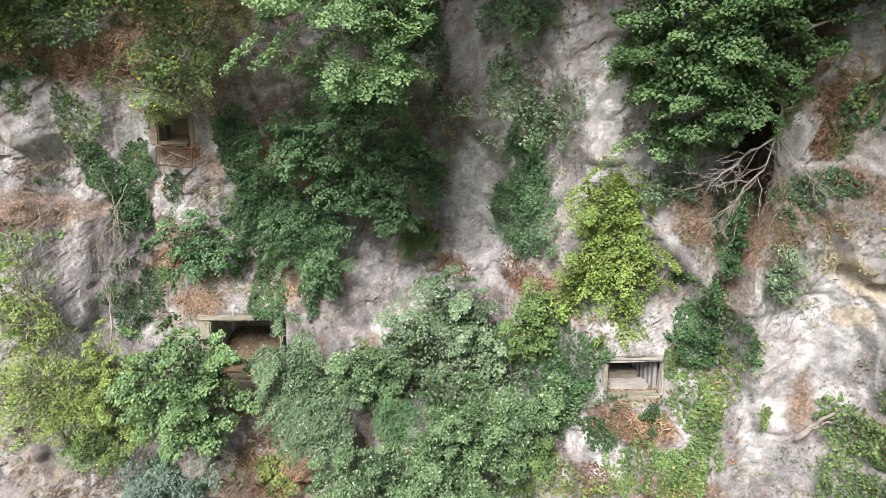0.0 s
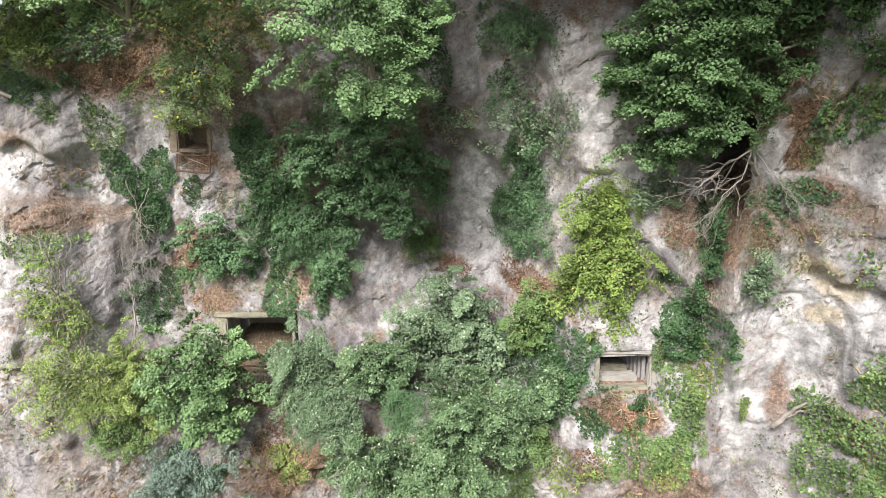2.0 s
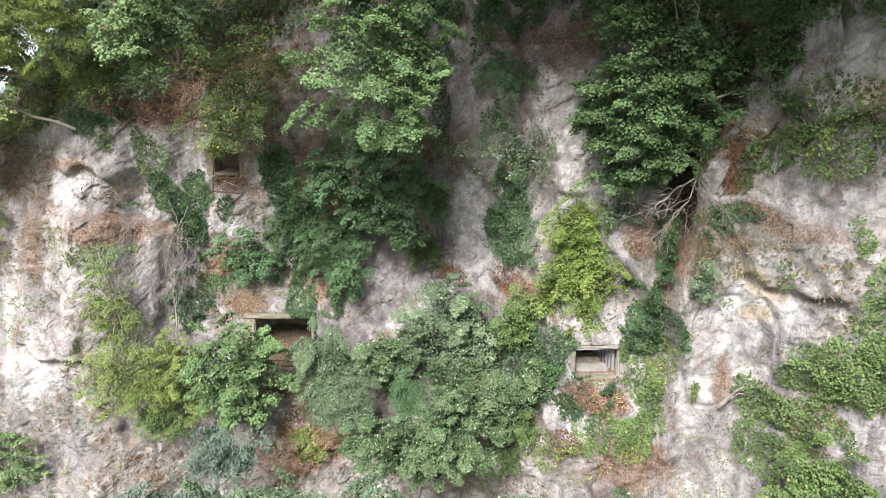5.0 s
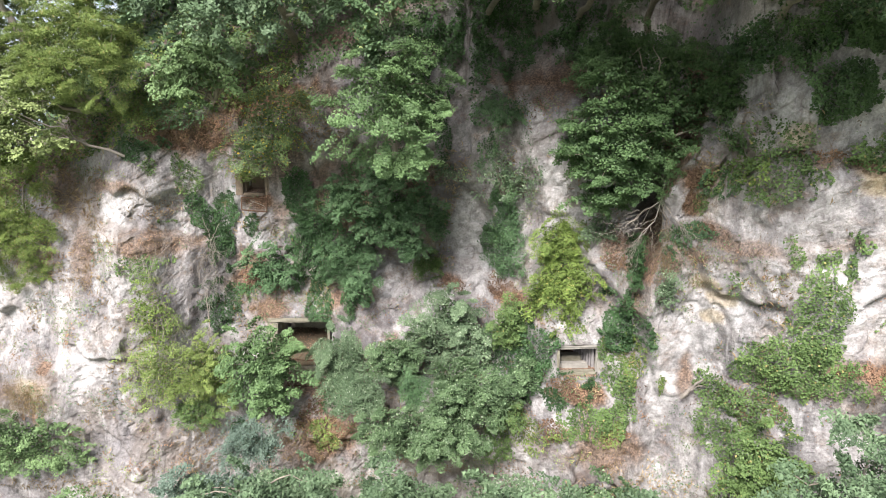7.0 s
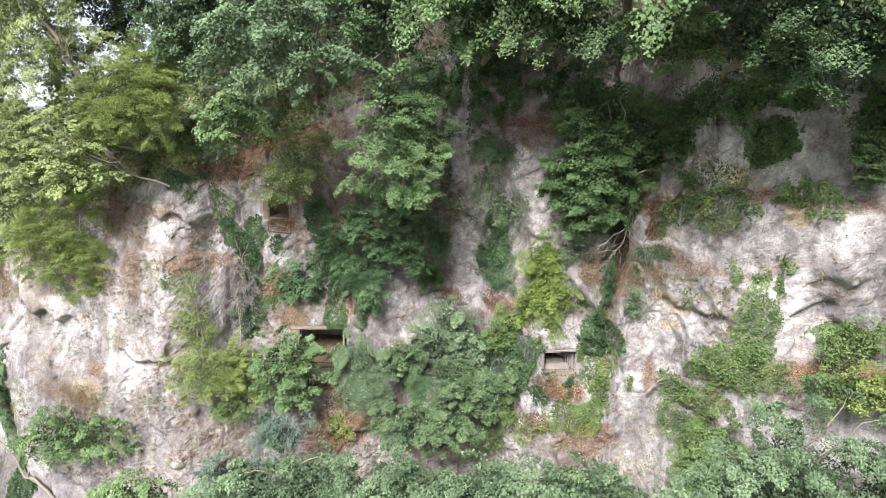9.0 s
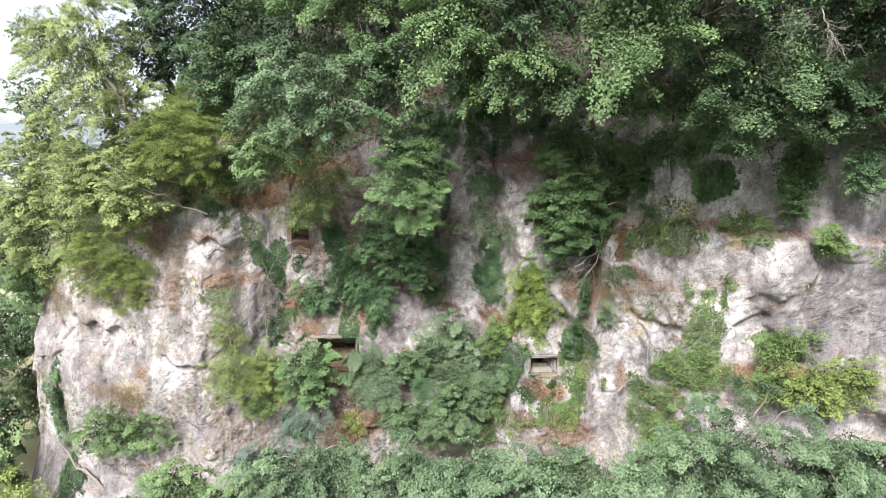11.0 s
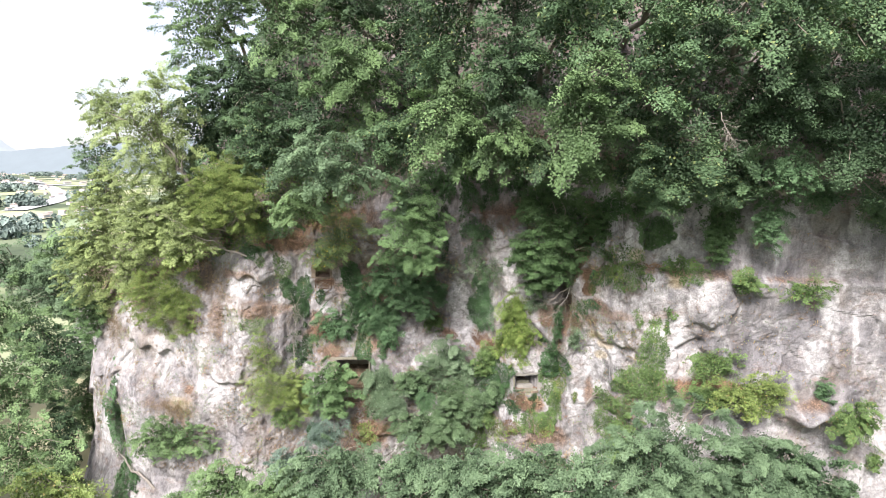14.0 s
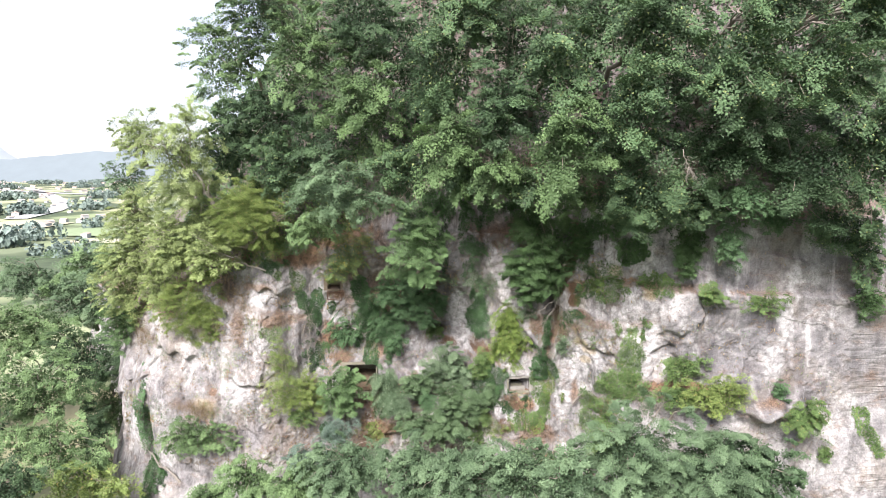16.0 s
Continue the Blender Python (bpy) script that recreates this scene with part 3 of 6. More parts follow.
def make_cliff():
    xs = np.concatenate([np.arange(-60, -30, 0.6), np.arange(-30, -15, 0.14), np.arange(-15, 7, 0.1), np.arange(7, 11.5, 0.045), np.arange(11.5, 25, 0.11), np.arange(25, 60.1, 0.6)])
    zs = np.concatenate([np.arange(-11, -3, 0.3), np.arange(-3, 15.5, 0.085), np.arange(15.5, 45, 0.6)])
    gx, gz = np.meshgrid(xs, zs)
    gy, joint = surf(gx, gz)
    even = gy
    for axis in (0, 1, 0, 1):
        even = (np.roll(even, 1, axis) + 2 * even + np.roll(even, -1, axis)) / 4
    keep = np.clip(np.abs(gy - even) / 0.3, 0, 0.8)
    gy = np.where((gx > -29) & (gx < 24), gy + (even - gy) * keep, gy)
    slope = np.gradient(gy, axis=0) / np.gradient(gz, axis=0) / np.interp(gx, ARC_X, np.gradient(ARC_S, ARC_X))
    kernel = sum(np.roll(slope, s, 0) for s in (-2, -1, 0, 1, 2)) / 5
    soil = np.clip((kernel - 0.9) / 0.6 + 0.6 * fbm(gx * 0.9, gz * 0.9, 2.0, 4, 61), 0, 0.9)
    soil = np.maximum(soil, patches(gx, gz, LITTER, 71))
    soil = np.maximum(soil, np.clip(gz - np.interp(gx, RIM_X, RIM_Z) + fbm(gx, gz, 0, 3, 5), 0, 1))
    # Above the rim: dark forest floor, with tree shade put into the colour.
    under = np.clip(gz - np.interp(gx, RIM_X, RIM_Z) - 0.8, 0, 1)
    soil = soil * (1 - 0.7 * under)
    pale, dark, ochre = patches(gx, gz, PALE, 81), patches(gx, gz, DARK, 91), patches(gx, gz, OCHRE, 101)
    behind = np.clip((gy - 16.6) / 1.5, 0, 1) * cleft(gx, gz) * np.clip((8.9 - gx) / 0.4, 0, 1)
    gx = gx + 2.3 * behind
    rows, cols = gx.shape
    idx = np.arange(rows * cols).reshape(rows, cols)
    faces = np.stack([idx[:-1, :-1], idx[:-1, 1:], idx[1:, 1:], idx[1:, :-1]], -1).reshape(-1, 4)
    me = mesh_from("cliff", np.stack([gx, gy, gz], -1).reshape(-1, 3), faces, ROCK)
    steep = (np.abs(np.gradient(gy, axis=0) / np.gradient(gz, axis=0)) > 0.8) | ((gx > 7.8) & (gx < 10) & (gz < 6))
    for axis in (0, 1):
        steep = steep | np.roll(steep, 1, axis) | np.roll(steep, -1, axis)
    me.polygons.foreach_set("use_smooth", np.ascontiguousarray(steep[:-1, :-1].ravel()))
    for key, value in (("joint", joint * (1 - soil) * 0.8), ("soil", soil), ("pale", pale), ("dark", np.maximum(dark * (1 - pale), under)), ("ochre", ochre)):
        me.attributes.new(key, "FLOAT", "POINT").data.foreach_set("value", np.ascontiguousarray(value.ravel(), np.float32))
    return tagged(new("cliff", me), "pale weathered limestone cliff with ledges and stains", "cliff", kind="structure")


cliff = make_cliff()


# ---- the ground: foot of the cliff, falling to the valley floor and out to the horizon ----
def ground_z(x, y):
    d = np.hypot(np.maximum(np.abs(x + 0) - 62, 0) + np.maximum(-x - 42, 0) * 0.6, np.where(y < 0, -y * 0.55, np.maximum(y - 60, 0) * 0.6))
    z = -9.0 - 51 * (1 - np.exp(-(d / 75) ** 2))
    z = z + 3 * np.exp(-((x + 50) / 14) ** 2 - ((y - 46) / 20) ** 2)
    far = np.hypot(x, y)
    return z + 1.2 * fbm(x / 14, y / 14, 0, 3, 2) * np.exp(-far / 300)


def make_ground():
    s = np.linspace(-1, 1, 141)
    c = np.sign(s) * (np.abs(s) * 90 + np.abs(s) ** 5 * 4700)
    gx, gy = np.meshgrid(c - 10, c + 5)
    gz = ground_z(gx, gy)
    inside = (gy > plan(gx, gx * 0 - 9) + 3) & (gx > -45)
    gz = np.where(inside & (np.hypot(gx, gy) < 400), np.minimum(gz, -11), gz)
    idx = np.arange(gx.size).reshape(gx.shape)
    faces = np.stack([idx[:-1, :-1], idx[:-1, 1:], idx[1:, 1:], idx[1:, :-1]], -1).reshape(-1, 4)
    me = mesh_from("ground", np.stack([gx, gy, gz], -1).reshape(-1, 3), faces, GROUND, True)
    return tagged(new("ground", me), "wooded valley floor with fields reaching far hills", "ground", kind="structure")


def ground_material():
    m, nt, bsdf = material("valley_ground")
    wide = noise_node(nt, 0.006, 3.0)
    vor = nt.nodes.new("ShaderNodeTexVoronoi")
    vor.inputs["Scale"].default_value = 0.008
    co = nt.nodes.new("ShaderNodeTexCoord")
    nt.links.new(co.outputs["Object"], vor.inputs["Vector"])
    sep = nt.nodes.new("ShaderNodeSeparateColor")
    nt.links.new(vor.outputs["Color"], sep.inputs[0])
    field = ramp(nt, sep.outputs[0], [(0.0, (0.12, 0.15, 0.09)), (0.4, (0.2, 0.25, 0.13)), (0.7, (0.4, 0.38, 0.24)), (1.0, (0.17, 0.22, 0.12))])
    wood = ramp(nt, noise_node(nt, 0.08, 5.0), [(0.3, (0.03, 0.05, 0.025)), (0.7, (0.07, 0.1, 0.05))])
    nt.links.new(mix(nt, ramp(nt, wide, [(0.45, (0.0,)), (0.55, (1.0,))]), field, wood), bsdf.inputs["Base Color"])
    bsdf.inputs["Roughness"].default_value = 0.95
    return m


GROUND = ground_material()
ground = make_ground()


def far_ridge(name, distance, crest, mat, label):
    """A skyline far behind all else, its haze painted as glow: a slope with an uneven crest."""
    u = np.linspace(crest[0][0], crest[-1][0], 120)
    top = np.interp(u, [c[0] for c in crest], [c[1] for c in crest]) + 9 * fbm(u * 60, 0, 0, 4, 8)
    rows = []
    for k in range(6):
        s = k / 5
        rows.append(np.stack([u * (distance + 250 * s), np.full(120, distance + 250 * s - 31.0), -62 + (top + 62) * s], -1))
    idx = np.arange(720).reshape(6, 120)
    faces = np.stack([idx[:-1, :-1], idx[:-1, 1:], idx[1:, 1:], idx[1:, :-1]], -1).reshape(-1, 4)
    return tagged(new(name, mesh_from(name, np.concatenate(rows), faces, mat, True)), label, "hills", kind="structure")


far_ridge("backdrop_1", 3600, [(-0.9, 30), (-0.63, 52), (-0.47, 105), (-0.3, 130), (0.2, 160), (0.9, 120)], FAR_RIDGE, "wooded ridge on the skyline, haze painted as glow")
far_ridge("backdrop_2", 4100, [(-0.95, 420), (-0.7, 310), (-0.645, 230), (-0.585, 60), (-0.5, 20)], FAR_MOUNTAIN, "pale mountain on the skyline, haze painted as glow")


# ---- plants ----
def unit(v):
    return v / np.maximum(np.linalg.norm(v, axis=-1, keepdims=True), 1e-9)


def toned(me, tone, each):
    """Stores how light each leaf's colour is, with painted shade on inner leaves."""
    value = np.repeat(np.clip(tone, 0, 1), each).astype(np.float32)
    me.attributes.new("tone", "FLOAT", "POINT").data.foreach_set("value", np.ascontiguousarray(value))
    return me


def leaf_mesh(name, places, normals, sizes, mat, rng, aspect=0.62, fold=0.16, simple=False, tone=None):
    """Each leaf is a small folded blade of two faces, pointing at random round its normal."""
    n = len(places)
    if tone is None:
        tone = 0.5 + 1.1 * fbm(places[:, 0] * 1.4, places[:, 1] * 1.4, places[:, 2] * 1.4, 3, 29)
    normals = unit(normals)
    spin = unit(np.cross(normals, rng.normal(size=(n, 3))))
    spin = unit(spin + np.array([0, 0, -0.5]) - normals * (spin @ np.array([0, 0, 0]) + 0)[:, None])
    side = unit(np.cross(normals, spin))
    s = sizes[:, None]
    base, tip = places - spin * s * 0.5, places + spin * s * 0.5
    lift = normals * s * fold
    left = places - spin * s * 0.06 + side * s * aspect * 0.5 + lift
    right = places - spin * s * 0.06 - side * s * aspect * 0.5 + lift
    if simple:
        verts = np.stack([left - spin * s * 0.25, right - spin * s * 0.25, tip], 1).reshape(-1, 3)
        return toned(mesh_from(name, verts, np.arange(n * 3).reshape(-1, 3), mat), tone, 3)
    verts = np.stack([base, right, tip, left], 1).reshape(-1, 3)
    k = np.arange(n)[:, None] * 4
    faces = np.concatenate([k + [0, 1, 2], k + [0, 2, 3]], 1).reshape(-1, 3)
    return toned(mesh_from(name, verts, faces, mat), tone, 4)


def boughs(rng, centre, radii, total, leaf, length, droop, up, back, loose, pointed):
    """Leaf places, normals and sizes of a crown: drooping fans of leaves on side twigs, in layers, with gaps between."""
    centre, radii = np.asarray(centre, float), np.asarray(radii, float)
    length = min(length, 0.95 * float(np.min(radii)) + 0.25)
    count = max(9, int(2.9 * math.pi * radii[0] * radii[2] / (0.6 * length * length)))
    d = unit(rng.normal(size=(count * 6, 3)))
    d = d[d[:, 1] < back][:count]
    count = len(d)
    bump_ = 1 + 0.55 * fbm(d[:, 0] * 1.6 + centre[0], d[:, 1] * 1.6 + centre[1], d[:, 2] * 1.6 + centre[2], 3, 17)
    r = (0.74 + 0.42 * rng.random(count) ** 0.8) * bump_
    tips = centre + d * radii * r[:, None]
    a = unit(d * np.array([1, 1, 0.35]) + np.array([0, -0.2, 0.12]) + rng.normal(size=d.shape) * 0.33)
    b = unit(np.cross(a, np.array([0, 0, 1.0])) + rng.normal(size=d.shape) * 0.22)
    n = np.cross(b, a)
    n = n * np.sign(n[:, 2:] + 1e-6)
    size = length * rng.uniform(0.55, 1.3, count)
    roots = tips - a * size[:, None] + np.array([0, 0, 1]) * (0.6 * droop * size)[:, None]
    per = max(12, int(total * 0.9 / count))
    t, v = rng.random((count, per)) ** 0.75, rng.uniform(-1, 1, (count, per))
    twigs = 6.0
    at = t - 0.3 * np.abs(v) + rng.random((count, 1)) / twigs
    t = np.clip(t + (np.round(at * twigs) / twigs - at) * 0.7, 0, 1.06)
    if pointed:
        w = 0.5 * size[:, None] * np.clip(1.08 - t, 0, 1) ** 0.8 * np.clip(t * 5 + 0.2, 0, 1)
    else:
        w = 0.45 * size[:, None] * np.sin(math.pi * np.clip(t * 0.86 + 0.1, 0, 1)) ** 0.8
    drop = droop * size[:, None] * t ** 2 + 0.3 * w * v * v
    p = roots[:, None] + a[:, None] * (size[:, None] * t)[..., None] + b[:, None] * (v * w)[..., None]
    p[..., 2] -= drop
    p = p + rng.normal(size=p.shape) * (0.05 * size)[:, None, None]
    nn = n[:, None] * up + np.array([0, -0.35, 0.25]) + a[:, None] * (1.4 * droop * t)[..., None] + rng.normal(size=p.shape) * loose
    # Leaves inside the crown; their low tone is shade put into the colour.
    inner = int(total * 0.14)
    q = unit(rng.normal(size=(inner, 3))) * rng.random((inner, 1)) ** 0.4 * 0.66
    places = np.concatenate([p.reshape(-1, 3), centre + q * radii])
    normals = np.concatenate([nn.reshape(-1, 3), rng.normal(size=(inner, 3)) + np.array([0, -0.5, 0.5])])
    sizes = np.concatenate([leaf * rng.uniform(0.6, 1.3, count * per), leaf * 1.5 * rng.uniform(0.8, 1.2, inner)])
    # Tone differs by spray and rises from root to tip.
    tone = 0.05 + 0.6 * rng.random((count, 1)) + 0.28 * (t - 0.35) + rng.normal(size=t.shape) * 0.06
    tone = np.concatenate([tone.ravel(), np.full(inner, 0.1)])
    return places, normals, sizes, tone, roots + a * (0.5 * size)[:, None] - np.array([0, 0, 1]) * (0.25 * droop * size)[:, None]


def limb_mesh(name, paths, mat, sides=5):
    """Tapered bent tubes; each path is a list of places with radii."""
    verts, faces = [], []
    for pts, radii in paths:
        pts = np.asarray(pts, float)
        t = unit(np.gradient(pts, axis=0))
        u = unit(np.cross(t, np.array([0.31, 0.17, 0.93])) + 1e-6)
        w = np.cross(t, u)
        k0 = len(verts)
        for i in range(len(pts)):
            for j in range(sides):
                q = 2 * math.pi * j / sides
                verts.append(pts[i] + radii[i] * (math.cos(q) * u[i] + math.sin(q) * w[i]))
        for i in range(len(pts) - 1):
            for j in range(sides):
                a, b = k0 + i * sides + j, k0 + i * sides + (j + 1) % sides
                faces.append((a, b, b + sides, a + sides))
    return mesh_from(name, verts, faces, mat, True)


def bent(rng, a, b, r0, r1, wander=0.12, steps=6, sag=0.0):
    a, b = np.asarray(a, float), np.asarray(b, float)
    s = np.linspace(0, 1, steps)
    pts = a + (b - a) * s[:, None]
    off = np.cumsum(rng.normal(size=(steps, 3)), 0) * wander * np.linalg.norm(b - a) / steps
    off -= off[-1] * s[:, None]
    pts = pts + off * np.minimum(1, s * 4)[:, None]
    pts[:, 2] += sag * np.sin(s * math.pi)
    return pts, r0 + (r1 - r0) * s


SEED = [100]


def shrub(x, y, z, rx, ry, rz, mat, label, name="shrub", category="shrub", leaf=0.13, density=1.0, spread=0.4, droop=0.25, up=0.6, aspect=0.74, group="", foot=None, trunk=None, back=0.15):
    """A bush or tree: stems or trunk with limbs, and a crown of leaf sprays. x, y, z is the crown's middle."""
    SEED[0] += 1
    rng = np.random.default_rng(SEED[0])
    area = 2.2 * math.pi * ((rx * rz) ** 1.6 / 3 + (rx * ry) ** 1.6 / 3 + (ry * rz) ** 1.6 / 3) ** (1 / 1.6)
    far = leaf > 0.175
    leaf = leaf * (0.65 if far else 0.64)
    total = int(density * (1.22 if far else 1.1) * area / (leaf * leaf * aspect * 0.5))
    p, n, s, tone, c = boughs(rng, (x, y, z), (rx, ry, rz), total, leaf, spread * 2.1, droop + 0.1, up + 0.3, back, (0.17 if far else 0.28) if aspect > 0.3 else 0.6, far)
    if foot is None:
        if group == "trees above the cliff":
            low = z - rz * 0.5
            foot = (x + 0.5, float(surf(np.array([x + 0.5]), np.array([low]), False)[0]), low)
    if foot is None:
        foot = (x + rng.uniform(-0.2, 0.2), y + ry * 0.75, z - rz * 0.8)
    ob = thing(name, foot, label, category, group)
    off = np.asarray(foot)
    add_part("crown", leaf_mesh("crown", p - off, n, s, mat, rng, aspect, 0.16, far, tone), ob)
    r0 = trunk or max(0.03, 0.05 * rx)
    pick = c[rng.permutation(len(c))[:min(len(c), 14 if trunk else 9)]]
    if trunk:
        top = np.array([x, y + ry * 0.2, z + rz * 0.35]) - off
        tp, tr = bent(rng, (0, 0, -0.4), top, r0, r0 * 0.35, 0.25, 9)
        bole = add_part("trunk", limb_mesh("trunk", [(tp, tr)], BARK, 7), ob)
        for q in pick:
            k = rng.integers(3, 8)
            pts, rad = bent(rng, tp[k], q - off, tr[k] * 0.55, 0.012, 0.25, 7, 0.1 * rx)
            add_part("limb", limb_mesh("limb", [(pts, rad)], BARK, 5), bole)
    else:
        for q in pick:
            pts, rad = bent(rng, (rng.uniform(-0.1, 0.1), 0.1, -0.1), q - off, r0 * rng.uniform(0.4, 0.8), 0.008, 0.3, 6, 0.1)
            add_part("stem", limb_mesh("stem", [(pts, rad)], BARK, 4), ob)
    return ob


def creeper(x, z, rx, rz, mat, label, name="ivy", category="ivy", leaf=0.105, density=1.0, lift=0.3, lean=0.0, ragged=1.1):
    """Leaves that grow flat on the rock, in a ragged patch."""
    SEED[0] += 1
    rng = np.random.default_rng(SEED[0])
    leaf = leaf * 0.8
    lift = lift * (1.0 if mat is DEADLEAF else 1.3)
    n = int(density * 2.1 * math.pi * rx * rz / (leaf * leaf * 0.45))
    u, v = rng.uniform(-1.5, 1.5, n * 3), rng.uniform(-1.5, 1.5, n * 3)
    px, pz = x + u * rx + lean * v * rz, z + v * rz
    edge = 0.95 + ragged * (2.0 * fbm(px * 0.8, pz * 0.5, SEED[0] * 0.37, 4, SEED[0]) + 0.9 * fbm(px * 3.1, pz * 2.2, SEED[0] * 0.37, 3, 5)) - u * u - v * v
    keep = (edge > rng.random(n * 3) ** 2 * 0.35) & (solid(px, pz) | (lift > 0.1))
    px, pz = px[keep][:n], pz[keep][:n]
    y, _ = surf(px, pz)
    e = 0.25
    sx = (surf(px + e, pz, False) - surf(px - e, pz, False)) / (2 * e)
    sz = (surf(px, pz + e, False) - surf(px, pz - e, False)) / (2 * e)
    out = unit(np.stack([sx, -np.ones_like(sx), sz], -1))
    bulge = lift * np.clip(0.35 + 1.3 * fbm(px * 1.1, pz * 1.1, 6.6, 3, SEED[0] + 1), 0.05, 1.6)
    d = bulge * rng.random(len(px)) ** 0.5 + 0.03
    p = np.stack([px, y, pz], -1) + out * d[:, None]
    nn = out + np.array([0, -0.1, 0.5]) + rng.normal(size=out.shape) * 0.45
    place = (x, float(surf(np.array([x]), np.array([z]), False)[0]), z)
    me = leaf_mesh(name, p - np.array(place), nn, leaf * rng.uniform(0.6, 1.3, len(px)), mat, rng, 0.85)
    ob = new(name, me)
    ob.location = place
    return tagged(ob, label, category, kind="stuff")


def undergrowth(x0, x1, depth, count, leaf, mat, label):
    """Low dense leaves over the slope above the rim."""
    SEED[0] += 1
    rng = np.random.default_rng(SEED[0])
    px = rng.uniform(x0, x1, count)
    pz = np.interp(px, RIM_X, RIM_Z) + depth * rng.random(count) + (3.2 if leaf > 0.4 else -0.3)
    y, _ = surf(px, pz)
    hump = 0.9 * np.clip(0.4 + 1.4 * fbm(px * 0.5, pz * 0.5, 2.2, 3, 19), 0.05, 2) * rng.random(count) ** 0.5
    p = np.stack([px, y - hump * 0.7, pz + hump * 0.7], -1)
    nn = np.array([0, -0.6, 0.8]) + rng.normal(size=(count, 3)) * 0.5
    ob = new("undergrowth", leaf_mesh("undergrowth", p, nn, leaf * rng.uniform(0.6, 1.3, count), mat, rng, 0.6, 0.16, leaf > 0.3))
    return tagged(ob, label, "undergrowth", kind="stuff")


# Darkest leaf colour here: shade under the trees is put into it.
undergrowth(-32, 45, 24, 60000, 0.42, FAR_DEEP, "dense undergrowth on the slope above the cliff, darkened for shade")
undergrowth(-45, -6, 7, 24000, 0.17, OLIVE, "olive undergrowth at the cliff top")


undergrowth(-16, 24, 6, 26000, 0.17, DEEP, "dark green undergrowth along the cliff edge")


def scattered(count, leaf, mat, label, name, category, seed, least, blade=False):
    """Small growth over the whole rock face, in drifts, left off the bare pale patches."""
    rng = np.random.default_rng(seed)
    px, pz = rng.uniform(-27, 24, count * 8), rng.uniform(-3, 15, count * 8)
    drift = fbm(px * 0.55, pz * 0.7, seed * 0.7, 4, seed) + 0.35 * fbm(px * 2.6, pz * 2.6, 1.1, 3, seed + 1)
    keep = solid(px, pz) & ((px < 11.5) | (rng.random(count * 8) < 0.12)) & (drift > least + 0.25 * rng.random(count * 8)) & (patches(px, pz, PALE, 81) < 0.3)
    px, pz = px[keep][:count], pz[keep][:count]
    y, _ = surf(px, pz)
    n = len(px)
    p = np.stack([px, y - 0.02 - 0.1 * rng.random(n), pz], -1)
    nn = np.array([0, -0.8, 0.6]) + rng.normal(size=(n, 3)) * 0.5
    me = leaf_mesh(name, p, nn, leaf * rng.uniform(0.5, 1.4, n), mat, rng, 0.12 if blade else 0.7)
    return tagged(new(name, me), label, category, kind="stuff")


scattered(14000, 0.06, HAZEL, "small green herbs growing over the rock face", "rock_herbs", "herbs", 501, 0.12)
scattered(12000, 0.06, OLIVE, "dull moss and herbs on the rock face", "rock_herbs", "herbs", 511, 0.16)
scattered(12000, 0.22, STRAW, "dry grass stalks scattered over the rock face", "dry_grass", "grass", 521, 0.1, True)
scattered(12000, 0.07, DEADLEAF, "brown leaves caught on the rock face", "leaf_litter", "leaf litter", 531, 0.14)


# ---- shrubs, creepers and trees ----

# recess, upper part
shrub(-7.1, 20.6, 14.0, 1.9, 1.2, 1.6, AUTUMN, "hawthorn-like shrub with yellowing leaves above the small opening", leaf=0.12, density=1.0, spread=0.55, up=1.2, droop=0.4)
shrub(-7.7, 20.9, 12.5, 1.7, 1.0, 0.8, AUTUMN, "lower sprays of a hawthorn-like shrub over the small opening", leaf=0.12, density=0.9, spread=0.55, up=1.2, droop=0.5)
shrub(-1.86, 16.60, 14.61, 2.35, 1.70, 2.45, LINDEN, "bright green sycamore crown in front of the recess", leaf=0.13, density=1.9, spread=0.5, name="tree", category="tree", trunk=0.12)
shrub(-4.18, 21.2, 10.5, 1.34, 0.80, 1.07, HAZEL, "mid-green hazel bush growing from the rock", leaf=0.15, density=1.9)
shrub(-2.14, 20.3, 11.7, 1.56, 0.80, 1.04, HAZEL, "mid green hazel bush growing from the rock", leaf=0.15, density=1.9)
shrub(-0.85, 20.9, 10.05, 1.45, 0.70, 1.05, HAZEL, "broad-leaved green bush spreading over the ledge", leaf=0.15, density=1.5, spread=0.45)
shrub(-2.34, 21.6, 9.3, 1.69, 0.70, 1.31, HAZEL, "mid-green bush growing from the rock", leaf=0.14, density=1.9)
shrub(-0.05, 21.6, 9.3, 0.7, 0.45, 0.8, HAZEL, "mid-green bush beside the pale chute", leaf=0.12, density=1.6)
shrub(-0.49, 23.27, 7.10, 0.89, 0.40, 0.69, VINE, "small bright shrub on the rock step", leaf=0.1, density=1.5)
shrub(-4.13, 22.86, 7.60, 1.54, 0.60, 1.15, HAZEL, "mid-green drooping bush on the ledge", leaf=0.14, density=1.9, droop=0.5)
shrub(-4.52, 22.68, 6.86, 1.06, 0.50, 0.86, HAZEL, "drooping pinnate-leaved bush on the ledge", leaf=0.12, density=1.6, droop=0.7, aspect=0.4)
shrub(-7.69, 22.23, 7.07, 1.41, 0.70, 1.13, HAZEL, "mid-green hazel bush on a litter-strewn ledge", leaf=0.15, density=1.7)
creeper(-6.52, 10.28, 0.84, 1.77, IVY, "dark glossy ivy hanging down the rock", density=1.2, lean=0.15)
creeper(-6.25, 7.98, 1.15, 1.54, IVY, "dark ivy mat clinging to the rock", density=1.0)
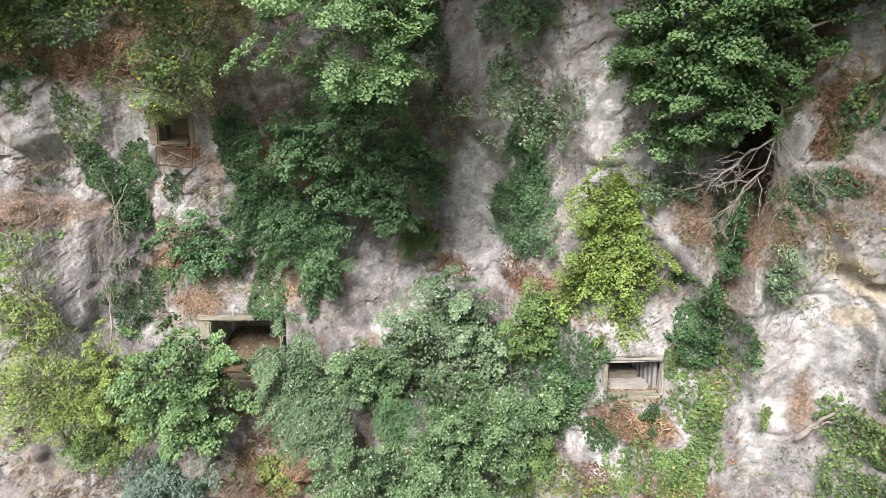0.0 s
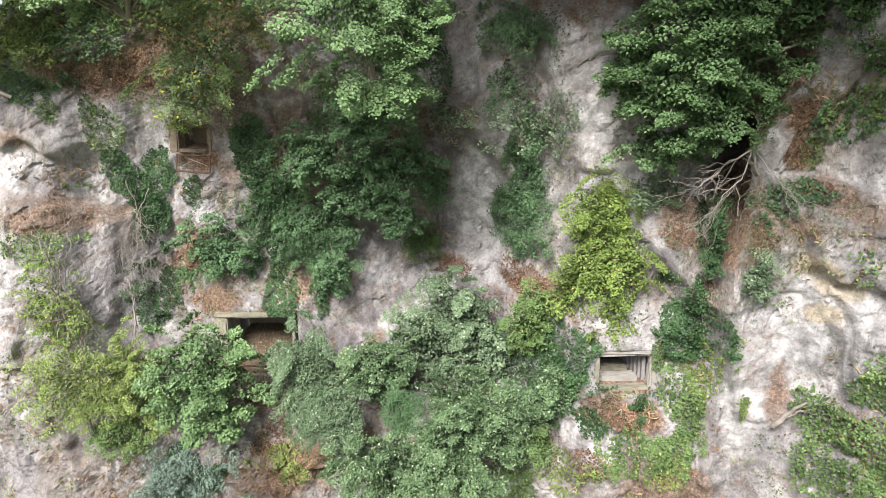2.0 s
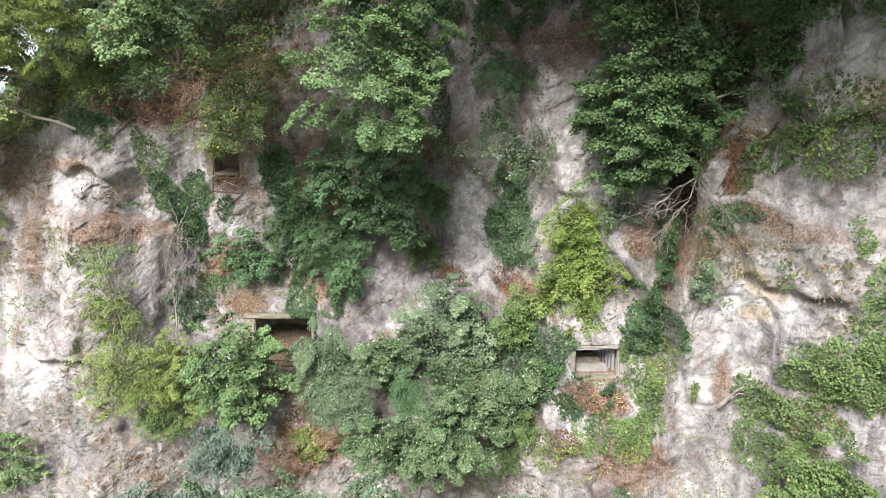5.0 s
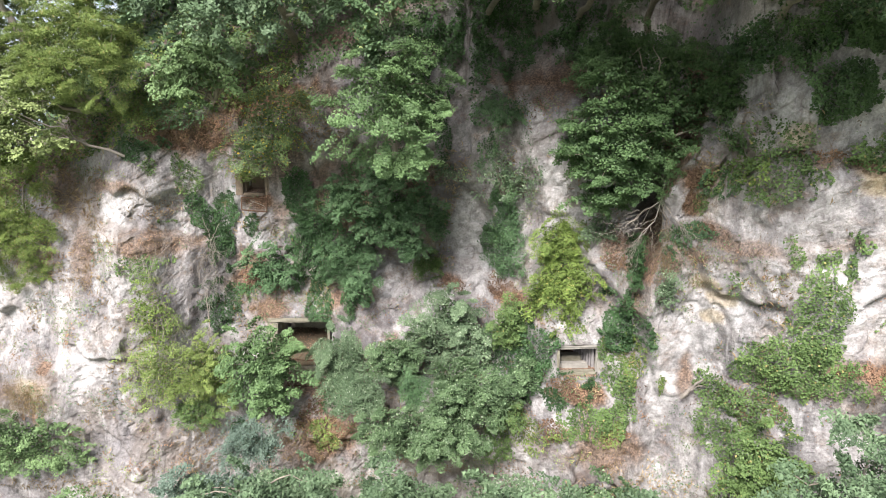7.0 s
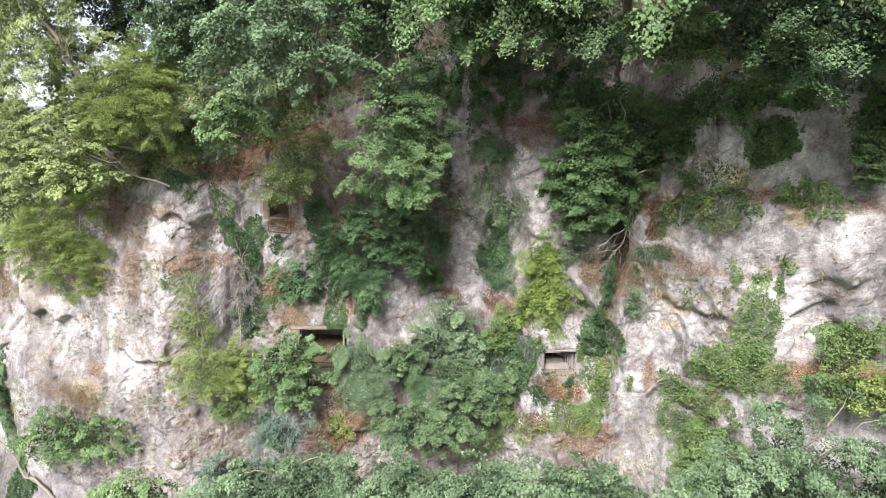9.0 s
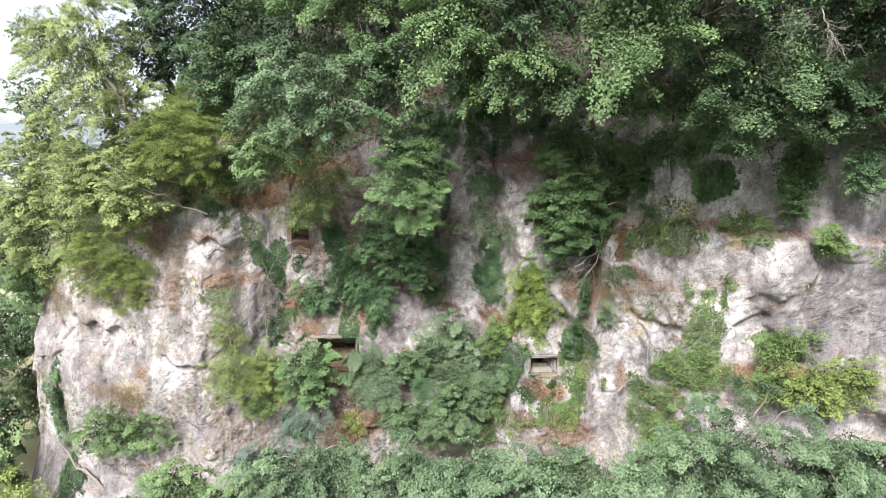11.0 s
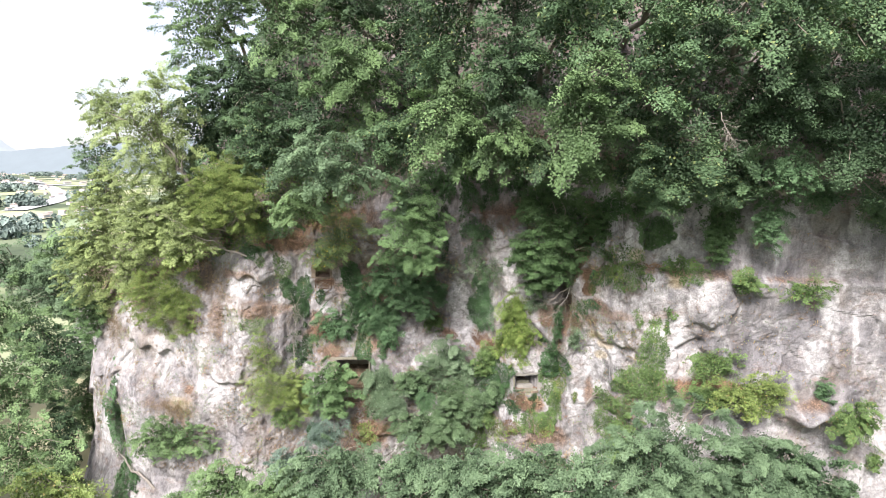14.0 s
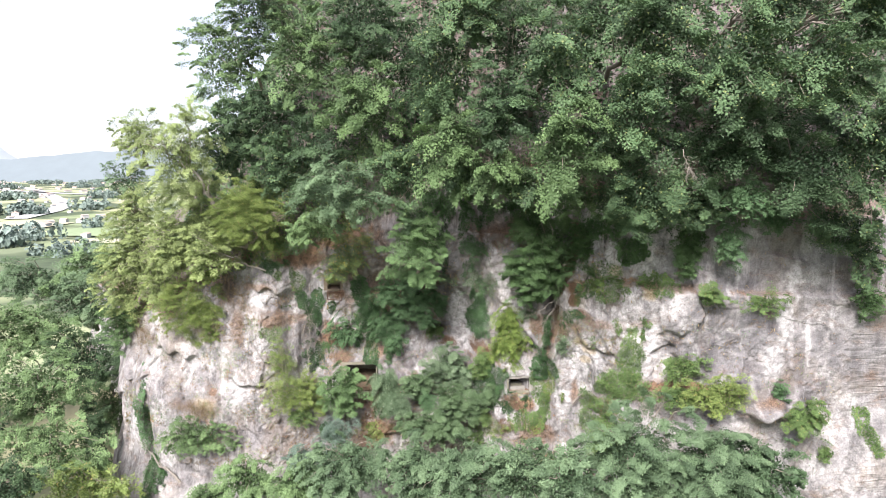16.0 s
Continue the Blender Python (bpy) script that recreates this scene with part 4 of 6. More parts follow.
creeper(-10.54, 8.71, 0.64, 1.60, IVY, "ivy band running down the pale rock", density=1.1, lean=-0.45)
creeper(-10.09, 5.62, 1.08, 1.17, IVY, "ivy patch beside bare rock", density=0.8)
creeper(-11.12, 5.95, 0.41, 0.85, IVY, "ivy tongue on bare rock", density=1.1)
creeper(-5.62, 5.58, 0.55, 1.28, IVY, "ivy curtain hanging over the concrete lintel", density=1.3)
creeper(-4.07, 5.15, 0.69, 1.29, IVY, "ivy curtain beside the chamber mouth", density=1.2)
creeper(-5.44, 8.93, 1.15, 1.15, IVY, "dark ivy on the recess wall", density=0.8)
creeper(-3.04, 10.83, 1.67, 2.04, IVY, "dark ivy covering the recess wall", density=0.5, lift=0.3)
creeper(0.28, 13.72, 0.50, 2.19, IVY, "dark ivy on the recess wall", density=0.7)
creeper(-1.08, 14.25, 1.20, 1.03, IVY, "dark ivy on the recess wall", density=0.8)
creeper(-12.20, 12.61, 0.38, 0.69, IVY, "ivy tuft hanging over the rock edge", density=1.3, lift=0.4)
creeper(-12.72, 11.77, 0.24, 0.38, VINE, "small green tuft on rock", density=0.8)
creeper(-11.76, 11.93, 0.21, 0.49, VINE, "small green tuft on rock", density=0.7)
creeper(-12.32, 9.30, 0.39, 0.21, VINE, "small fern-like tuft on the rock", density=1.4)
creeper(-11.31, 11.14, 0.45, 0.72, VINE, "ragged green growth on dry roots", density=0.6)
creeper(-8.72, 8.92, 0.35, 0.42, IVY, "ivy tuft on the rock", density=1.1)
creeper(-12.86, 7.53, 0.78, 0.43, VINE, "low green growth on the ledge", density=0.8)
creeper(2.80, 9.53, 0.70, 2.26, HAZEL, "leafy creeper column on the rock face", density=1.4, lift=0.5, leaf=0.09)
creeper(2.81, 8.19, 0.76, 1.09, HAZEL, "leafy creeper column on the rock face", density=1.3, lift=0.5, leaf=0.09)
creeper(2.27, 12.85, 0.64, 0.96, HAZEL, "green growth hanging on grey rock", density=0.8, lift=0.6)
shrub(2.54, 19.38, 11.61, 1.50, 0.60, 0.95, SAGE, "sparse shrub with pale leaf undersides on the rock", leaf=0.13, density=0.5, spread=0.35)
shrub(0.3, 21.2, 11.6, 0.7, 0.45, 0.55, SAGE, "sparse shrub beside the pale chute", leaf=0.12, density=0.5)
shrub(-8.75, 22.3, 11.45, 0.8, 0.4, 0.42, OLIVE, "olive sprays hanging over the small hatch", leaf=0.1, density=0.8, droop=0.6)
shrub(2.64, 18.91, 14.03, 1.04, 0.60, 0.60, HAZEL, "drooping ash-like shrub on grey rock", leaf=0.16, density=0.9, aspect=0.35, droop=0.7)
shrub(6.56, 16.10, 12.68, 2.40, 1.40, 1.62, DEEP, "large dark green sycamore bush over the cleft", leaf=0.15, density=2.0, spread=0.5, name="tree", category="tree", trunk=0.1)
shrub(5.19, 16.78, 12.97, 1.07, 1.00, 1.21, DEEP, "dark green sycamore bush over the cleft", leaf=0.15, density=1.8, spread=0.5)
shrub(6.04, 16.85, 10.97, 1.39, 0.70, 0.62, DEEP, "lower sprays of a dark sycamore bush", leaf=0.15, density=1.6)
shrub(6.27, 17.63, 9.69, 0.88, 0.50, 0.66, SAGE, "sparse grey-green shrub on the rock", leaf=0.12, density=0.9)
creeper(5.44, 17.61, 1.76, 1.51, IVY, "dark ivy on the shaded upper wall", density=0.9, lift=0.5, leaf=0.14)
creeper(8.21, 16.12, 1.96, 1.22, IVY, "dark ivy on the shaded upper wall", density=1.1, lift=0.6, leaf=0.14)
creeper(1.34, 17.23, 1.36, 2.18, IVY, "dark ivy on the shaded upper wall", density=1.1, lift=0.5, leaf=0.14)
creeper(-0.84, 15.34, 1.70, 2.55, IVY, "dark ivy on the shaded upper wall", density=1.0, lift=0.5, leaf=0.14)
creeper(10.54, 16.10, 1.2, 0.6, IVY, "dark ivy under the canopy edge", density=1.0, lift=0.5, leaf=0.14)
creeper(13.66, 16.27, 1.0, 0.5, IVY, "dark ivy under the canopy edge", density=0.8, lift=0.5, leaf=0.14)

# recess, lower part
shrub(4.75, 17.90, 8.98, 1.25, 0.70, 1.28, LIME, "yellow-green shrub draped over the rock", leaf=0.11, density=1.6, droop=0.6)
shrub(5.2, 17.76, 7.46, 1.55, 0.70, 1.2, LIME, "yellow-green shrub draped over the rock", leaf=0.11, density=1.7, droop=0.6)
shrub(5.17, 17.92, 5.63, 0.71, 0.40, 0.71, LIME, "yellow-green hanging sprays above the embrasure", leaf=0.13, density=1.6, droop=0.7)
shrub(4.25, 18.62, 6.75, 0.96, 0.60, 0.96, LIME, "yellow-green shrub draped over the rock", leaf=0.13, density=1.6, droop=0.6)
shrub(3.33, 19.68, 5.29, 1.29, 0.70, 1.20, VINE, "light green shrub on the rock shelf", leaf=0.12, density=1.7)
creeper(3.99, 4.60, 0.94, 0.85, IVY, "dark ivy behind the lighter shrub", density=1.2, lift=0.5)
creeper(3.16, 3.29, 1.24, 1.06, IVY, "dark ivy mat on the lower rock", density=1.2, lift=0.5)
shrub(0.63, 21.15, 4.91, 1.56, 1.10, 1.38, SAGE, "grey-green whitebeam bush with pale leaves", leaf=0.14, density=1.6, spread=0.45)
shrub(1.51, 20.49, 3.99, 1.26, 0.90, 1.08, SAGE, "grey-green whitebeam bush with pale leaves", leaf=0.14, density=1.3)
shrub(-0.47, 20.66, 4.13, 1.45, 1.00, 1.09, SAGE, "grey-green bush in the middle of the recess", leaf=0.13, density=1.5)
shrub(-4.25, 19.54, 3.67, 1.38, 1.20, 1.55, SAGE, "blue-green robinia with drooping pinnate leaves", leaf=0.17, density=1.9, droop=0.8, aspect=0.4, spread=0.5)
shrub(-3.16, 18.74, 2.20, 1.27, 1.10, 1.01, SAGE, "blue-green robinia with drooping pinnate leaves", leaf=0.17, density=1.7, droop=0.8, aspect=0.4, spread=0.5)
shrub(-2.02, 19.60, 3.63, 1.47, 1.20, 1.30, GLOSSY, "ivy-clad bush with glossy dark leaves", leaf=0.13, density=2.0)
shrub(-1.09, 18.05, 2.54, 0.65, 0.60, 1.06, HAZEL, "bright ash-like spray among the ivy", leaf=0.16, density=1.1, droop=0.8, aspect=0.35)
shrub(-1.41, 17.52, 1.33, 1.93, 1.30, 1.13, GLOSSY, "mound of dark glossy ivy over shrubs", leaf=0.12, density=1.9, name="ivy_mound", category="ivy")
shrub(1.03, 18.00, 2.19, 1.80, 1.20, 1.31, GLOSSY, "mound of dark glossy ivy over shrubs", leaf=0.12, density=1.9, name="ivy_mound", category="ivy")
shrub(0.20, 17.23, 1.04, 1.91, 1.30, 0.96, GLOSSY, "mound of dark glossy ivy over shrubs", leaf=0.12, density=1.9, name="ivy_mound", category="ivy")
shrub(0.5, 18.6, 3.2, 1.2, 0.8, 0.9, GLOSSY, "mound of dark glossy ivy over shrubs", leaf=0.12, density=1.8, name="ivy_mound", category="ivy")
shrub(2.5, 18.0, 2.5, 1.3, 0.8, 1.0, GLOSSY, "mound of dark glossy ivy over shrubs", leaf=0.12, density=1.8, name="ivy_mound", category="ivy")
shrub(3.5, 18.1, 3.4, 0.9, 0.6, 0.8, GLOSSY, "dark ivy-clad bush beside the embrasure", leaf=0.12, density=1.8, name="ivy_mound", category="ivy")
shrub(-1.3, 21.3, 8.2, 1.0, 0.6, 0.7, HAZEL, "mid-green bush above the pale rock step", leaf=0.14, density=1.6)
shrub(7.42, 16.2, 8.6, 0.36, 0.3, 1.0, IVY, "dark ivy strand hanging out of the cleft", leaf=0.1, density=1.8, droop=0.5, name="ivy_strand", category="ivy")
shrub(-3.6, 22.0, 6.2, 0.9, 0.5, 0.8, HAZEL, "drooping green bush above the doorway", leaf=0.13, density=1.5, droop=0.6)
shrub(3.02, 18.06, 1.77, 0.66, 0.60, 0.66, VINE, "small bright green bush above the scree", leaf=0.1, density=1.6)
creeper(2.22, -0.27, 1.09, 0.72, VINE, "low green growth on the slope", density=0.9, lift=0.4)
shrub(-7.61, 19.45, 3.45, 1.81, 1.50, 1.98, LINDEN, "rounded light green lime bush with broad leaves", leaf=0.17, density=2.1, spread=0.5, name="tree", category="tree", trunk=0.08)
shrub(-10.19, 19.98, 2.97, 1.33, 1.10, 1.94, OLIVE, "yellowing shrub beside the lime bush", leaf=0.105, density=1.10)
shrub(-11.83, 19.24, 3.32, 1.87, 1.00, 2.04, OLIVE, "sparse yellowing shrub with thin bare stems", leaf=0.105, density=0.68, spread=0.5, name="tree", category="tree", trunk=0.05)
shrub(-12.33, 19.55, 5.89, 1.01, 0.80, 1.51, LIME, "thin pale green sapling in front of the rock", leaf=0.12, density=0.5, spread=0.35, name="tree", category="tree", trunk=0.04)
shrub(-10.87, 19.85, 1.11, 1.25, 0.60, 0.72, VINE, "low green shrub at the rock foot", leaf=0.11, density=1.2)
creeper(-8.34, -0.59, 1.16, 0.77, IVY, "dark ivy below the lime bush", density=1.3, lift=0.5)
shrub(-7.6, 17.3, 0.75, 1.7, 0.9, 0.95, GLAUCOUS, "blue-green sumac-like shrub with long leaves", leaf=0.2, density=1.4, aspect=0.3, droop=0.6)
creeper(-5.85, -0.52, 1.05, 0.95, OLIVE, "low herbs on the brown slope", density=0.5)
creeper(-4.61, 1.17, 0.75, 0.84, IVY, "ivy scraps on brown soil", density=0.4)
creeper(5.80, 1.62, 1.12, 0.80, VINE, "low green herbs under the embrasure", density=0.7, lift=0.4)
creeper(4.74, 2.45, 0.57, 0.49, IVY, "small dark bush on the litter", density=1.0, lift=0.5)
shrub(6.10, 17.50, 3.18, 0.41, 0.30, 0.35, IVY, "small dark shrub on leaf litter below the embrasure", leaf=0.09, density=1.6)
creeper(6.76, 1.30, 0.96, 0.64, OLIVE, "dry herbs on the slope", density=0.5)
creeper(4.05, 0.68, 1.00, 0.67, OLIVE, "sparse herbs among scree", density=0.5)
creeper(2.24, 14.22, 0.94, 0.63, HAZEL, "green growth hanging on grey rock", density=0.7, lift=0.6)
creeper(3.69, 11.31, 0.39, 0.94, SAGE, "creeper strands on grey rock", density=0.4)
creeper(-13.02, 14.16, 1.23, 0.79, OLIVE, "olive undergrowth above the rock edge", density=1.0, lift=0.5)
creeper(-11.51, 14.16, 0.88, 0.79, HAZEL, "green undergrowth above the rock edge", density=0.9, lift=0.5)

# buttress edge, cleft and white gully
creeper(7.42, 8.5, 0.34, 1.0, IVY, "dark ivy running down out of the cleft", density=1.3, lift=0.4)
creeper(7.4, 7.1, 0.4, 0.7, IVY, "dark ivy running down beside the buttress", density=1.2, lift=0.5)
creeper(7.35, 5.75, 0.72, 0.85, IVY, "thick dark ivy beside the white gully", density=1.7, lift=0.7)
creeper(6.65, 7.2, 0.4, 0.35, IVY, "small ivy scrap on grey rock", density=1.0, lift=0.3)
creeper(7.7, 4.5, 0.32, 1.0, LIME, "bright yellow-green creeper below the ivy", density=1.1, lift=0.4, leaf=0.09)
creeper(7.15, 3.7, 0.42, 1.0, VINE, "yellow-green creeper down the rock", density=0.7, lift=0.3)
creeper(7.55, 3.0, 0.42, 1.0, VINE, "yellow-green creeper down the rock", density=1.0, lift=0.4)
creeper(7.2, 1.9, 0.7, 0.8, VINE, "green creeper at the foot of the rock", density=0.9, lift=0.4)
creeper(6.6, 4.85, 0.25, 0.5, VINE, "thin creeper beside the embrasure", density=0.7, lift=0.2)
creeper(8.55, 3.75, 0.28, 0.55, LIME, "light creeper at the edge of the white gully", density=0.7, lift=0.3, leaf=0.09)
shrub(8.3, 15.35, 7.75, 0.48, 0.35, 0.52, SAGE, "small grey-green bush on the buttress edge", leaf=0.1, density=1.5)
creeper(8.75, 9.75, 0.4, 0.4, HAZEL, "small green plants on the buttress", density=1.0, lift=0.4)
creeper(9.55, 9.95, 0.6, 0.32, HAZEL, "small green plants on the buttress", density=1.0, lift=0.4)
creeper(9.35, 11.0, 0.22, 0.45, VINE, "small green plants on the buttress", density=0.9, lift=0.3)
creeper(9.75, 11.6, 0.5, 0.5, HAZEL, "low growth on the buttress ledge", density=0.9, lift=0.4)
creeper(8.5, 9.2, 0.25, 0.5, HAZEL, "small green plants on the buttress", density=0.8, lift=0.3)
creeper(10.35, 8.3, 0.3, 0.6, VINE, "sparse creeper on pale rock", density=0.5, lift=0.3)
creeper(11.1, 5.1, 0.7, 0.7, VINE, "light green creeper under the overhang", density=0.9, lift=0.5)
creeper(10.2, 4.0, 0.5, 0.7, VINE, "light green creeper beside the gully", density=1.0, lift=0.5)
creeper(9.75, 3.9, 0.25, 0.6, DEADLEAF, "brown fallen leaves beside the white gully", density=0.7, lift=0.05, leaf=0.08, name="leaf_litter", category="leaf litter")
creeper(10.5, 2.6, 0.6, 0.9, VINE, "light green creeper beside the gully", density=1.1, lift=0.5)
creeper(11.2, 3.7, 0.9, 1.0, VINE, "light green creeper on the lower wall", density=1.0, lift=0.5)
creeper(9.15, 11.9, 0.6, 0.35, DEADLEAF, "brown fallen leaves on the buttress ledge", density=0.9, lift=0.06, leaf=0.08, name="leaf_litter", category="leaf litter")
creeper(9.1, 10.9, 0.3, 0.4, DEADLEAF, "brown fallen leaves on the buttress", density=0.8, lift=0.06, leaf=0.08, name="leaf_litter", category="leaf litter")
creeper(9.5, 10.05, 0.35, 0.25, DEADLEAF, "brown fallen leaves on the buttress", density=0.7, lift=0.06, leaf=0.08, name="leaf_litter", category="leaf litter")
creeper(6.95, 8.5, 0.5, 0.4, DEADLEAF, "brown fallen leaves lying on the ledge", density=0.8, lift=0.05, leaf=0.08, name="leaf_litter", category="leaf litter")

# right wall
creeper(12.10, 7.92, 0.97, 1.95, VINE, "broad light green creeper on the bright wall", density=0.75, lift=0.35, leaf=0.095)
creeper(11.7, 6.0, 0.8, 1.0, VINE, "light green creeper under the overhang", density=0.65, lift=0.4, leaf=0.095)
creeper(12.71, 9.86, 0.66, 1.31, VINE, "creeper strip on the bright wall", density=1.0, lean=0.3, leaf=0.13)
creeper(13.6, 12.6, 1.15, 0.75, VINE, "fresh green growth hanging from the ledge", density=1.0, lift=0.6, leaf=0.115)
creeper(10.84, 12.01, 1.16, 0.65, VINE, "green growth along the ledge", density=0.8, lift=0.4)
creeper(11.49, 12.62, 1.03, 0.46, VINE, "green growth along the ledge", density=0.8, lift=0.4)
creeper(12.3, 14.9, 0.85, 1.0, DEEP, "dark ivy dome under the canopy", density=1.8, lift=0.8, ragged=0.95)
creeper(10.5, 16.3, 1.2, 0.75, DEEP, "dark ivy in the shade of the canopy", density=1.6, lift=0.6)
creeper(12.0, 16.7, 1.3, 0.7, DEEP, "dark ivy in the shade of the canopy", density=1.5, lift=0.6)
creeper(13.8, 16.7, 1.3, 0.7, DEEP, "dark ivy in the shade of the canopy", density=1.5, lift=0.6)
creeper(15.5, 16.0, 0.8, 0.9, DEEP, "dark ivy in the shade of the canopy", density=1.3, lift=0.5)
creeper(10.45, 12.35, 0.5, 0.7, LIME, "yellow-green tuft hanging from the litter ledge", density=0.9, lift=0.5, ragged=0.8)
shrub(9.61, 14.62, 14.74, 1.15, 0.60, 1.61, DEEP, "dark ivy-clad bush by the cleft", leaf=0.13, density=1.7)
shrub(14.88, 10.69, 14.68, 0.99, 0.70, 1.59, DEEP, "dark bush on the shaded wall", leaf=0.14, density=1.5)
creeper(10.68, 13.21, 0.77, 0.77, VINE, "low green growth on the buttress", density=0.6)
creeper(15.43, 7.36, 1.48, 0.63, VINE, "creeper band over the litter ledge", density=0.9, lift=0.4)
creeper(12.25, 5.67, 1.35, 1.13, VINE, "creeper on the lower wall", density=0.8, lift=0.4)
shrub(14.82, 10.24, 5.81, 1.88, 0.70, 0.84, VINE, "low bushes along the litter ledge", leaf=0.13, density=1.3)
shrub(11.0, 12.6, 2.0, 1.7, 1.00, 1.70, VINE, "bright green bush at the wall foot", leaf=0.14, density=1.8)
shrub(16.17, 9.84, 12.28, 0.97, 0.70, 0.86, VINE, "bright bush on the ledge", leaf=0.13, density=1.7)
shrub(19.23, 9.29, 12.03, 1.71, 0.50, 0.62, VINE, "line of green growth on the ledge", leaf=0.13, density=1.2)
shrub(16.99, 9.29, 15.48, 1.08, 0.80, 1.52, HAZEL, "drooping bush under the canopy", leaf=0.15, density=1.7, droop=0.5)
shrub(17.2, 7.6, 18.3, 1.5, 1.2, 1.3, HAZEL, "drooping hazel bough over the shaded wall", leaf=0.15, density=1.5, droop=0.6)
shrub(15.21, 10.41, 15.18, 0.97, 0.70, 1.56, DEEP, "dark bush under the canopy", leaf=0.14, density=1.6)
shrub(19.73, 9.15, 17.01, 1.34, 0.80, 0.84, HAZEL, "drooping branch over the wall", leaf=0.15, density=1.6, droop=0.5)
shrub(15.06, 10.53, 7.45, 1.60, 0.50, 1.00, VINE, "ragged creeper bush on the wall", leaf=0.13, density=1.1)
shrub(16.78, 9.36, 6.19, 2.44, 0.90, 1.39, OLIVE, "yellow-green bush above the litter", leaf=0.14, density=1.27)
shrub(21.50, 7.92, 5.25, 1.69, 0.90, 1.08, VINE, "bright drooping bush on a rock shelf", leaf=0.14, density=1.9, droop=0.6)
shrub(20.55, 9.19, 6.40, 0.62, 0.40, 0.76, HAZEL, "small upright bush on the wall", leaf=0.13, density=1.4)
shrub(23.38, 8.67, 2.68, 0.69, 0.40, 0.52, VINE, "small bush on the lower rock", leaf=0.13, density=1.6)
creeper(26.14, 3.78, 0.56, 1.74, VINE, "creeper strip on the lower rock", density=1.0, leaf=0.11, lean=-0.3)
shrub(24.44, 8.13, 15.76, 1.32, 1.10, 2.31, BEECH, "drooping branches at the wall edge", leaf=0.18, density=1.8, droop=0.5)
shrub(25.15, 8.56, 12.32, 1.18, 0.80, 1.18, DEEP, "dark growth on the shaded wall", leaf=0.14, density=1.4)

# left buttress
shrub(-18.97, 19.82, -0.28, 3.04, 0.90, 1.43, FAR_GREEN, "leafy bush on the buttress shelf", leaf=0.14, density=1.6)
creeper(-24.36, 0.13, 0.55, 2.75, HAZEL, "creeper strip between rock ribs", density=1.2, lift=0.5, leaf=0.14)
creeper(-23.00, -4.63, 1.36, 1.59, IVY, "dark ivy in the crack", density=1.3, lift=0.5, leaf=0.14)
creeper(-10.01, 8.46, 0.64, 1.59, IVY, "ivy band on the rock", density=0.9)
shrub(-19.42, 21.74, 9.12, 2.73, 1.20, 2.42, OLIVE, "feathery grey-olive shrub overhanging the rock", leaf=0.16, density=1.27, aspect=0.3, up=0.2, spread=0.5)
shrub(-14.63, 19.50, 16.26, 2.70, 1.60, 2.58, OLIVE, "feathery grey-olive shrub at the cliff top", leaf=0.16, density=1.27, aspect=0.3, up=0.2, spread=0.5)
shrub(-22.36, 22.80, 11.10, 1.34, 1.00, 2.01, FEATHER, "bright green shrub on the nose", leaf=0.16, density=1.36)
shrub(-17.20, 19.50, 14.18, 2.09, 1.50, 1.88, FEATHER, "pale green shrub at the cliff top", leaf=0.17, density=1.44)
shrub(-18.01, 20.50, 12.34, 1.28, 0.80, 0.85, LIME, "yellow-green low shrub at the cliff top", leaf=0.13, density=1.4)
shrub(-20.42, 21.50, 13.95, 1.95, 1.50, 2.17, FEATHER, "pale green shrub on the nose", leaf=0.17, density=1.44)
shrub(-25.15, 25.00, 13.54, 2.08, 1.80, 2.77, FEATHER, "olive-green ash on the nose", leaf=0.17, density=1.53, name="tree", category="tree", trunk=0.12)
shrub(-26.68, 26.00, 10.57, 2.36, 1.80, 2.84, FEATHER, "green shrub down the nose", leaf=0.17, density=1.44)
shrub(-27.32, 27.00, 6.96, 1.70, 1.50, 2.42, LINDEN, "green shrub beside the rock", leaf=0.16, density=1.7)
creeper(-13.12, 12.61, 0.78, 0.61, IVY, "ivy tuft over the rock edge", density=1.2)

# trees at the nose
shrub(-19.31, 21.00, 20.40, 3.17, 3.00, 4.02, FEATHER, "pale green ash tree with a leaning trunk", leaf=0.2, density=1.44, spread=0.6, name="tree", category="tree", trunk=0.22, droop=0.5, aspect=0.45)
shrub(-26.30, 30.00, 22.64, 2.47, 2.50, 2.47, FEATHER, "grey-green tree on the skyline", leaf=0.2, density=1.02, spread=0.6, name="tree", category="tree", trunk=0.16)
shrub(-27.48, 30.00, 18.95, 2.24, 2.00, 1.99, FAR_SAGE, "thin dark-branched tree on the skyline", leaf=0.2, density=0.9, spread=0.5, name="tree", category="tree", trunk=0.14)
shrub(-26.29, 28.00, 16.10, 2.18, 2.20, 1.93, FEATHER, "olive-green tree on the nose", leaf=0.2, density=1.36, spread=0.6, name="tree", category="tree", trunk=0.14)
shrub(-17.25, 25.00, 22.22, 2.73, 3.00, 3.64, BEECH, "dark green tree above the cliff", leaf=0.22, density=1.8, spread=0.7, name="tree", category="tree", trunk=0.2)

# canopy above the cliff
shrub(-17.59, 27.00, 28.72, 3.48, 3.20, 3.72, FAR_GREEN, "pale green tree on the skyline", leaf=0.22, density=1.46, spread=0.7, name="tree", category="tree", trunk=0.22, group="trees above the cliff")
shrub(-14.45, 26.00, 32.55, 3.62, 3.20, 3.17, BEECH, "green tree on the skyline", leaf=0.22, density=1.46, spread=0.7, name="tree", category="tree", trunk=0.22, group="trees above the cliff")
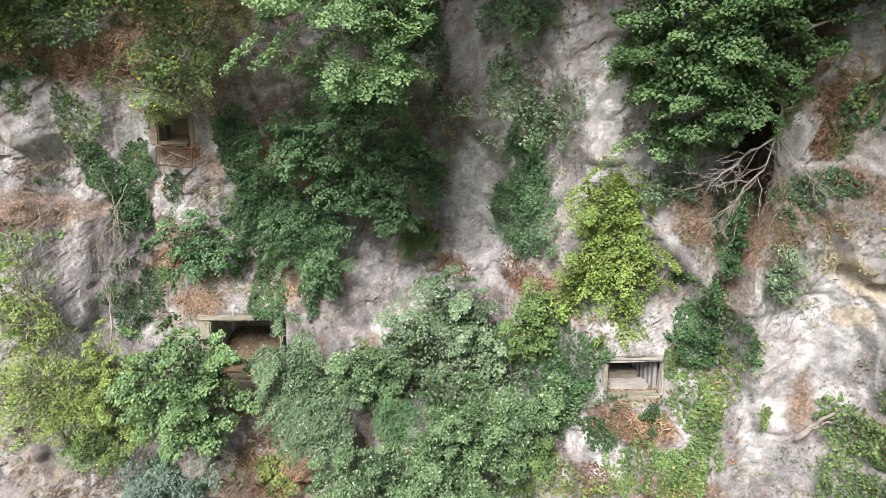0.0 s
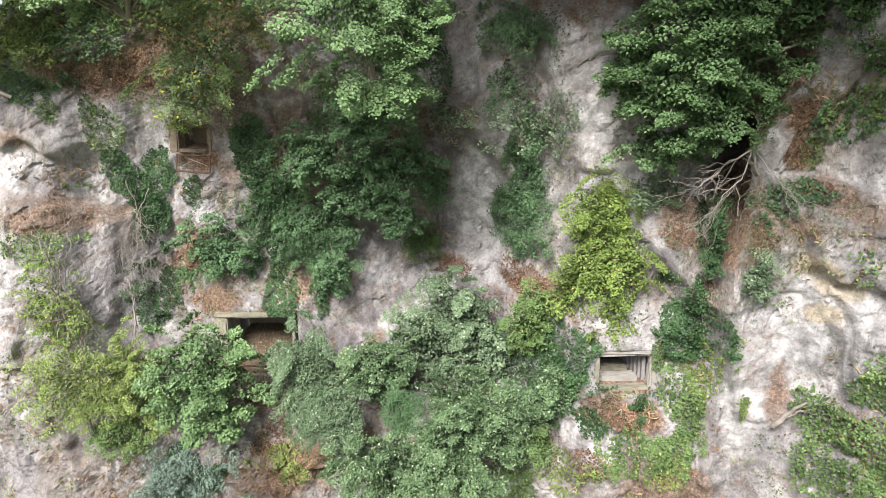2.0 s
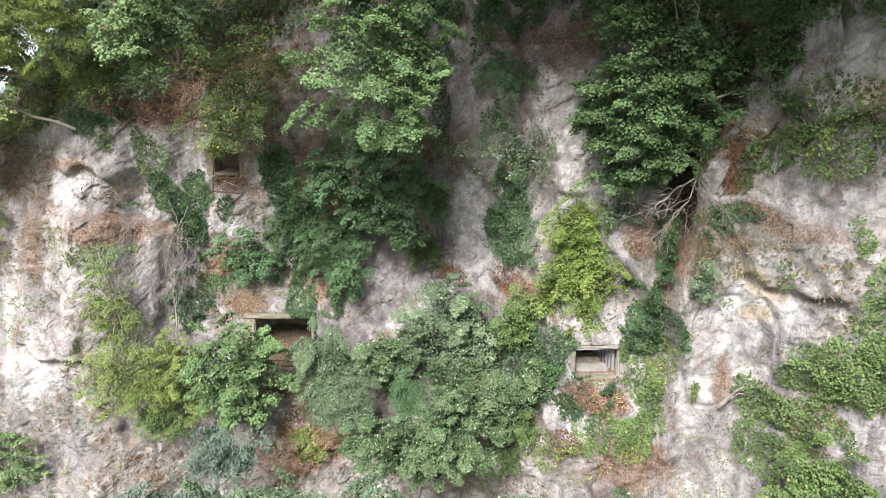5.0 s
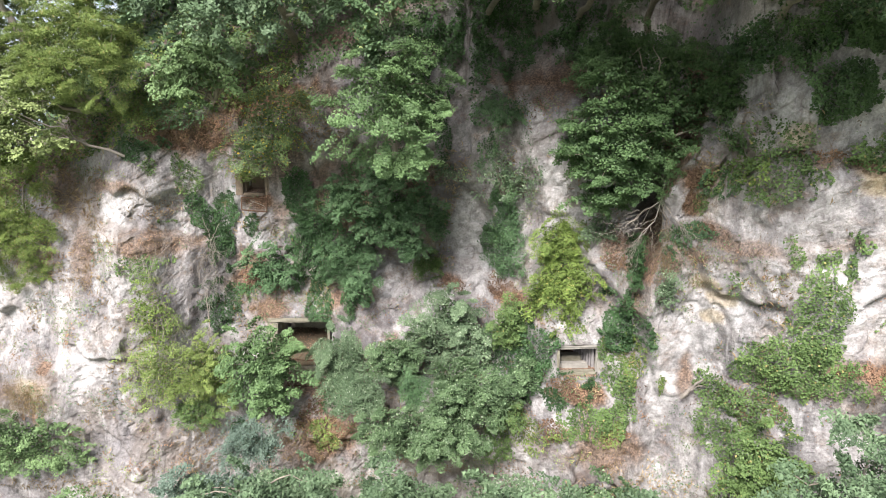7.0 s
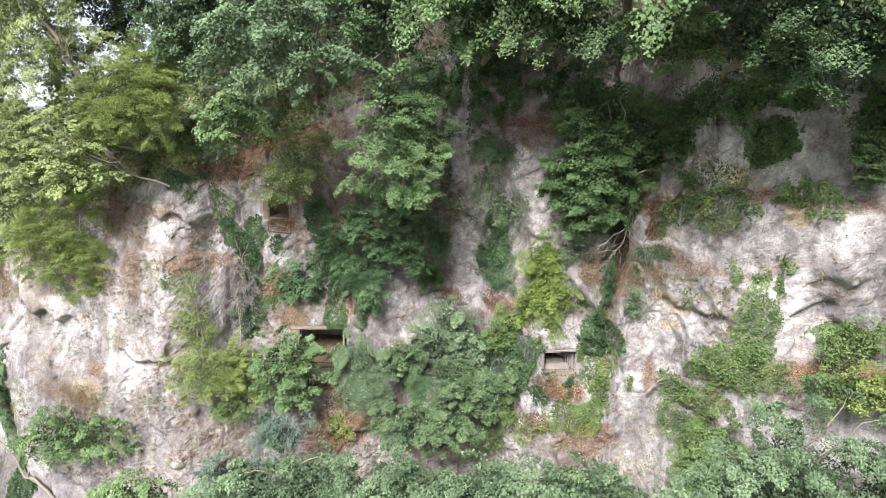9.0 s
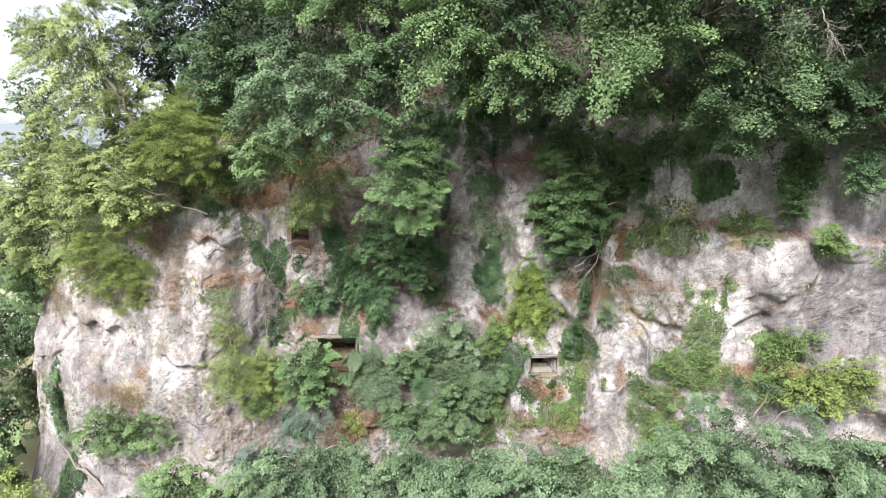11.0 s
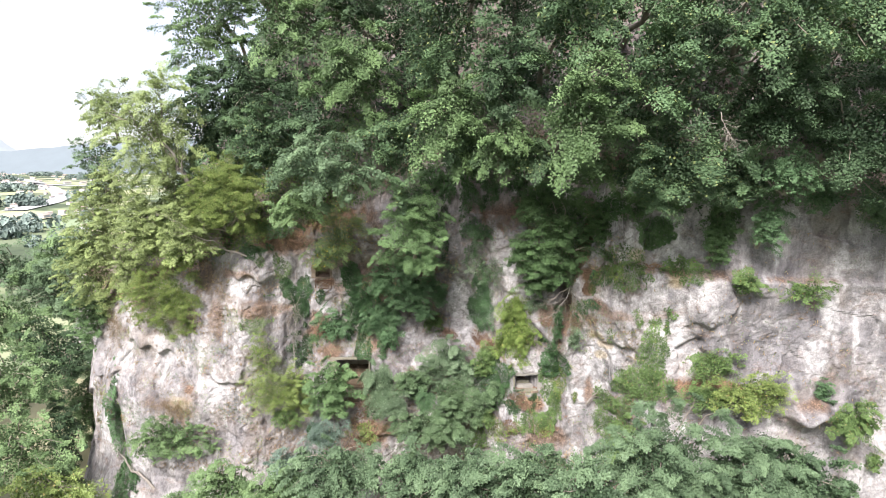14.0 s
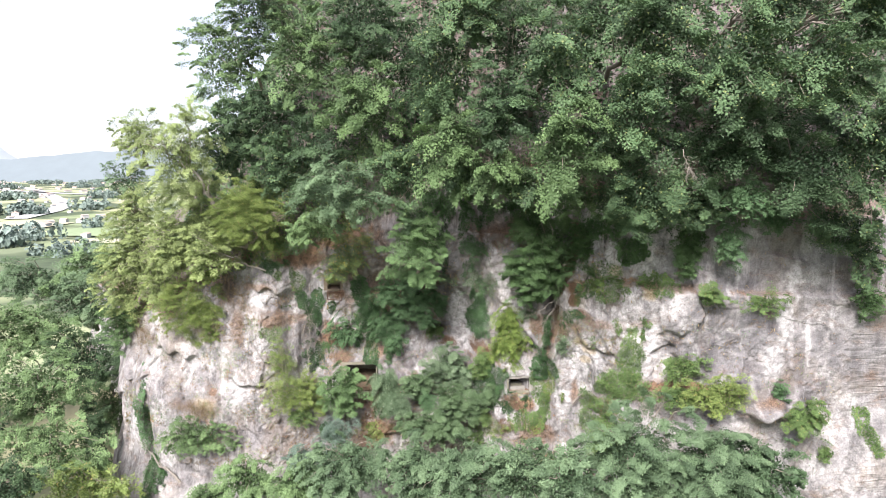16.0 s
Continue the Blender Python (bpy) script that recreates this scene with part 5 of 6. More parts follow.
shrub(-13.80, 24.00, 23.94, 3.12, 3.00, 3.56, FAR_DEEP, "dark green tree above the cliff", leaf=0.22, density=1.55, spread=0.7, name="tree", category="tree", trunk=0.2, group="trees above the cliff")
shrub(-10.23, 22.00, 28.41, 3.19, 3.00, 3.83, HORNBEAM, "tree with olive and yellowing leaves", leaf=0.22, density=1.46, spread=0.7, name="tree", category="tree", trunk=0.2, group="trees above the cliff")
shrub(-5.77, 20.00, 30.49, 3.26, 3.00, 3.67, FAR_DEEP, "dark green tree above the cliff", leaf=0.22, density=1.55, spread=0.7, name="tree", category="tree", trunk=0.2, group="trees above the cliff")
shrub(-5.76, 19.00, 24.41, 3.24, 3.00, 3.65, HORNBEAM, "hornbeam with layered drooping sprays", leaf=0.22, density=1.55, spread=1.05, name="tree", category="tree", trunk=0.22, droop=0.4, up=1.1, group="trees above the cliff")
shrub(-7.03, 15.50, 18.48, 3.25, 2.60, 2.29, FAR_SAGE, "pale grey-green tree leaning out over the cliff", leaf=0.2, density=1.55, spread=0.7, name="tree", category="tree", trunk=0.2, droop=0.4, up=0.9, group="trees above the cliff")
shrub(-0.14, 16.00, 26.40, 3.23, 3.00, 3.79, BEECH, "hornbeam with layered drooping sprays", leaf=0.22, density=1.55, spread=1.05, name="tree", category="tree", trunk=0.22, droop=0.4, up=1.1, group="trees above the cliff")
shrub(0.56, 14.00, 21.10, 3.13, 2.80, 2.76, HORNBEAM, "hornbeam with layered drooping sprays", leaf=0.22, density=1.63, spread=1.05, name="tree", category="tree", trunk=0.22, droop=0.4, up=1.1, group="trees above the cliff")
shrub(1.63, 14.00, 30.35, 3.23, 3.00, 2.52, BEECH, "dark green hornbeam above the cliff", leaf=0.22, density=1.55, spread=1.05, name="tree", category="tree", trunk=0.22, droop=0.4, up=1.0, group="trees above the cliff")
shrub(3.75, 13.00, 23.91, 2.51, 2.60, 2.86, FAR_DEEP, "dark green tree in the gap of the canopy", leaf=0.22, density=1.46, spread=0.7, name="tree", category="tree", trunk=0.2, group="trees above the cliff")
shrub(6.46, 6.50, 20.88, 2.93, 2.80, 2.40, HORNBEAM, "hornbeam with pale drooping sprays over the cliff", leaf=0.2, density=1.63, spread=1.05, name="tree", category="tree", trunk=0.22, droop=0.45, up=1.0, group="trees above the cliff")
shrub(6.34, 8.00, 25.97, 2.99, 3.00, 2.99, BEECH, "hornbeam with layered drooping sprays", leaf=0.22, density=1.63, spread=1.05, name="tree", category="tree", trunk=0.22, droop=0.4, up=1.1, group="trees above the cliff")
shrub(10.87, 7.50, 18.75, 2.87, 2.60, 1.91, BEECH, "hornbeam bough spreading over the wall", leaf=0.17, density=1.63, spread=1.05, name="tree", category="tree", trunk=0.2, droop=0.4, up=1.2, group="trees above the cliff")
shrub(10.41, 6.50, 23.37, 2.91, 3.00, 2.76, BEECH, "hornbeam with layered drooping sprays", leaf=0.22, density=1.63, spread=1.05, name="tree", category="tree", trunk=0.22, droop=0.4, up=1.1, group="trees above the cliff")
shrub(11.49, 7.50, 28.03, 2.95, 3.00, 2.64, BEECH, "tall dark hornbeam above the cliff", leaf=0.22, density=1.55, spread=1.05, name="tree", category="tree", trunk=0.22, droop=0.4, up=1.1, group="trees above the cliff")
shrub(15.40, 5.50, 25.63, 2.82, 3.00, 2.82, BEECH, "tall dark hornbeam above the cliff", leaf=0.22, density=1.63, spread=1.05, name="tree", category="tree", trunk=0.22, droop=0.4, up=1.1, group="trees above the cliff")
shrub(15.90, 7.50, 21.28, 3.02, 2.80, 2.70, FAR_DEEP, "hornbeam with layered drooping sprays", leaf=0.2, density=1.55, spread=1.05, name="tree", category="tree", trunk=0.22, droop=0.4, up=1.1, group="trees above the cliff")
shrub(19.66, 6.00, 19.72, 2.77, 2.80, 2.46, FAR_DEEP, "dark hornbeam over the wall", leaf=0.17, density=1.55, spread=1.05, name="tree", category="tree", trunk=0.22, droop=0.4, up=1.1, group="trees above the cliff")
shrub(19.65, 5.00, 24.99, 2.79, 3.00, 2.79, BEECH, "hornbeam with layered drooping sprays", leaf=0.22, density=1.55, spread=1.05, name="tree", category="tree", trunk=0.22, droop=0.4, up=1.1, group="trees above the cliff")
shrub(22.26, 4.00, 21.18, 2.46, 3.00, 3.19, BEECH, "hornbeam with layered drooping sprays", leaf=0.2, density=1.55, spread=1.05, name="tree", category="tree", trunk=0.22, droop=0.4, up=1.1, group="trees above the cliff")
shrub(22.39, 5.00, 28.13, 2.77, 3.00, 2.48, BEECH, "hornbeam above the cliff", leaf=0.22, density=1.38, spread=1.05, name="tree", category="tree", trunk=0.22, droop=0.4, up=1.1, group="trees above the cliff")
shrub(17.52, 6.50, 28.73, 2.42, 3.00, 2.12, BEECH, "hornbeam above the cliff", leaf=0.22, density=1.38, spread=1.05, name="tree", category="tree", trunk=0.22, droop=0.4, up=1.1, group="trees above the cliff")
# Back row in the darkest leaf, painting the shade of canopy gaps.
shrub(-2.68, 25.00, 28.47, 4.06, 3.00, 4.51, FAR_DEEP, "hornbeam deeper in the wood, darkened for gap shade", leaf=0.22, density=0.86, spread=1.05, name="tree", category="tree", trunk=0.2, droop=0.4, up=1.1, group="trees above the cliff")
shrub(-9.21, 20.00, 21.63, 3.12, 2.80, 3.12, FAR_DEEP, "tree deeper in the wood, darkened for gap shade", leaf=0.22, density=0.95, spread=1.05, name="tree", category="tree", trunk=0.2, group="trees above the cliff")
shrub(4.89, 17.00, 29.56, 3.28, 3.00, 3.28, FAR_DEEP, "tree deeper in the wood, darkened for gap shade", leaf=0.22, density=0.86, spread=1.05, name="tree", category="tree", trunk=0.2, group="trees above the cliff")
shrub(10.06, 13.00, 29.48, 3.01, 3.00, 2.83, FAR_DEEP, "hornbeam deeper in the wood, darkened for gap shade", leaf=0.22, density=0.86, spread=1.05, name="tree", category="tree", trunk=0.2, droop=0.4, up=1.1, group="trees above the cliff")
shrub(15.54, 13.00, 26.39, 3.22, 3.00, 3.22, FAR_DEEP, "tree deeper in the wood, darkened for gap shade", leaf=0.22, density=0.86, spread=1.05, name="tree", category="tree", trunk=0.2, group="trees above the cliff")
shrub(21.36, 12.00, 23.16, 2.83, 2.80, 2.83, FAR_DEEP, "tree deeper in the wood, darkened for gap shade", leaf=0.22, density=0.86, spread=1.05, name="tree", category="tree", trunk=0.2, group="trees above the cliff")
shrub(24.93, 12.00, 28.32, 3.14, 3.00, 3.14, FAR_DEEP, "hornbeam deeper in the wood, darkened for gap shade", leaf=0.22, density=0.86, spread=1.05, name="tree", category="tree", trunk=0.2, droop=0.4, up=1.1, group="trees above the cliff")
shrub(-2.49, 17.00, 19.60, 2.76, 2.40, 2.56, BEECH, "hornbeam with layered drooping sprays", leaf=0.22, density=1.55, spread=1.05, name="tree", category="tree", trunk=0.2, droop=0.4, up=1.1, group="trees above the cliff")
shrub(3.43, 13.00, 19.64, 1.99, 2.00, 1.81, HORNBEAM, "hornbeam bough drooping before the dark wall", leaf=0.2, density=1.29, spread=0.7, name="tree", category="tree", trunk=0.16, droop=0.5, up=1.0, group="trees above the cliff")
shrub(10.28, 13.00, 21.79, 3.07, 2.60, 2.89, FAR_DEEP, "tree deeper in the wood, darkened for gap shade", leaf=0.22, density=0.86, spread=1.05, name="tree", category="tree", trunk=0.2, group="trees above the cliff")
shrub(-11.74, 20.00, 19.98, 2.50, 2.40, 2.50, BEECH, "green tree at the cliff top", leaf=0.2, density=1.38, spread=0.7, name="tree", category="tree", trunk=0.16, group="trees above the cliff")
shrub(-9.18, 19.00, 15.88, 2.06, 1.80, 1.45, FAR_GREEN, "green bush at the cliff top", leaf=0.18, density=1.6, spread=0.6)
shrub(15.05, 9.00, 18.03, 2.33, 2.00, 1.50, BEECH, "hornbeam bough over the wall", leaf=0.17, density=1.46, spread=0.7, name="tree", category="tree", trunk=0.16, droop=0.4, up=1.2, group="trees above the cliff")
shrub(22.62, 8.00, 16.77, 1.96, 1.80, 1.31, BEECH, "hornbeam bough over the wall", leaf=0.17, density=1.29, spread=0.7, name="tree", category="tree", trunk=0.16, droop=0.4, up=1.2, group="trees above the cliff")
shrub(5.14, 13.50, 18.87, 2.13, 2.20, 1.28, BEECH, "hornbeam bough drooping over the shaded wall", leaf=0.2, density=1.38, spread=0.8, name="tree", category="tree", trunk=0.14, droop=0.4, up=1.0, group="trees above the cliff")
shrub(7.72, 11.00, 18.30, 2.14, 2.20, 1.17, HORNBEAM, "hornbeam bough drooping over the shaded wall", leaf=0.2, density=1.38, spread=0.8, name="tree", category="tree", trunk=0.14, droop=0.4, up=1.0, group="trees above the cliff")
shrub(10.15, 9.50, 18.06, 2.01, 2.20, 1.19, BEECH, "hornbeam bough drooping over the shaded wall", leaf=0.17, density=1.38, spread=0.8, name="tree", category="tree", trunk=0.14, droop=0.4, up=1.0, group="trees above the cliff")
shrub(12.19, 8.00, 18.00, 1.71, 2.20, 1.20, BEECH, "hornbeam bough drooping over the shaded wall", leaf=0.17, density=1.38, spread=0.8, name="tree", category="tree", trunk=0.14, droop=0.4, up=1.0, group="trees above the cliff")
shrub(1.59, 14.50, 19.28, 1.98, 2.20, 1.21, FAR_DEEP, "dark hornbeam bough over the shaded recess", leaf=0.2, density=1.29, spread=0.8, name="tree", category="tree", trunk=0.14, droop=0.4, up=1.0, group="trees above the cliff")
shrub(7.68, 15.92, 14.58, 2.88, 1.10, 1.92, DEEP, "large dark green sycamore bush over the cleft", leaf=0.15, density=1.8, spread=0.5)
shrub(6.47, 16.69, 16.11, 1.95, 1.00, 1.46, DEEP, "dark green sycamore bush below the canopy", leaf=0.15, density=1.6, spread=0.5)

# trees below the cliff
shrub(10.9, 6.60, 3.35, 3.5, 2.6, 3.1, FAR_SAGE, "large bluish-green ash standing below the wall", leaf=0.18, density=2.5, spread=0.6, aspect=0.5, name="tree", category="tree", trunk=0.25)
shrub(15.4, 6.60, 2.75, 3.7, 2.6, 2.8, FAR_SAGE, "bluish-green ash standing below the wall", leaf=0.18, density=2.5, spread=0.6, aspect=0.5, name="tree", category="tree", trunk=0.22)
shrub(17.97, 7.00, 2.52, 2.83, 2.40, 2.33, FAR_DEEP, "dark flank of a sycamore below the wall", leaf=0.2, density=1.9, spread=0.65, name="tree", category="tree", trunk=0.2)
shrub(7.2, 5.60, 2.5, 2.2, 2.0, 2.1, FAR_SAGE, "bluish-green tree below the cliff", leaf=0.2, density=2.0, spread=0.65, name="tree", category="tree", trunk=0.2)
shrub(4.6, 8.00, 1.9, 2.6, 2.00, 2.21, FAR_SAGE, "green tree below the cliff", leaf=0.19, density=1.9, spread=0.6, name="tree", category="tree", trunk=0.18)
shrub(1.55, 10.50, 0.70, 3.42, 2.20, 2.52, FAR_SAGE, "grey-green tree top below the cliff", leaf=0.19, density=1.9, spread=0.6, name="tree", category="tree", trunk=0.18)
shrub(-1.71, 11.50, 0.26, 2.95, 2.00, 2.50, FAR_SAGE, "grey-green tree top below the cliff", leaf=0.19, density=1.9, spread=0.6, name="tree", category="tree", trunk=0.18)
shrub(-6.60, 12.50, 0.24, 3.19, 2.00, 2.55, FAR_SAGE, "grey-green tree top below the cliff", leaf=0.19, density=2.0, spread=0.6, name="tree", category="tree", trunk=0.18)
shrub(-9.82, 13.50, -1.40, 2.31, 1.80, 1.73, FAR_GREEN, "green tree top below the cliff", leaf=0.19, density=1.9, spread=0.6, name="tree", category="tree", trunk=0.16)
shrub(-14.00, 15.50, -1.91, 2.33, 1.80, 1.92, FAR_GREEN, "light green tree top below the buttress", leaf=0.19, density=1.9, spread=0.6, name="tree", category="tree", trunk=0.16)
shrub(-16.80, 16.00, -3.19, 1.83, 1.60, 1.01, FAR_GREEN, "light green bush below the buttress", leaf=0.18, density=1.7, spread=0.6, name="tree", category="tree", trunk=0.12)
shrub(-5.95, 16.80, -1.01, 2.41, 1.40, 1.34, SAGE, "blue-green shrub thicket at the cliff foot", leaf=0.16, density=1.6, spread=0.5)
shrub(-9.69, 16.80, -1.06, 2.01, 1.40, 1.21, GLAUCOUS, "blue-green shrub thicket at the cliff foot", leaf=0.16, density=1.6, spread=0.5)
shrub(-1.66, 16.40, -1.12, 2.26, 1.40, 1.20, FAR_SAGE, "grey-green shrub thicket at the cliff foot", leaf=0.16, density=1.6, spread=0.5)
shrub(5.56, 13.00, 0.46, 2.14, 1.40, 1.07, GLOSSY, "dark shrub thicket at the cliff foot", leaf=0.16, density=1.6, spread=0.5)
shrub(1.95, 15.00, -0.65, 2.04, 1.40, 1.02, SAGE, "grey-green shrub thicket at the cliff foot", leaf=0.16, density=1.6, spread=0.5)

# wooded slope beside the nose
shrub(-27.16, 19.00, -3.90, 3.87, 2.20, 1.72, OLIVE, "yellow-green tree below the nose", leaf=0.22, density=1.19, spread=0.7, name="tree", category="tree", trunk=0.18, group="trees on the slope")
shrub(-30.63, 21.00, -1.58, 4.43, 2.60, 2.66, FAR_GREEN, "green tree on the slope beside the cliff", leaf=0.22, density=1.40, spread=0.7, name="tree", category="tree", trunk=0.2, group="trees on the slope")
shrub(-34.57, 26.00, 1.35, 5.29, 2.80, 3.36, FAR_GREEN, "green tree on the slope beside the cliff", leaf=0.24, density=1.40, spread=0.75, name="tree", category="tree", trunk=0.2, group="trees on the slope")
shrub(-33.21, 32.00, 2.06, 3.71, 2.60, 3.18, FAR_DEEP, "dark green tree on the slope beside the cliff", leaf=0.24, density=1.40, spread=0.75, name="tree", category="tree", trunk=0.2, group="trees on the slope")
shrub(-41.19, 38.00, 3.91, 5.75, 3.00, 3.45, FAR_GREEN, "green tree on the slope beside the cliff", leaf=0.26, density=1.40, spread=1.05, name="tree", category="tree", trunk=0.22, group="trees on the slope")
shrub(-37.95, 42.00, 5.42, 4.25, 3.00, 3.64, FAR_SAGE, "grey-green tree on the slope beside the cliff", leaf=0.26, density=1.40, spread=1.05, name="tree", category="tree", trunk=0.22, group="trees on the slope")
shrub(-46.64, 48.00, 6.89, 5.88, 3.00, 2.61, FAR_SAGE, "grey-green tree on the slope beside the cliff", leaf=0.28, density=1.40, spread=1.05, name="tree", category="tree", trunk=0.22, group="trees on the slope")
shrub(-39.06, 46.00, 9.13, 3.82, 2.60, 2.23, FAR_GREEN, "pale green tree top on the slope", leaf=0.26, density=1.25, spread=1.05, name="tree", category="tree", trunk=0.2, group="trees on the slope")
shrub(-30.33, 27.00, -3.10, 1.73, 1.80, 2.96, FAR_DEEP, "dark bush against the rock nose", leaf=0.2, density=1.7, spread=0.6)
shrub(-29.56, 25.00, -6.30, 2.16, 1.80, 2.40, FAR_GREEN, "green bush against the rock nose", leaf=0.2, density=1.7, spread=0.6)
shrub(-29.49, 14.00, -1.44, 2.70, 2.00, 1.93, FAR_DEEP, "dark green tree below the nose", leaf=0.2, density=1.25, spread=0.7, name="tree", category="tree", trunk=0.18, group="trees on the slope")
shrub(-46.82, 36.00, 2.13, 6.16, 4.00, 6.16, FAR_GREEN, "green tree on the slope beside the cliff", leaf=0.28, density=1.09, spread=1.05, name="tree", category="tree", trunk=0.22, group="trees on the slope")
shrub(-37.84, 22.00, -1.47, 4.95, 3.00, 4.50, FAR_DEEP, "dark green tree on the slope beside the cliff", leaf=0.26, density=1.09, spread=1.05, name="tree", category="tree", trunk=0.22, group="trees on the slope")
shrub(-33.05, 36.00, -4.07, 2.56, 2.00, 3.41, FAR_GREEN, "green tree beside the rock nose", leaf=0.22, density=1.25, spread=0.7, name="tree", category="tree", trunk=0.18, group="trees on the slope")
shrub(-33.42, 38.00, 0.31, 2.32, 2.00, 2.90, FAR_SAGE, "grey-green tree beside the rock nose", leaf=0.22, density=1.25, spread=0.7, name="tree", category="tree", trunk=0.18, group="trees on the slope")
shrub(-17.73, 22.00, 16.20, 2.91, 1.80, 3.03, FEATHER, "pale green ash leaning out from the cliff top", leaf=0.17, density=1.27, spread=0.55, name="tree", category="tree", trunk=0.12)
shrub(-14.14, 20.50, 17.44, 2.52, 1.40, 1.60, OLIVE, "feathery grey-olive shrub at the cliff top", leaf=0.16, density=1.19, aspect=0.3, up=0.2, spread=0.5)
shrub(-21.82, 23.50, 14.38, 1.77, 1.40, 2.66, FEATHER, "pale green shrub on the nose", leaf=0.17, density=1.19, spread=0.5)
creeper(3.07, 17.93, 1.30, 2.35, IVY, "dark ivy on the shaded upper wall", density=1.0, lift=0.5, leaf=0.13)


# ---- chambers dug into the cliff, with concrete faces ----
def slab(x0, x1, y0, y1, z0, z1, rng, wobble=0.01, bevel=0.05):
    """A worn concrete or timber block with softened, slightly uneven edges."""
    bm = bmesh.new()
    bmesh.ops.create_cube(bm, size=1.0)
    for v in bm.verts:
        v.co = Vector(((x0 + x1) / 2 + v.co.x * (x1 - x0), (y0 + y1) / 2 + v.co.y * (y1 - y0), (z0 + z1) / 2 + v.co.z * (z1 - z0)))
    bmesh.ops.bevel(bm, geom=bm.edges[:], offset=bevel, segments=2, affect="EDGES")
    bmesh.ops.subdivide_edges(bm, edges=[e for e in bm.edges if e.calc_length() > 0.3], cuts=4, use_grid_fill=True)
    for v in bm.verts:
        v.co += Vector(rng.normal(size=3)) * wobble
    return bm


def chamber(box, label, left, right, top, foot, mat, inner):
    """Concrete face round an opening: lintel, jambs, foot, and the room's sides and back."""
    x0, x1, z0, z1, face, deep = box
    rng = np.random.default_rng(int(1000 + x0 * 10))
    ob = thing("bunker_opening", (0, 0, 0), label, "bunker", kind="structure")
    part("lintel", slab(x0 - left, x1 + right, face, face + 0.5, z1, z1 + top, rng), mat, ob)
    part("jamb", slab(x0 - left, x0, face + 0.004, face + 0.5, z0 - foot, z1 - 0.004, rng), mat, ob)
    part("jamb", slab(x1, x1 + right, face + 0.004, face + 0.5, z0 - foot, z1 - 0.004, rng), mat, ob)
    part("sill", slab(x0 + 0.004, x1 - 0.004, face + (0.08 if x0 > 0 else -0.06), face + 0.55, z0 - foot, z0, rng), mat, ob)
    part("ceiling_slab", slab(x0 - 0.1, x1 + 0.1, face + 0.504, face + deep, z1 + 0.02, z1 + 0.3, rng), CONCRETE, ob)
    part("floor_slab", slab(x0 - 0.1, x1 + 0.1, face + 0.56, face + deep, z0 - 0.25, z0 - 0.02, rng), SOIL, ob)
    part("side_wall", slab(x0 - 0.15, x0 + 0.05, face + 0.504, face + deep, z0, z1, rng), inner, ob)
    part("side_wall", slab(x1 - 0.05, x1 + 0.15, face + 0.504, face + deep, z0, z1, rng), inner, ob)
    part("back_wall", slab(x0 - 0.1, x1 + 0.1, face + deep - 0.1, face + deep + 0.1, z0, z1, rng), inner, ob)
    return ob


door_mouth = chamber(CHAMBERS[0], "mossy concrete doorway of a dug chamber in the cliff", 0.5, 0.1, 0.22, 0.3, MOSSY, MOSSY)


def firing_slit(box, label):
    """A splayed opening: concrete face, two boarded reveals running inwards, roof, stepped sill."""
    x0, x1, z0, z1, face, deep = box
    rng = np.random.default_rng(31)
    ob = thing("bunker_opening", (0, 0, 0), label, "bunker", kind="structure")
    part("lintel", slab(x0 - 0.5, x1 + 0.62, face - 0.01, face + 0.45, z1, z1 + 0.5, rng, 0.012, 0.07), CONCRETE, ob)
    part("jamb", slab(x1, x1 + 0.6, face, face + 0.45, z0 - 0.35, z1 - 0.004, rng, 0.012, 0.06), CONCRETE, ob)
    part("jamb", slab(x0 - 0.32, x0, face, face + 0.45, z0 - 0.3, z1 - 0.004, rng, 0.012, 0.06), MOSSY, ob)
    part("sill", slab(x0 + 0.004, x1 - 0.004, face - 0.02, face + 0.4, z0 - 0.3, z0 - 0.06, rng, 0.01, 0.04), MOSSY, ob)
    part("step", slab(x0 + 0.12, x1 - 0.25, face + 0.404, face + 0.85, z0 - 0.2, z0 + 0.12, rng, 0.01, 0.04), CONCRETE, ob)
    part("step", slab(x0 + 0.2, x1 - 0.45, face + 0.854, face + 1.4, z0 - 0.1, z0 + 0.32, rng, 0.01, 0.04), MOSSY, ob)
    part("ceiling_slab", slab(x0 - 0.1, x1 + 0.1, face + 0.454, face + deep, z1 + 0.01, z1 + 0.3, rng, 0.008), CONCRETE, ob)
    part("back_wall", slab(x0 - 0.1, x1 + 0.1, face + deep - 0.1, face + deep + 0.1, z0 - 0.2, z1, rng, 0.008), MOSSY, ob)
    for side, xa, xb in ((1, x1 - 0.03, x1 - 0.6), (-1, x0 + 0.03, x0 + 0.3)):
        for i in range(8):
            u, v = i / 8, (i + 0.94) / 8
            ya, yb = face + 0.46 + (deep - 0.6) * u, face + 0.46 + (deep - 0.6) * v
            pa, pb = xa + (xb - xa) * u, xa + (xb - xa) * v
            bm = slab(min(pa, pb) - 0.02, max(pa, pb) + 0.02 + rng.uniform(0, 0.015), ya, yb, z0 - 0.1, z1 + 0.005, rng, 0.004, 0.008)
            part("plank", bm, BOARDS, ob)
    return ob


embrasure = firing_slit(CHAMBERS[1], "concrete embrasure with board-marked inner walls in the cliff")
creeper(5.15, 3.75, 0.3, 0.12, IVY, "ivy scraps on the embrasure step", density=0.8, lift=0.15)
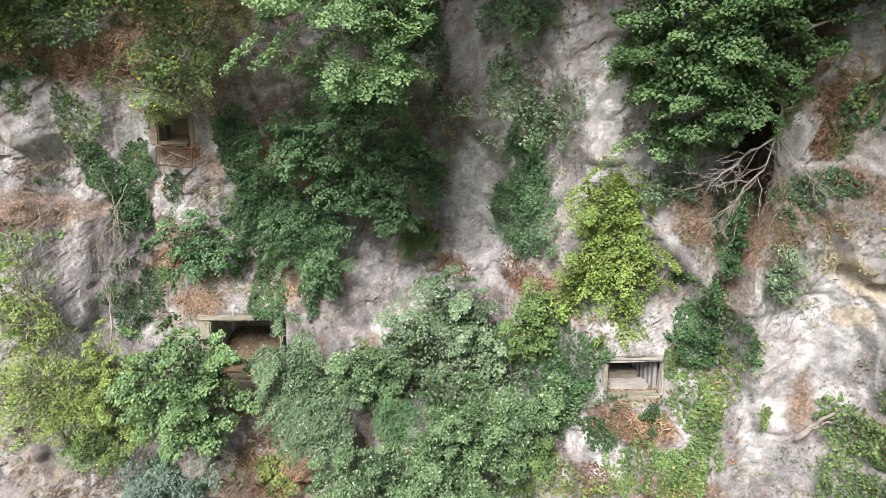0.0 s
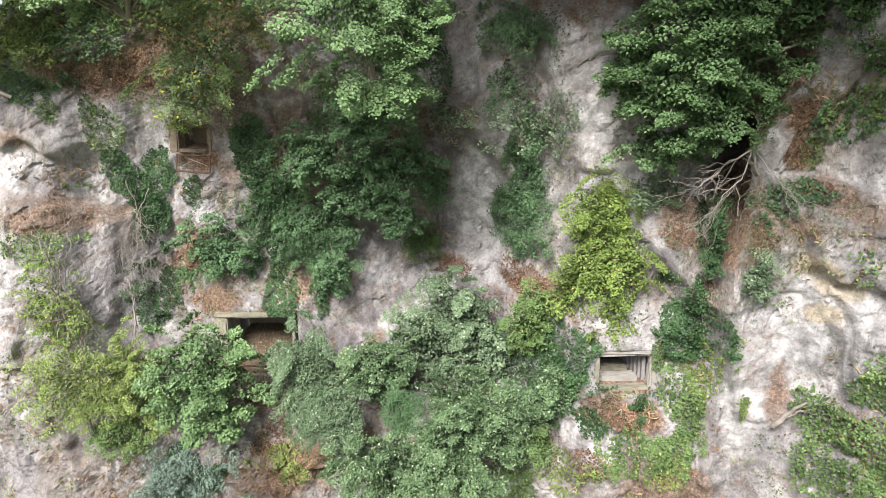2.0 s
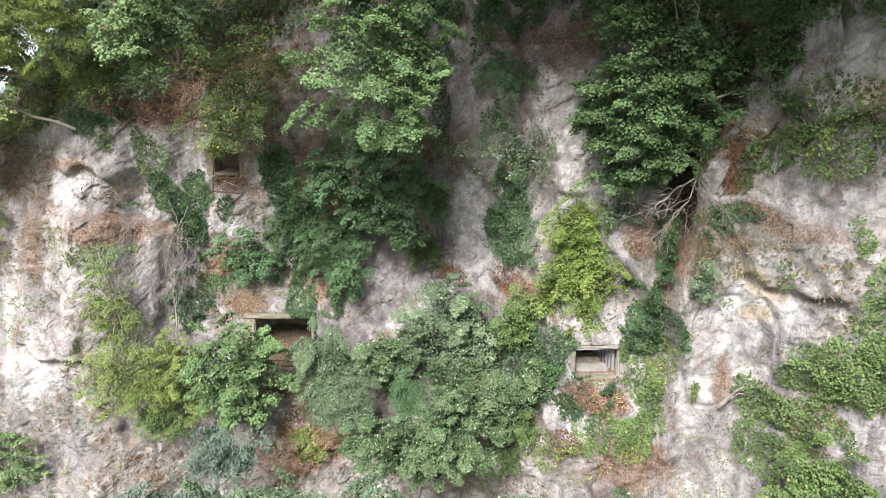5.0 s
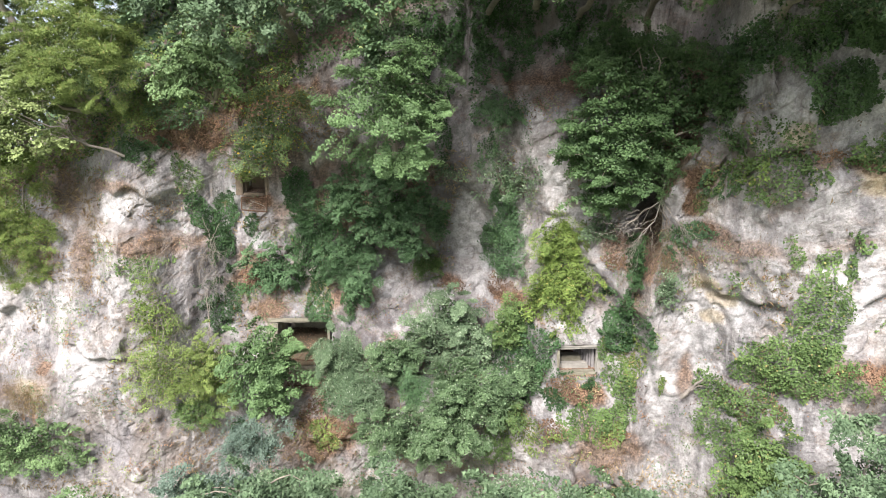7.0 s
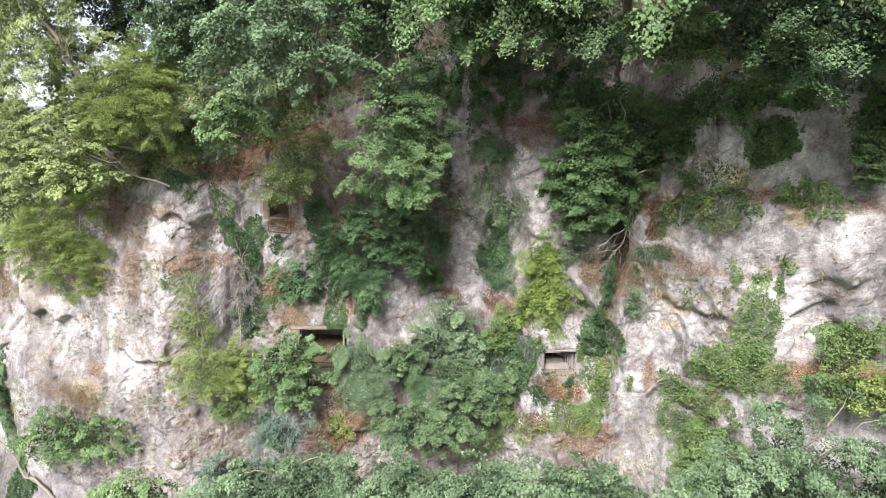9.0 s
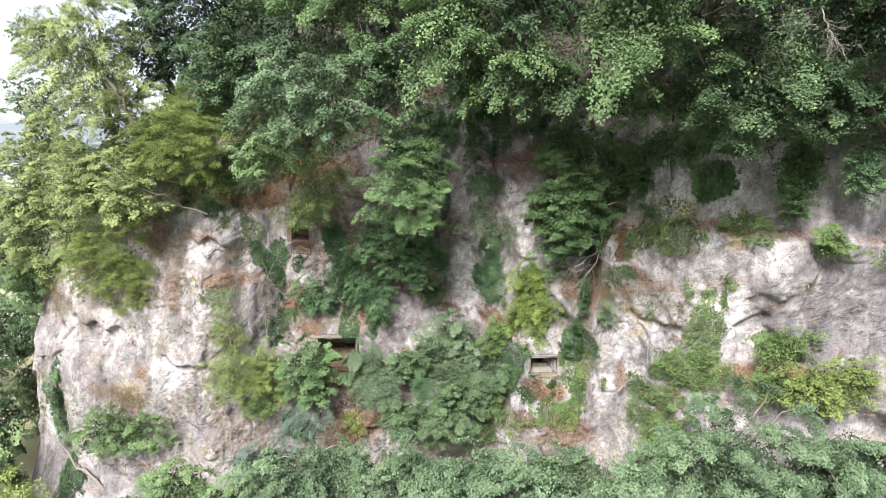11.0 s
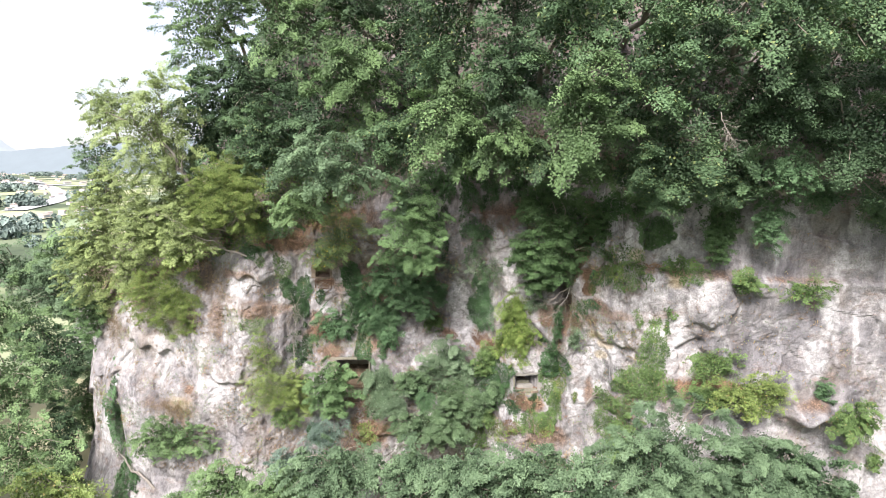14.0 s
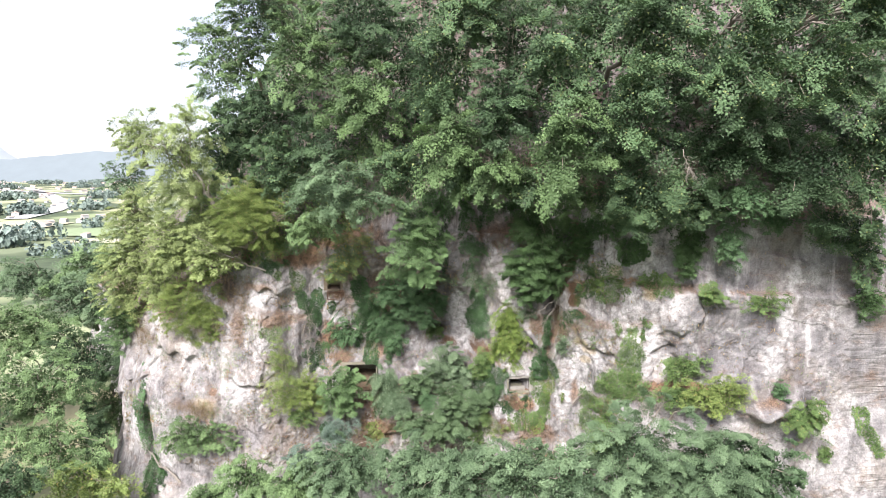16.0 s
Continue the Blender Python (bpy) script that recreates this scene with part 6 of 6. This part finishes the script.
hatch = chamber(CHAMBERS[2], "small brown concrete opening high in the cliff", 0.32, 0.2, 0.12, 0.14, BROWN_CONCRETE, BROWN_CONCRETE)


def earth_heap(x0, x1, y0, y1, z0, h, seed, label):
    """Soil and litter fallen into an opening, banked up to the back."""
    gx, gy = np.meshgrid(np.linspace(x0, x1, 40), np.linspace(y0, y1, 30))
    s = (gy - y0) / (y1 - y0)
    gz = z0 + h * s ** 0.8 + 0.12 * fbm(gx * 2, gy * 2, 0, 4, seed)
    idx = np.arange(gx.size).reshape(gx.shape)
    faces = np.stack([idx[:-1, :-1], idx[:-1, 1:], idx[1:, 1:], idx[1:, :-1]], -1).reshape(-1, 4)
    ob = new("earth_heap", mesh_from("earth_heap", np.stack([gx, gy, gz], -1).reshape(-1, 3), faces, SOIL, True))
    tagged(ob, label, "earth", kind="stuff")
    rng = np.random.default_rng(seed)
    n = int(320 * (x1 - x0))
    px, py = rng.uniform(x0, x1, n), rng.uniform(y0, y1, n)
    pz = z0 + h * ((py - y0) / (y1 - y0)) ** 0.8 + 0.12 * fbm(px * 2, py * 2, 0, 4, seed) + 0.03
    nn = np.stack([px * 0, -0.4 + px * 0, 1 + px * 0], -1) + rng.normal(size=(n, 3)) * 0.4
    lit = new("leaf_litter", leaf_mesh("leaf_litter", np.stack([px, py, pz], -1), nn, rng.uniform(0.04, 0.09, n), DEADLEAF, rng))
    tagged(lit, "brown fallen leaves inside the rock opening", "leaf litter", kind="stuff")


earth_heap(-7.4, -5.25, 22.2, 24.2, 2.3, 1.3, 5, "bank of soil inside the doorway")
earth_heap(5.0, 6.2, 18.5, 19.5, 3.72, 0.25, 6, "soil on the embrasure floor")


def tube(name, a, b, r, mat, parent, label="", seed=0, wander=0.02, sides=6):
    rng = np.random.default_rng(seed)
    pts, rad = bent(rng, a, b, r, r * 0.9, wander, 5)
    return add_part(name, limb_mesh(name, [(pts, rad)], mat, sides), parent, label)


def rusty_frame(x, y, z, w, h, lean, label, seed):
    """A rectangular iron frame with crossed bars and a torn mesh sheet."""
    ob = thing("iron_grate", (x, y, z), label, "grate")
    lo, hi = -h, 0
    tube("rail", (0, 0, hi), (w, 0.02, hi - 0.08), 0.03, RUST, ob, seed=seed)
    tube("rail", (0.03, -lean, lo), (w + 0.02, -lean, lo - 0.1), 0.035, RUST, ob, seed=seed + 1)
    tube("stile", (0, 0, hi), (0.03, -lean, lo), 0.03, RUST, ob, seed=seed + 2)
    tube("stile", (w, 0.02, hi - 0.08), (w + 0.02, -lean, lo - 0.1), 0.03, RUST, ob, seed=seed + 3)
    tube("brace", (0.1, -lean * 0.9, lo + 0.1), (w * 0.5, -0.05, hi - 0.2), 0.015, DEADWOOD, ob, "bleached stick", seed + 4, 0.1)
    tube("brace", (w * 0.35, -0.04, hi - 0.15), (w * 0.95, -lean * 0.8, lo + 0.15), 0.015, DEADWOOD, ob, "bleached stick", seed + 5, 0.1)
    for i in range(1, 12):
        tube("wire", (w * i / 12, 0.0, hi - 0.02), (w * i / 12 + 0.03, -lean, lo), 0.006, RUST, ob, seed=seed + 10 + i, sides=4)
    for i in range(1, 6):
        tube("wire", (0, -lean * i / 6, hi - h * i / 6), (w, -lean * i / 6, hi - h * i / 6 - 0.06), 0.006, RUST, ob, seed=seed + 30 + i, sides=4)
    return ob


rusty_frame(-9.05, 22.75, 10.28, 1.15, 0.55, 0.2, "rusty iron grate hanging below the small opening", 40)
rusty_frame(-7.05, 21.85, 2.75, 1.35, 1.1, 0.45, "rusty mesh frame leaning in the doorway", 80)


# ---- dead wood, bare stems ----
def dead_branch(root, tip, label, forks=9, r=0.07, seed=1, spread=0.55, name="dead_branch"):
    """A bare limb with forks that fork again."""
    rng = np.random.default_rng(seed)
    root, tip = np.array(root, float), np.array(tip, float)
    length = np.linalg.norm(tip - root)
    ob = thing(name, tuple(root), label, "branch")
    pts, rad = bent(rng, (0, 0, 0), tip - root, r, r * 0.35, 0.3, 9)
    main = add_part("main_limb", limb_mesh("main_limb", [(pts, rad)], DEADWOOD, 6), ob)
    for f in range(forks):
        k = rng.integers(2, 9)
        way = unit((tip - root) / length + rng.normal(size=3) * spread)
        end = pts[k] + way * length * rng.uniform(0.3, 0.65)
        bp, br = bent(rng, pts[k], end, rad[k] * 0.6, 0.008, 0.35, 7)
        twigs = [(bp, br)]
        for g in range(4):
            j = rng.integers(2, 7)
            tw = unit(way + rng.normal(size=3) * spread)
            twigs.append(bent(rng, bp[j], bp[j] + tw * length * rng.uniform(0.1, 0.3), br[j] * 0.7, 0.005, 0.3, 5))
        add_part("fork", limb_mesh("fork", twigs, DEADWOOD, 4), main)
    return ob


dead_branch((8.55, 16.5, 9.85), (8.05, 16.0, 11.0), "bleached dead tree leaning out of the dark cleft", 2, 0.06, 3, 0.3)
dead_branch((8.05, 16.0, 10.97), (6.8, 16.1, 10.0), "bleached dead boughs hanging from the dark cleft", 12, 0.03, 4, 0.4)
dead_branch((8.04, 16.02, 10.95), (7.2, 16.0, 9.4), "bleached dead boughs hanging from the dark cleft", 12, 0.026, 21, 0.4)
dead_branch((8.06, 16.0, 11.0), (8.2, 16.1, 12.1), "bleached dead bough rising from the dark cleft", 7, 0.026, 5, 0.45)
dead_branch((8.08, 16.0, 11.0), (8.6, 15.4, 10.1), "bleached dead twigs hanging over the buttress edge", 8, 0.022, 6, 0.45)
dead_branch((9.2, 15.6, 3.5), (9.75, 15.1, 4.4), "grey root stump beside the white gully", 2, 0.1, 14, 0.3, name="root_stump")
dead_branch((-10.77, 22.40, 9.41), (-10.59, 22.19, 6.81), "tangle of dead twigs hanging in the ivy", 18, 0.016, 6, 0.45)
dead_branch((-10.17, 22.85, 9.07), (-10.79, 21.98, 7.43), "tangle of dead twigs hanging in the ivy", 18, 0.015, 7, 0.5)
dead_branch((12.6, 5.6, 21.1), (12.9, 4.9, 19.8), "bleached dead twigs hanging in the canopy", 16, 0.024, 8, 0.75)
dead_branch((12.5, 5.7, 20.6), (11.1, 5.2, 20.2), "thin grey dead twigs hanging in the canopy", 12, 0.016, 31, 0.7)
dead_branch((-10.17, 20.67, 3.54), (-10.47, 21.19, 6.21), "bare upright stem of a dead sapling", 2, 0.05, 9, 0.4, name="dead_sapling")
dead_branch((-11.75, 19.39, 3.90), (-12.26, 19.57, 7.61), "thin bare stem of a sapling", 4, 0.05, 10, 0.5, name="sapling_stem")
dead_branch((-11.24, 20.35, 4.52), (-12.33, 19.33, 6.65), "thin leaning stem of a sapling", 4, 0.05, 11, 0.4, name="sapling_stem")
dead_branch((-16.77, 20.50, 16.82), (-18.18, 19.50, 19.98), "pale leaning trunk among the leaves", 5, 0.2, 12, 0.6, name="leaning_tree")
dead_branch((-20.60, 20.81, -4.62), (-23.43, 22.07, -2.58), "pale tree root clinging to the rock crack", 4, 0.12, 13, 0.4, name="exposed_root")
dead_branch((-13.45, 21.00, 12.26), (-16.23, 18.50, 14.04), "bare pale branch at the cliff top", 5, 0.07, 15, 0.4)
dead_branch((-40.08, 41.00, 5.94), (-42.10, 40.00, 7.04), "bare branch in the slope wood", 3, 0.05, 16, 0.4)


# ---- dry grass, roots and fallen leaves on the ledges ----
def hanging(x, z, rx, rz, count, mat, label, length=0.26, name="dry_grass", category="grass"):
    """Thin dry blades and rootlets that hang from the rock."""
    SEED[0] += 1
    rng = np.random.default_rng(SEED[0])
    px, pz = x + rng.normal(size=count) * rx * 0.6, z + rng.normal(size=count) * (rz * 0.7 + 0.12)
    y, _ = surf(px, pz)
    p = np.stack([px, y - 0.03, pz], -1)
    way = np.stack([rng.normal(size=count) * 0.9, -0.3 - rng.random(count) * 0.6, -0.1 + rng.normal(size=count) * 0.8], -1)
    l = length * rng.uniform(0.4, 1.3, count)
    mid = p + way * l[:, None] * 0.5 + np.array([0, 0, 0.06])
    tip = p + way * l[:, None] + np.array([0, 0, -0.25]) * l[:, None]
    w = unit(np.cross(way, rng.normal(size=(count, 3)))) * 0.0045
    verts = np.stack([p - w, p + w, mid + w * 0.8, mid - w * 0.8, tip], 1).reshape(-1, 3)
    k = np.arange(count)[:, None] * 5
    faces = np.concatenate([k + [0, 1, 2], k + [0, 2, 3], k + [3, 2, 4]], 1).reshape(-1, 3)
    return tagged(new(name, mesh_from(name, verts, faces, mat)), label, category, kind="stuff")


hanging(-12.05, 10.45, 1.61, 0.25, 367, STRAW, "dry grass and rootlets hanging on the rock")
hanging(-12.65, 8.28, 1.05, 0.38, 380, STRAW, "dry grass and rootlets hanging on the rock")
hanging(8.25, 8.9, 0.25, 0.8, 900, STRAW, "dry grass and rootlets hanging on the rock")
hanging(8.0, 9.6, 0.2, 0.8, 700, STRAW, "dry grass and rootlets hanging on the rock")
hanging(9.29, 11.79, 0.52, 0.45, 398, STRAW, "dry grass and rootlets hanging on the rock")
hanging(9.33, 11.04, 0.51, 0.39, 354, STRAW, "dry grass and rootlets hanging on the rock")
hanging(-11.22, 13.31, 1.59, 0.44, 585, STRAW, "dry grass and rootlets hanging on the rock")
hanging(-8.13, 5.24, 1.37, 0.39, 398, STRAW, "dry grass and rootlets hanging on the rock")
hanging(-6.74, 5.83, 1.17, 0.31, 301, STRAW, "dry grass and rootlets hanging on the rock")
hanging(-10.94, 7.73, 0.56, 0.93, 420, STRAW, "dry grass and rootlets hanging on the rock")
hanging(7.31, 8.01, 0.62, 0.46, 354, STRAW, "dry grass and rootlets hanging on the rock")
hanging(6.61, 1.14, 0.96, 0.40, 420, STRAW, "dry grass and rootlets hanging on the rock")
hanging(-1.51, 6.60, 0.81, 0.60, 354, STRAW, "dry grass and rootlets hanging on the rock")
hanging(-3.09, 5.50, 0.32, 1.00, 266, STRAW, "dry grass and rootlets hanging on the rock")
hanging(-16.50, 10.09, 0.73, 1.76, 420, STRAW, "dry grass and rootlets hanging on the rock")
hanging(-15.78, 7.87, 0.87, 1.16, 354, STRAW, "dry grass and rootlets hanging on the rock")
hanging(-13.44, 11.16, 1.40, 0.39, 244, STRAW, "dry grass and rootlets hanging on the rock")
hanging(-19.55, 3.01, 1.19, 0.53, 248, STRAW, "dry grass and rootlets hanging on the rock")
hanging(-21.60, 1.36, 1.20, 0.42, 213, STRAW, "dry grass and rootlets hanging on the rock")
hanging(-15.29, 8.75, 0.72, 1.73, 420, STRAW, "dry grass and rootlets hanging on the rock")
hanging(-17.48, 6.67, 1.75, 0.58, 354, STRAW, "dry grass and rootlets hanging on the rock")
hanging(-21.32, 5.03, 1.22, 0.61, 266, STRAW, "dry grass and rootlets hanging on the rock")
hanging(-18.17, 1.42, 1.47, 0.41, 244, STRAW, "dry grass and rootlets hanging on the rock")
hanging(-12.92, 5.69, 1.15, 0.86, 354, STRAW, "dry grass and rootlets hanging on the rock")
hanging(-10.57, 13.26, 1.18, 0.88, 354, STRAW, "dry grass and rootlets hanging on the rock")
hanging(9.2, 9.2, 0.9, 0.5, 500, STRAW, "dry grass and rootlets hanging on the rock")
hanging(14.13, 12.87, 2.51, 0.22, 182, STRAW, "dry grass and rootlets hanging on the rock")
hanging(11.23, 12.63, 1.52, 0.30, 160, STRAW, "dry grass and rootlets hanging on the rock")
hanging(23.20, 3.66, 1.40, 0.35, 178, STRAW, "dry grass and rootlets hanging on the rock")
hanging(11.31, 9.24, 0.90, 0.90, 442, STRAW, "dry grass and rootlets hanging on the rock")
hanging(15.70, 6.13, 2.15, 0.43, 248, STRAW, "dry grass and rootlets hanging on the rock")
hanging(7.18, 9.26, 0.91, 0.45, 500, BARK, "dark rootlets and dead stalks on the rock", name="rootlets", category="roots")
hanging(8.15, 9.9, 0.3, 0.8, 700, BARK, "dark rootlets and dead stalks on the rock", name="rootlets", category="roots")
hanging(2.15, 4.19, 0.38, 0.94, 500, BARK, "dark rootlets and dead stalks on the rock", name="rootlets", category="roots")
hanging(-6.46, 3.66, 0.77, 0.77, 500, BARK, "dark rootlets and dead stalks on the rock", name="rootlets", category="roots")
creeper(5.25, 2.93, 1.12, 0.56, DEADLEAF, "brown fallen leaves lying on the ledge", name="leaf_litter", category="leaf litter", leaf=0.08, density=0.55, lift=0.05)
creeper(3.02, 6.27, 0.73, 0.64, DEADLEAF, "brown fallen leaves lying on the ledge", name="leaf_litter", category="leaf litter", leaf=0.08, density=0.55, lift=0.05)
creeper(0.59, 6.04, 0.56, 0.28, DEADLEAF, "brown fallen leaves lying on the ledge", name="leaf_litter", category="leaf litter", leaf=0.08, density=0.55, lift=0.05)
creeper(-5.58, 0.74, 0.85, 1.13, DEADLEAF, "brown fallen leaves lying on the ledge", name="leaf_litter", category="leaf litter", leaf=0.08, density=0.55, lift=0.05)
creeper(-8.52, 6.38, 0.98, 0.59, DEADLEAF, "brown fallen leaves lying on the ledge", name="leaf_litter", category="leaf litter", leaf=0.08, density=0.55, lift=0.05)
creeper(15.14, 6.24, 1.49, 0.47, DEADLEAF, "brown fallen leaves lying on the ledge", name="leaf_litter", category="leaf litter", leaf=0.08, density=0.55, lift=0.05)
creeper(11.49, 12.85, 1.03, 0.21, DEADLEAF, "brown fallen leaves lying on the ledge", name="leaf_litter", category="leaf litter", leaf=0.08, density=0.55, lift=0.05)
creeper(-10.92, 13.67, 1.60, 0.36, DEADLEAF, "brown fallen leaves lying on the ledge", name="leaf_litter", category="leaf litter", leaf=0.08, density=0.55, lift=0.05)
creeper(4.74, 1.18, 0.65, 0.49, DEADLEAF, "brown fallen leaves lying on the ledge", name="leaf_litter", category="leaf litter", leaf=0.08, density=0.55, lift=0.05)
creeper(6.91, 1.31, 0.64, 0.40, DEADLEAF, "brown fallen leaves lying on the ledge", name="leaf_litter", category="leaf litter", leaf=0.08, density=0.55, lift=0.05)
creeper(-11.79, 13.03, 1.73, 0.52, DEADLEAF, "brown fallen leaves lying on the ledge", name="leaf_litter", category="leaf litter", leaf=0.08, density=0.55, lift=0.05)
creeper(15.38, 5.91, 2.16, 0.50, DEADLEAF, "brown fallen leaves lying on the ledge", name="leaf_litter", category="leaf litter", leaf=0.08, density=0.55, lift=0.05)
creeper(11.10, 3.91, 0.61, 0.49, DEADLEAF, "brown fallen leaves lying on the ledge", name="leaf_litter", category="leaf litter", leaf=0.08, density=0.55, lift=0.05)
creeper(-0.06, 12.25, 0.35, 0.35, DEADLEAF, "brown fallen leaves lying on the ledge", name="leaf_litter", category="leaf litter", leaf=0.08, density=0.55, lift=0.05)


# ---- the far valley: fields, road, houses, woods ----
def far_strip(name, pts, width, mat, label, category):
    """A flat ribbon along a line on the valley floor."""
    pts = np.asarray(pts, float)
    t = unit(np.gradient(pts, axis=0))
    side = np.stack([-t[:, 1], t[:, 0]], -1) * width / 2
    both = np.concatenate([pts - side, pts + side])
    z = np.full(len(both), -58.6)
    n = len(pts)
    faces = [(i, i + 1, n + i + 1, n + i) for i in range(n - 1)]
    return tagged(new(name, mesh_from(name, np.column_stack([both, z]), faces, mat)), label, category, kind="structure")


def afar(distance, across):
    """A place on the valley floor: metres ahead and the slope to the side."""
    return (distance * across, distance - 31)


far_strip("road_1", [afar(d, u) for d, u in ((3800, -0.66), (2900, -0.60), (2300, -0.565), (1900, -0.545), (1650, -0.535), (1400, -0.53), (1250, -0.545), (1050, -0.60))], 34, ASPHALT, "pale motorway curving across the valley", "road")
far_strip("road_2", [afar(d, u) for d, u in ((2400, -0.62), (2150, -0.56), (2000, -0.50), (1950, -0.42))], 40, ASPHALT, "pale service road and yards beside the motorway", "road")
far_strip("field_1", [afar(d, u) for d, u in ((860, -0.535), (850, -0.44))], 130, TURF, "mown green sports field", "field")
far_strip("field_2", [afar(d, u) for d, u in ((900, -0.65), (900, -0.56))], 160, STUBBLE, "pale stubble field", "field")
far_strip("field_3", [afar(d, u) for d, u in ((740, -0.52), (730, -0.44))], 40, STUBBLE, "yellow stubble field", "field")


def house(w, l, h):
    ob = thing("far_building", (0, 0, 0), "small pale building with a low roof in the valley", "building", "valley buildings")
    bm = bmesh.new()
    bmesh.ops.create_cube(bm, size=1.0)
    for v in bm.verts:
        v.co = Vector((v.co.x * w, v.co.y * l, (v.co.z + 0.5) * h))
    part("wall", bm, WALLWHITE, ob)
    bm = bmesh.new()
    a = [bm.verts.new((sx * w * 0.55, sy * l * 0.53, h + 0.02)) for sx, sy in ((-1, -1), (1, -1), (1, 1), (-1, 1))]
    b = [bm.verts.new((0, sy * l * 0.53, h + w * 0.22)) for sy in (-1, 1)]
    for f in ((a[0], a[1], b[0]), (a[2], a[3], b[1]), (a[1], a[2], b[1], b[0]), (a[3], a[0], b[0], b[1]), (a[3], a[2], a[1], a[0])):
        bm.faces.new(f)
    part("roof", bm, ROOFTILE, ob)
    return ob


rng = np.random.default_rng(77)
models = [house(7, 10, 5), house(9, 14, 5), house(11, 20, 5), house(6, 8, 4)]
for i in range(150):
    d = 900 + 2700 * rng.random() ** 0.8
    x, y = afar(d, rng.uniform(-0.66, -0.44))
    copy_thing(models[rng.integers(0, 4)], pose(x, y, float(ground_z(np.array([x]), np.array([y]))[0]) - 0.3, 0, 0, rng.uniform(0, 180)))
for m, (d, u) in zip(models, ((780, -0.5), (1000, -0.505), (1500, -0.485), (1200, -0.52))):
    m.location = (*afar(d, u), -60.2)


def far_wood(name, spots, size, seed, mat, label):
    """Distant tree clumps: lumpy crowns of coarse leaves, joined."""
    rng = np.random.default_rng(seed)
    P, N, S = [], [], []
    for d, u, count in spots:
        for _ in range(count):
            x, y = afar(d * rng.uniform(0.97, 1.03), u + rng.normal() * 0.012)
            z = float(ground_z(np.array([x]), np.array([y]))[0])
            v = unit(rng.normal(size=(32, 3)))
            r = size * rng.uniform(0.7, 1.3)
            P.append(np.array([x, y, z + r * 0.9]) + v * r * np.array([1, 1, 1.1]) * rng.uniform(0.75, 1.1, (32, 1)))
            N.append(v + rng.normal(size=v.shape) * 0.4)
            S.append(np.full(32, r * 0.75))
    ob = new(name, leaf_mesh(name, np.concatenate(P), np.concatenate(N), np.concatenate(S), mat, rng, 0.9))
    return tagged(ob, label, "trees", kind="stuff")


far_wood("far_trees", [(700, -0.62, 14), (760, -0.58, 8), (1150, -0.64, 30), (1180, -0.585, 26), (1300, -0.49, 18), (1700, -0.60, 25), (1800, -0.47, 25), (2500, -0.62, 40), (2700, -0.5, 40), (3200, -0.55, 60), (3400, -0.47, 50), (3300, -0.64, 50)], 8, 5, HAZED_WOOD, "tree groups on the valley floor, paled for haze")
far_wood("far_trees", [(620, -0.55, 8), (640, -0.5, 6), (900, -0.49, 6)], 6, 6, HAZED_WOOD, "trees beside the fields, blued for haze")

hanging(-19.03, 1.35, 1.3, 0.5, 1500, STRAW, "straw-coloured grass on the buttress ledge", 0.4)
hanging(-25.03, 6.21, 1.0, 1.0, 1500, STRAW, "dry grass fringe on the rock edge", 0.4)
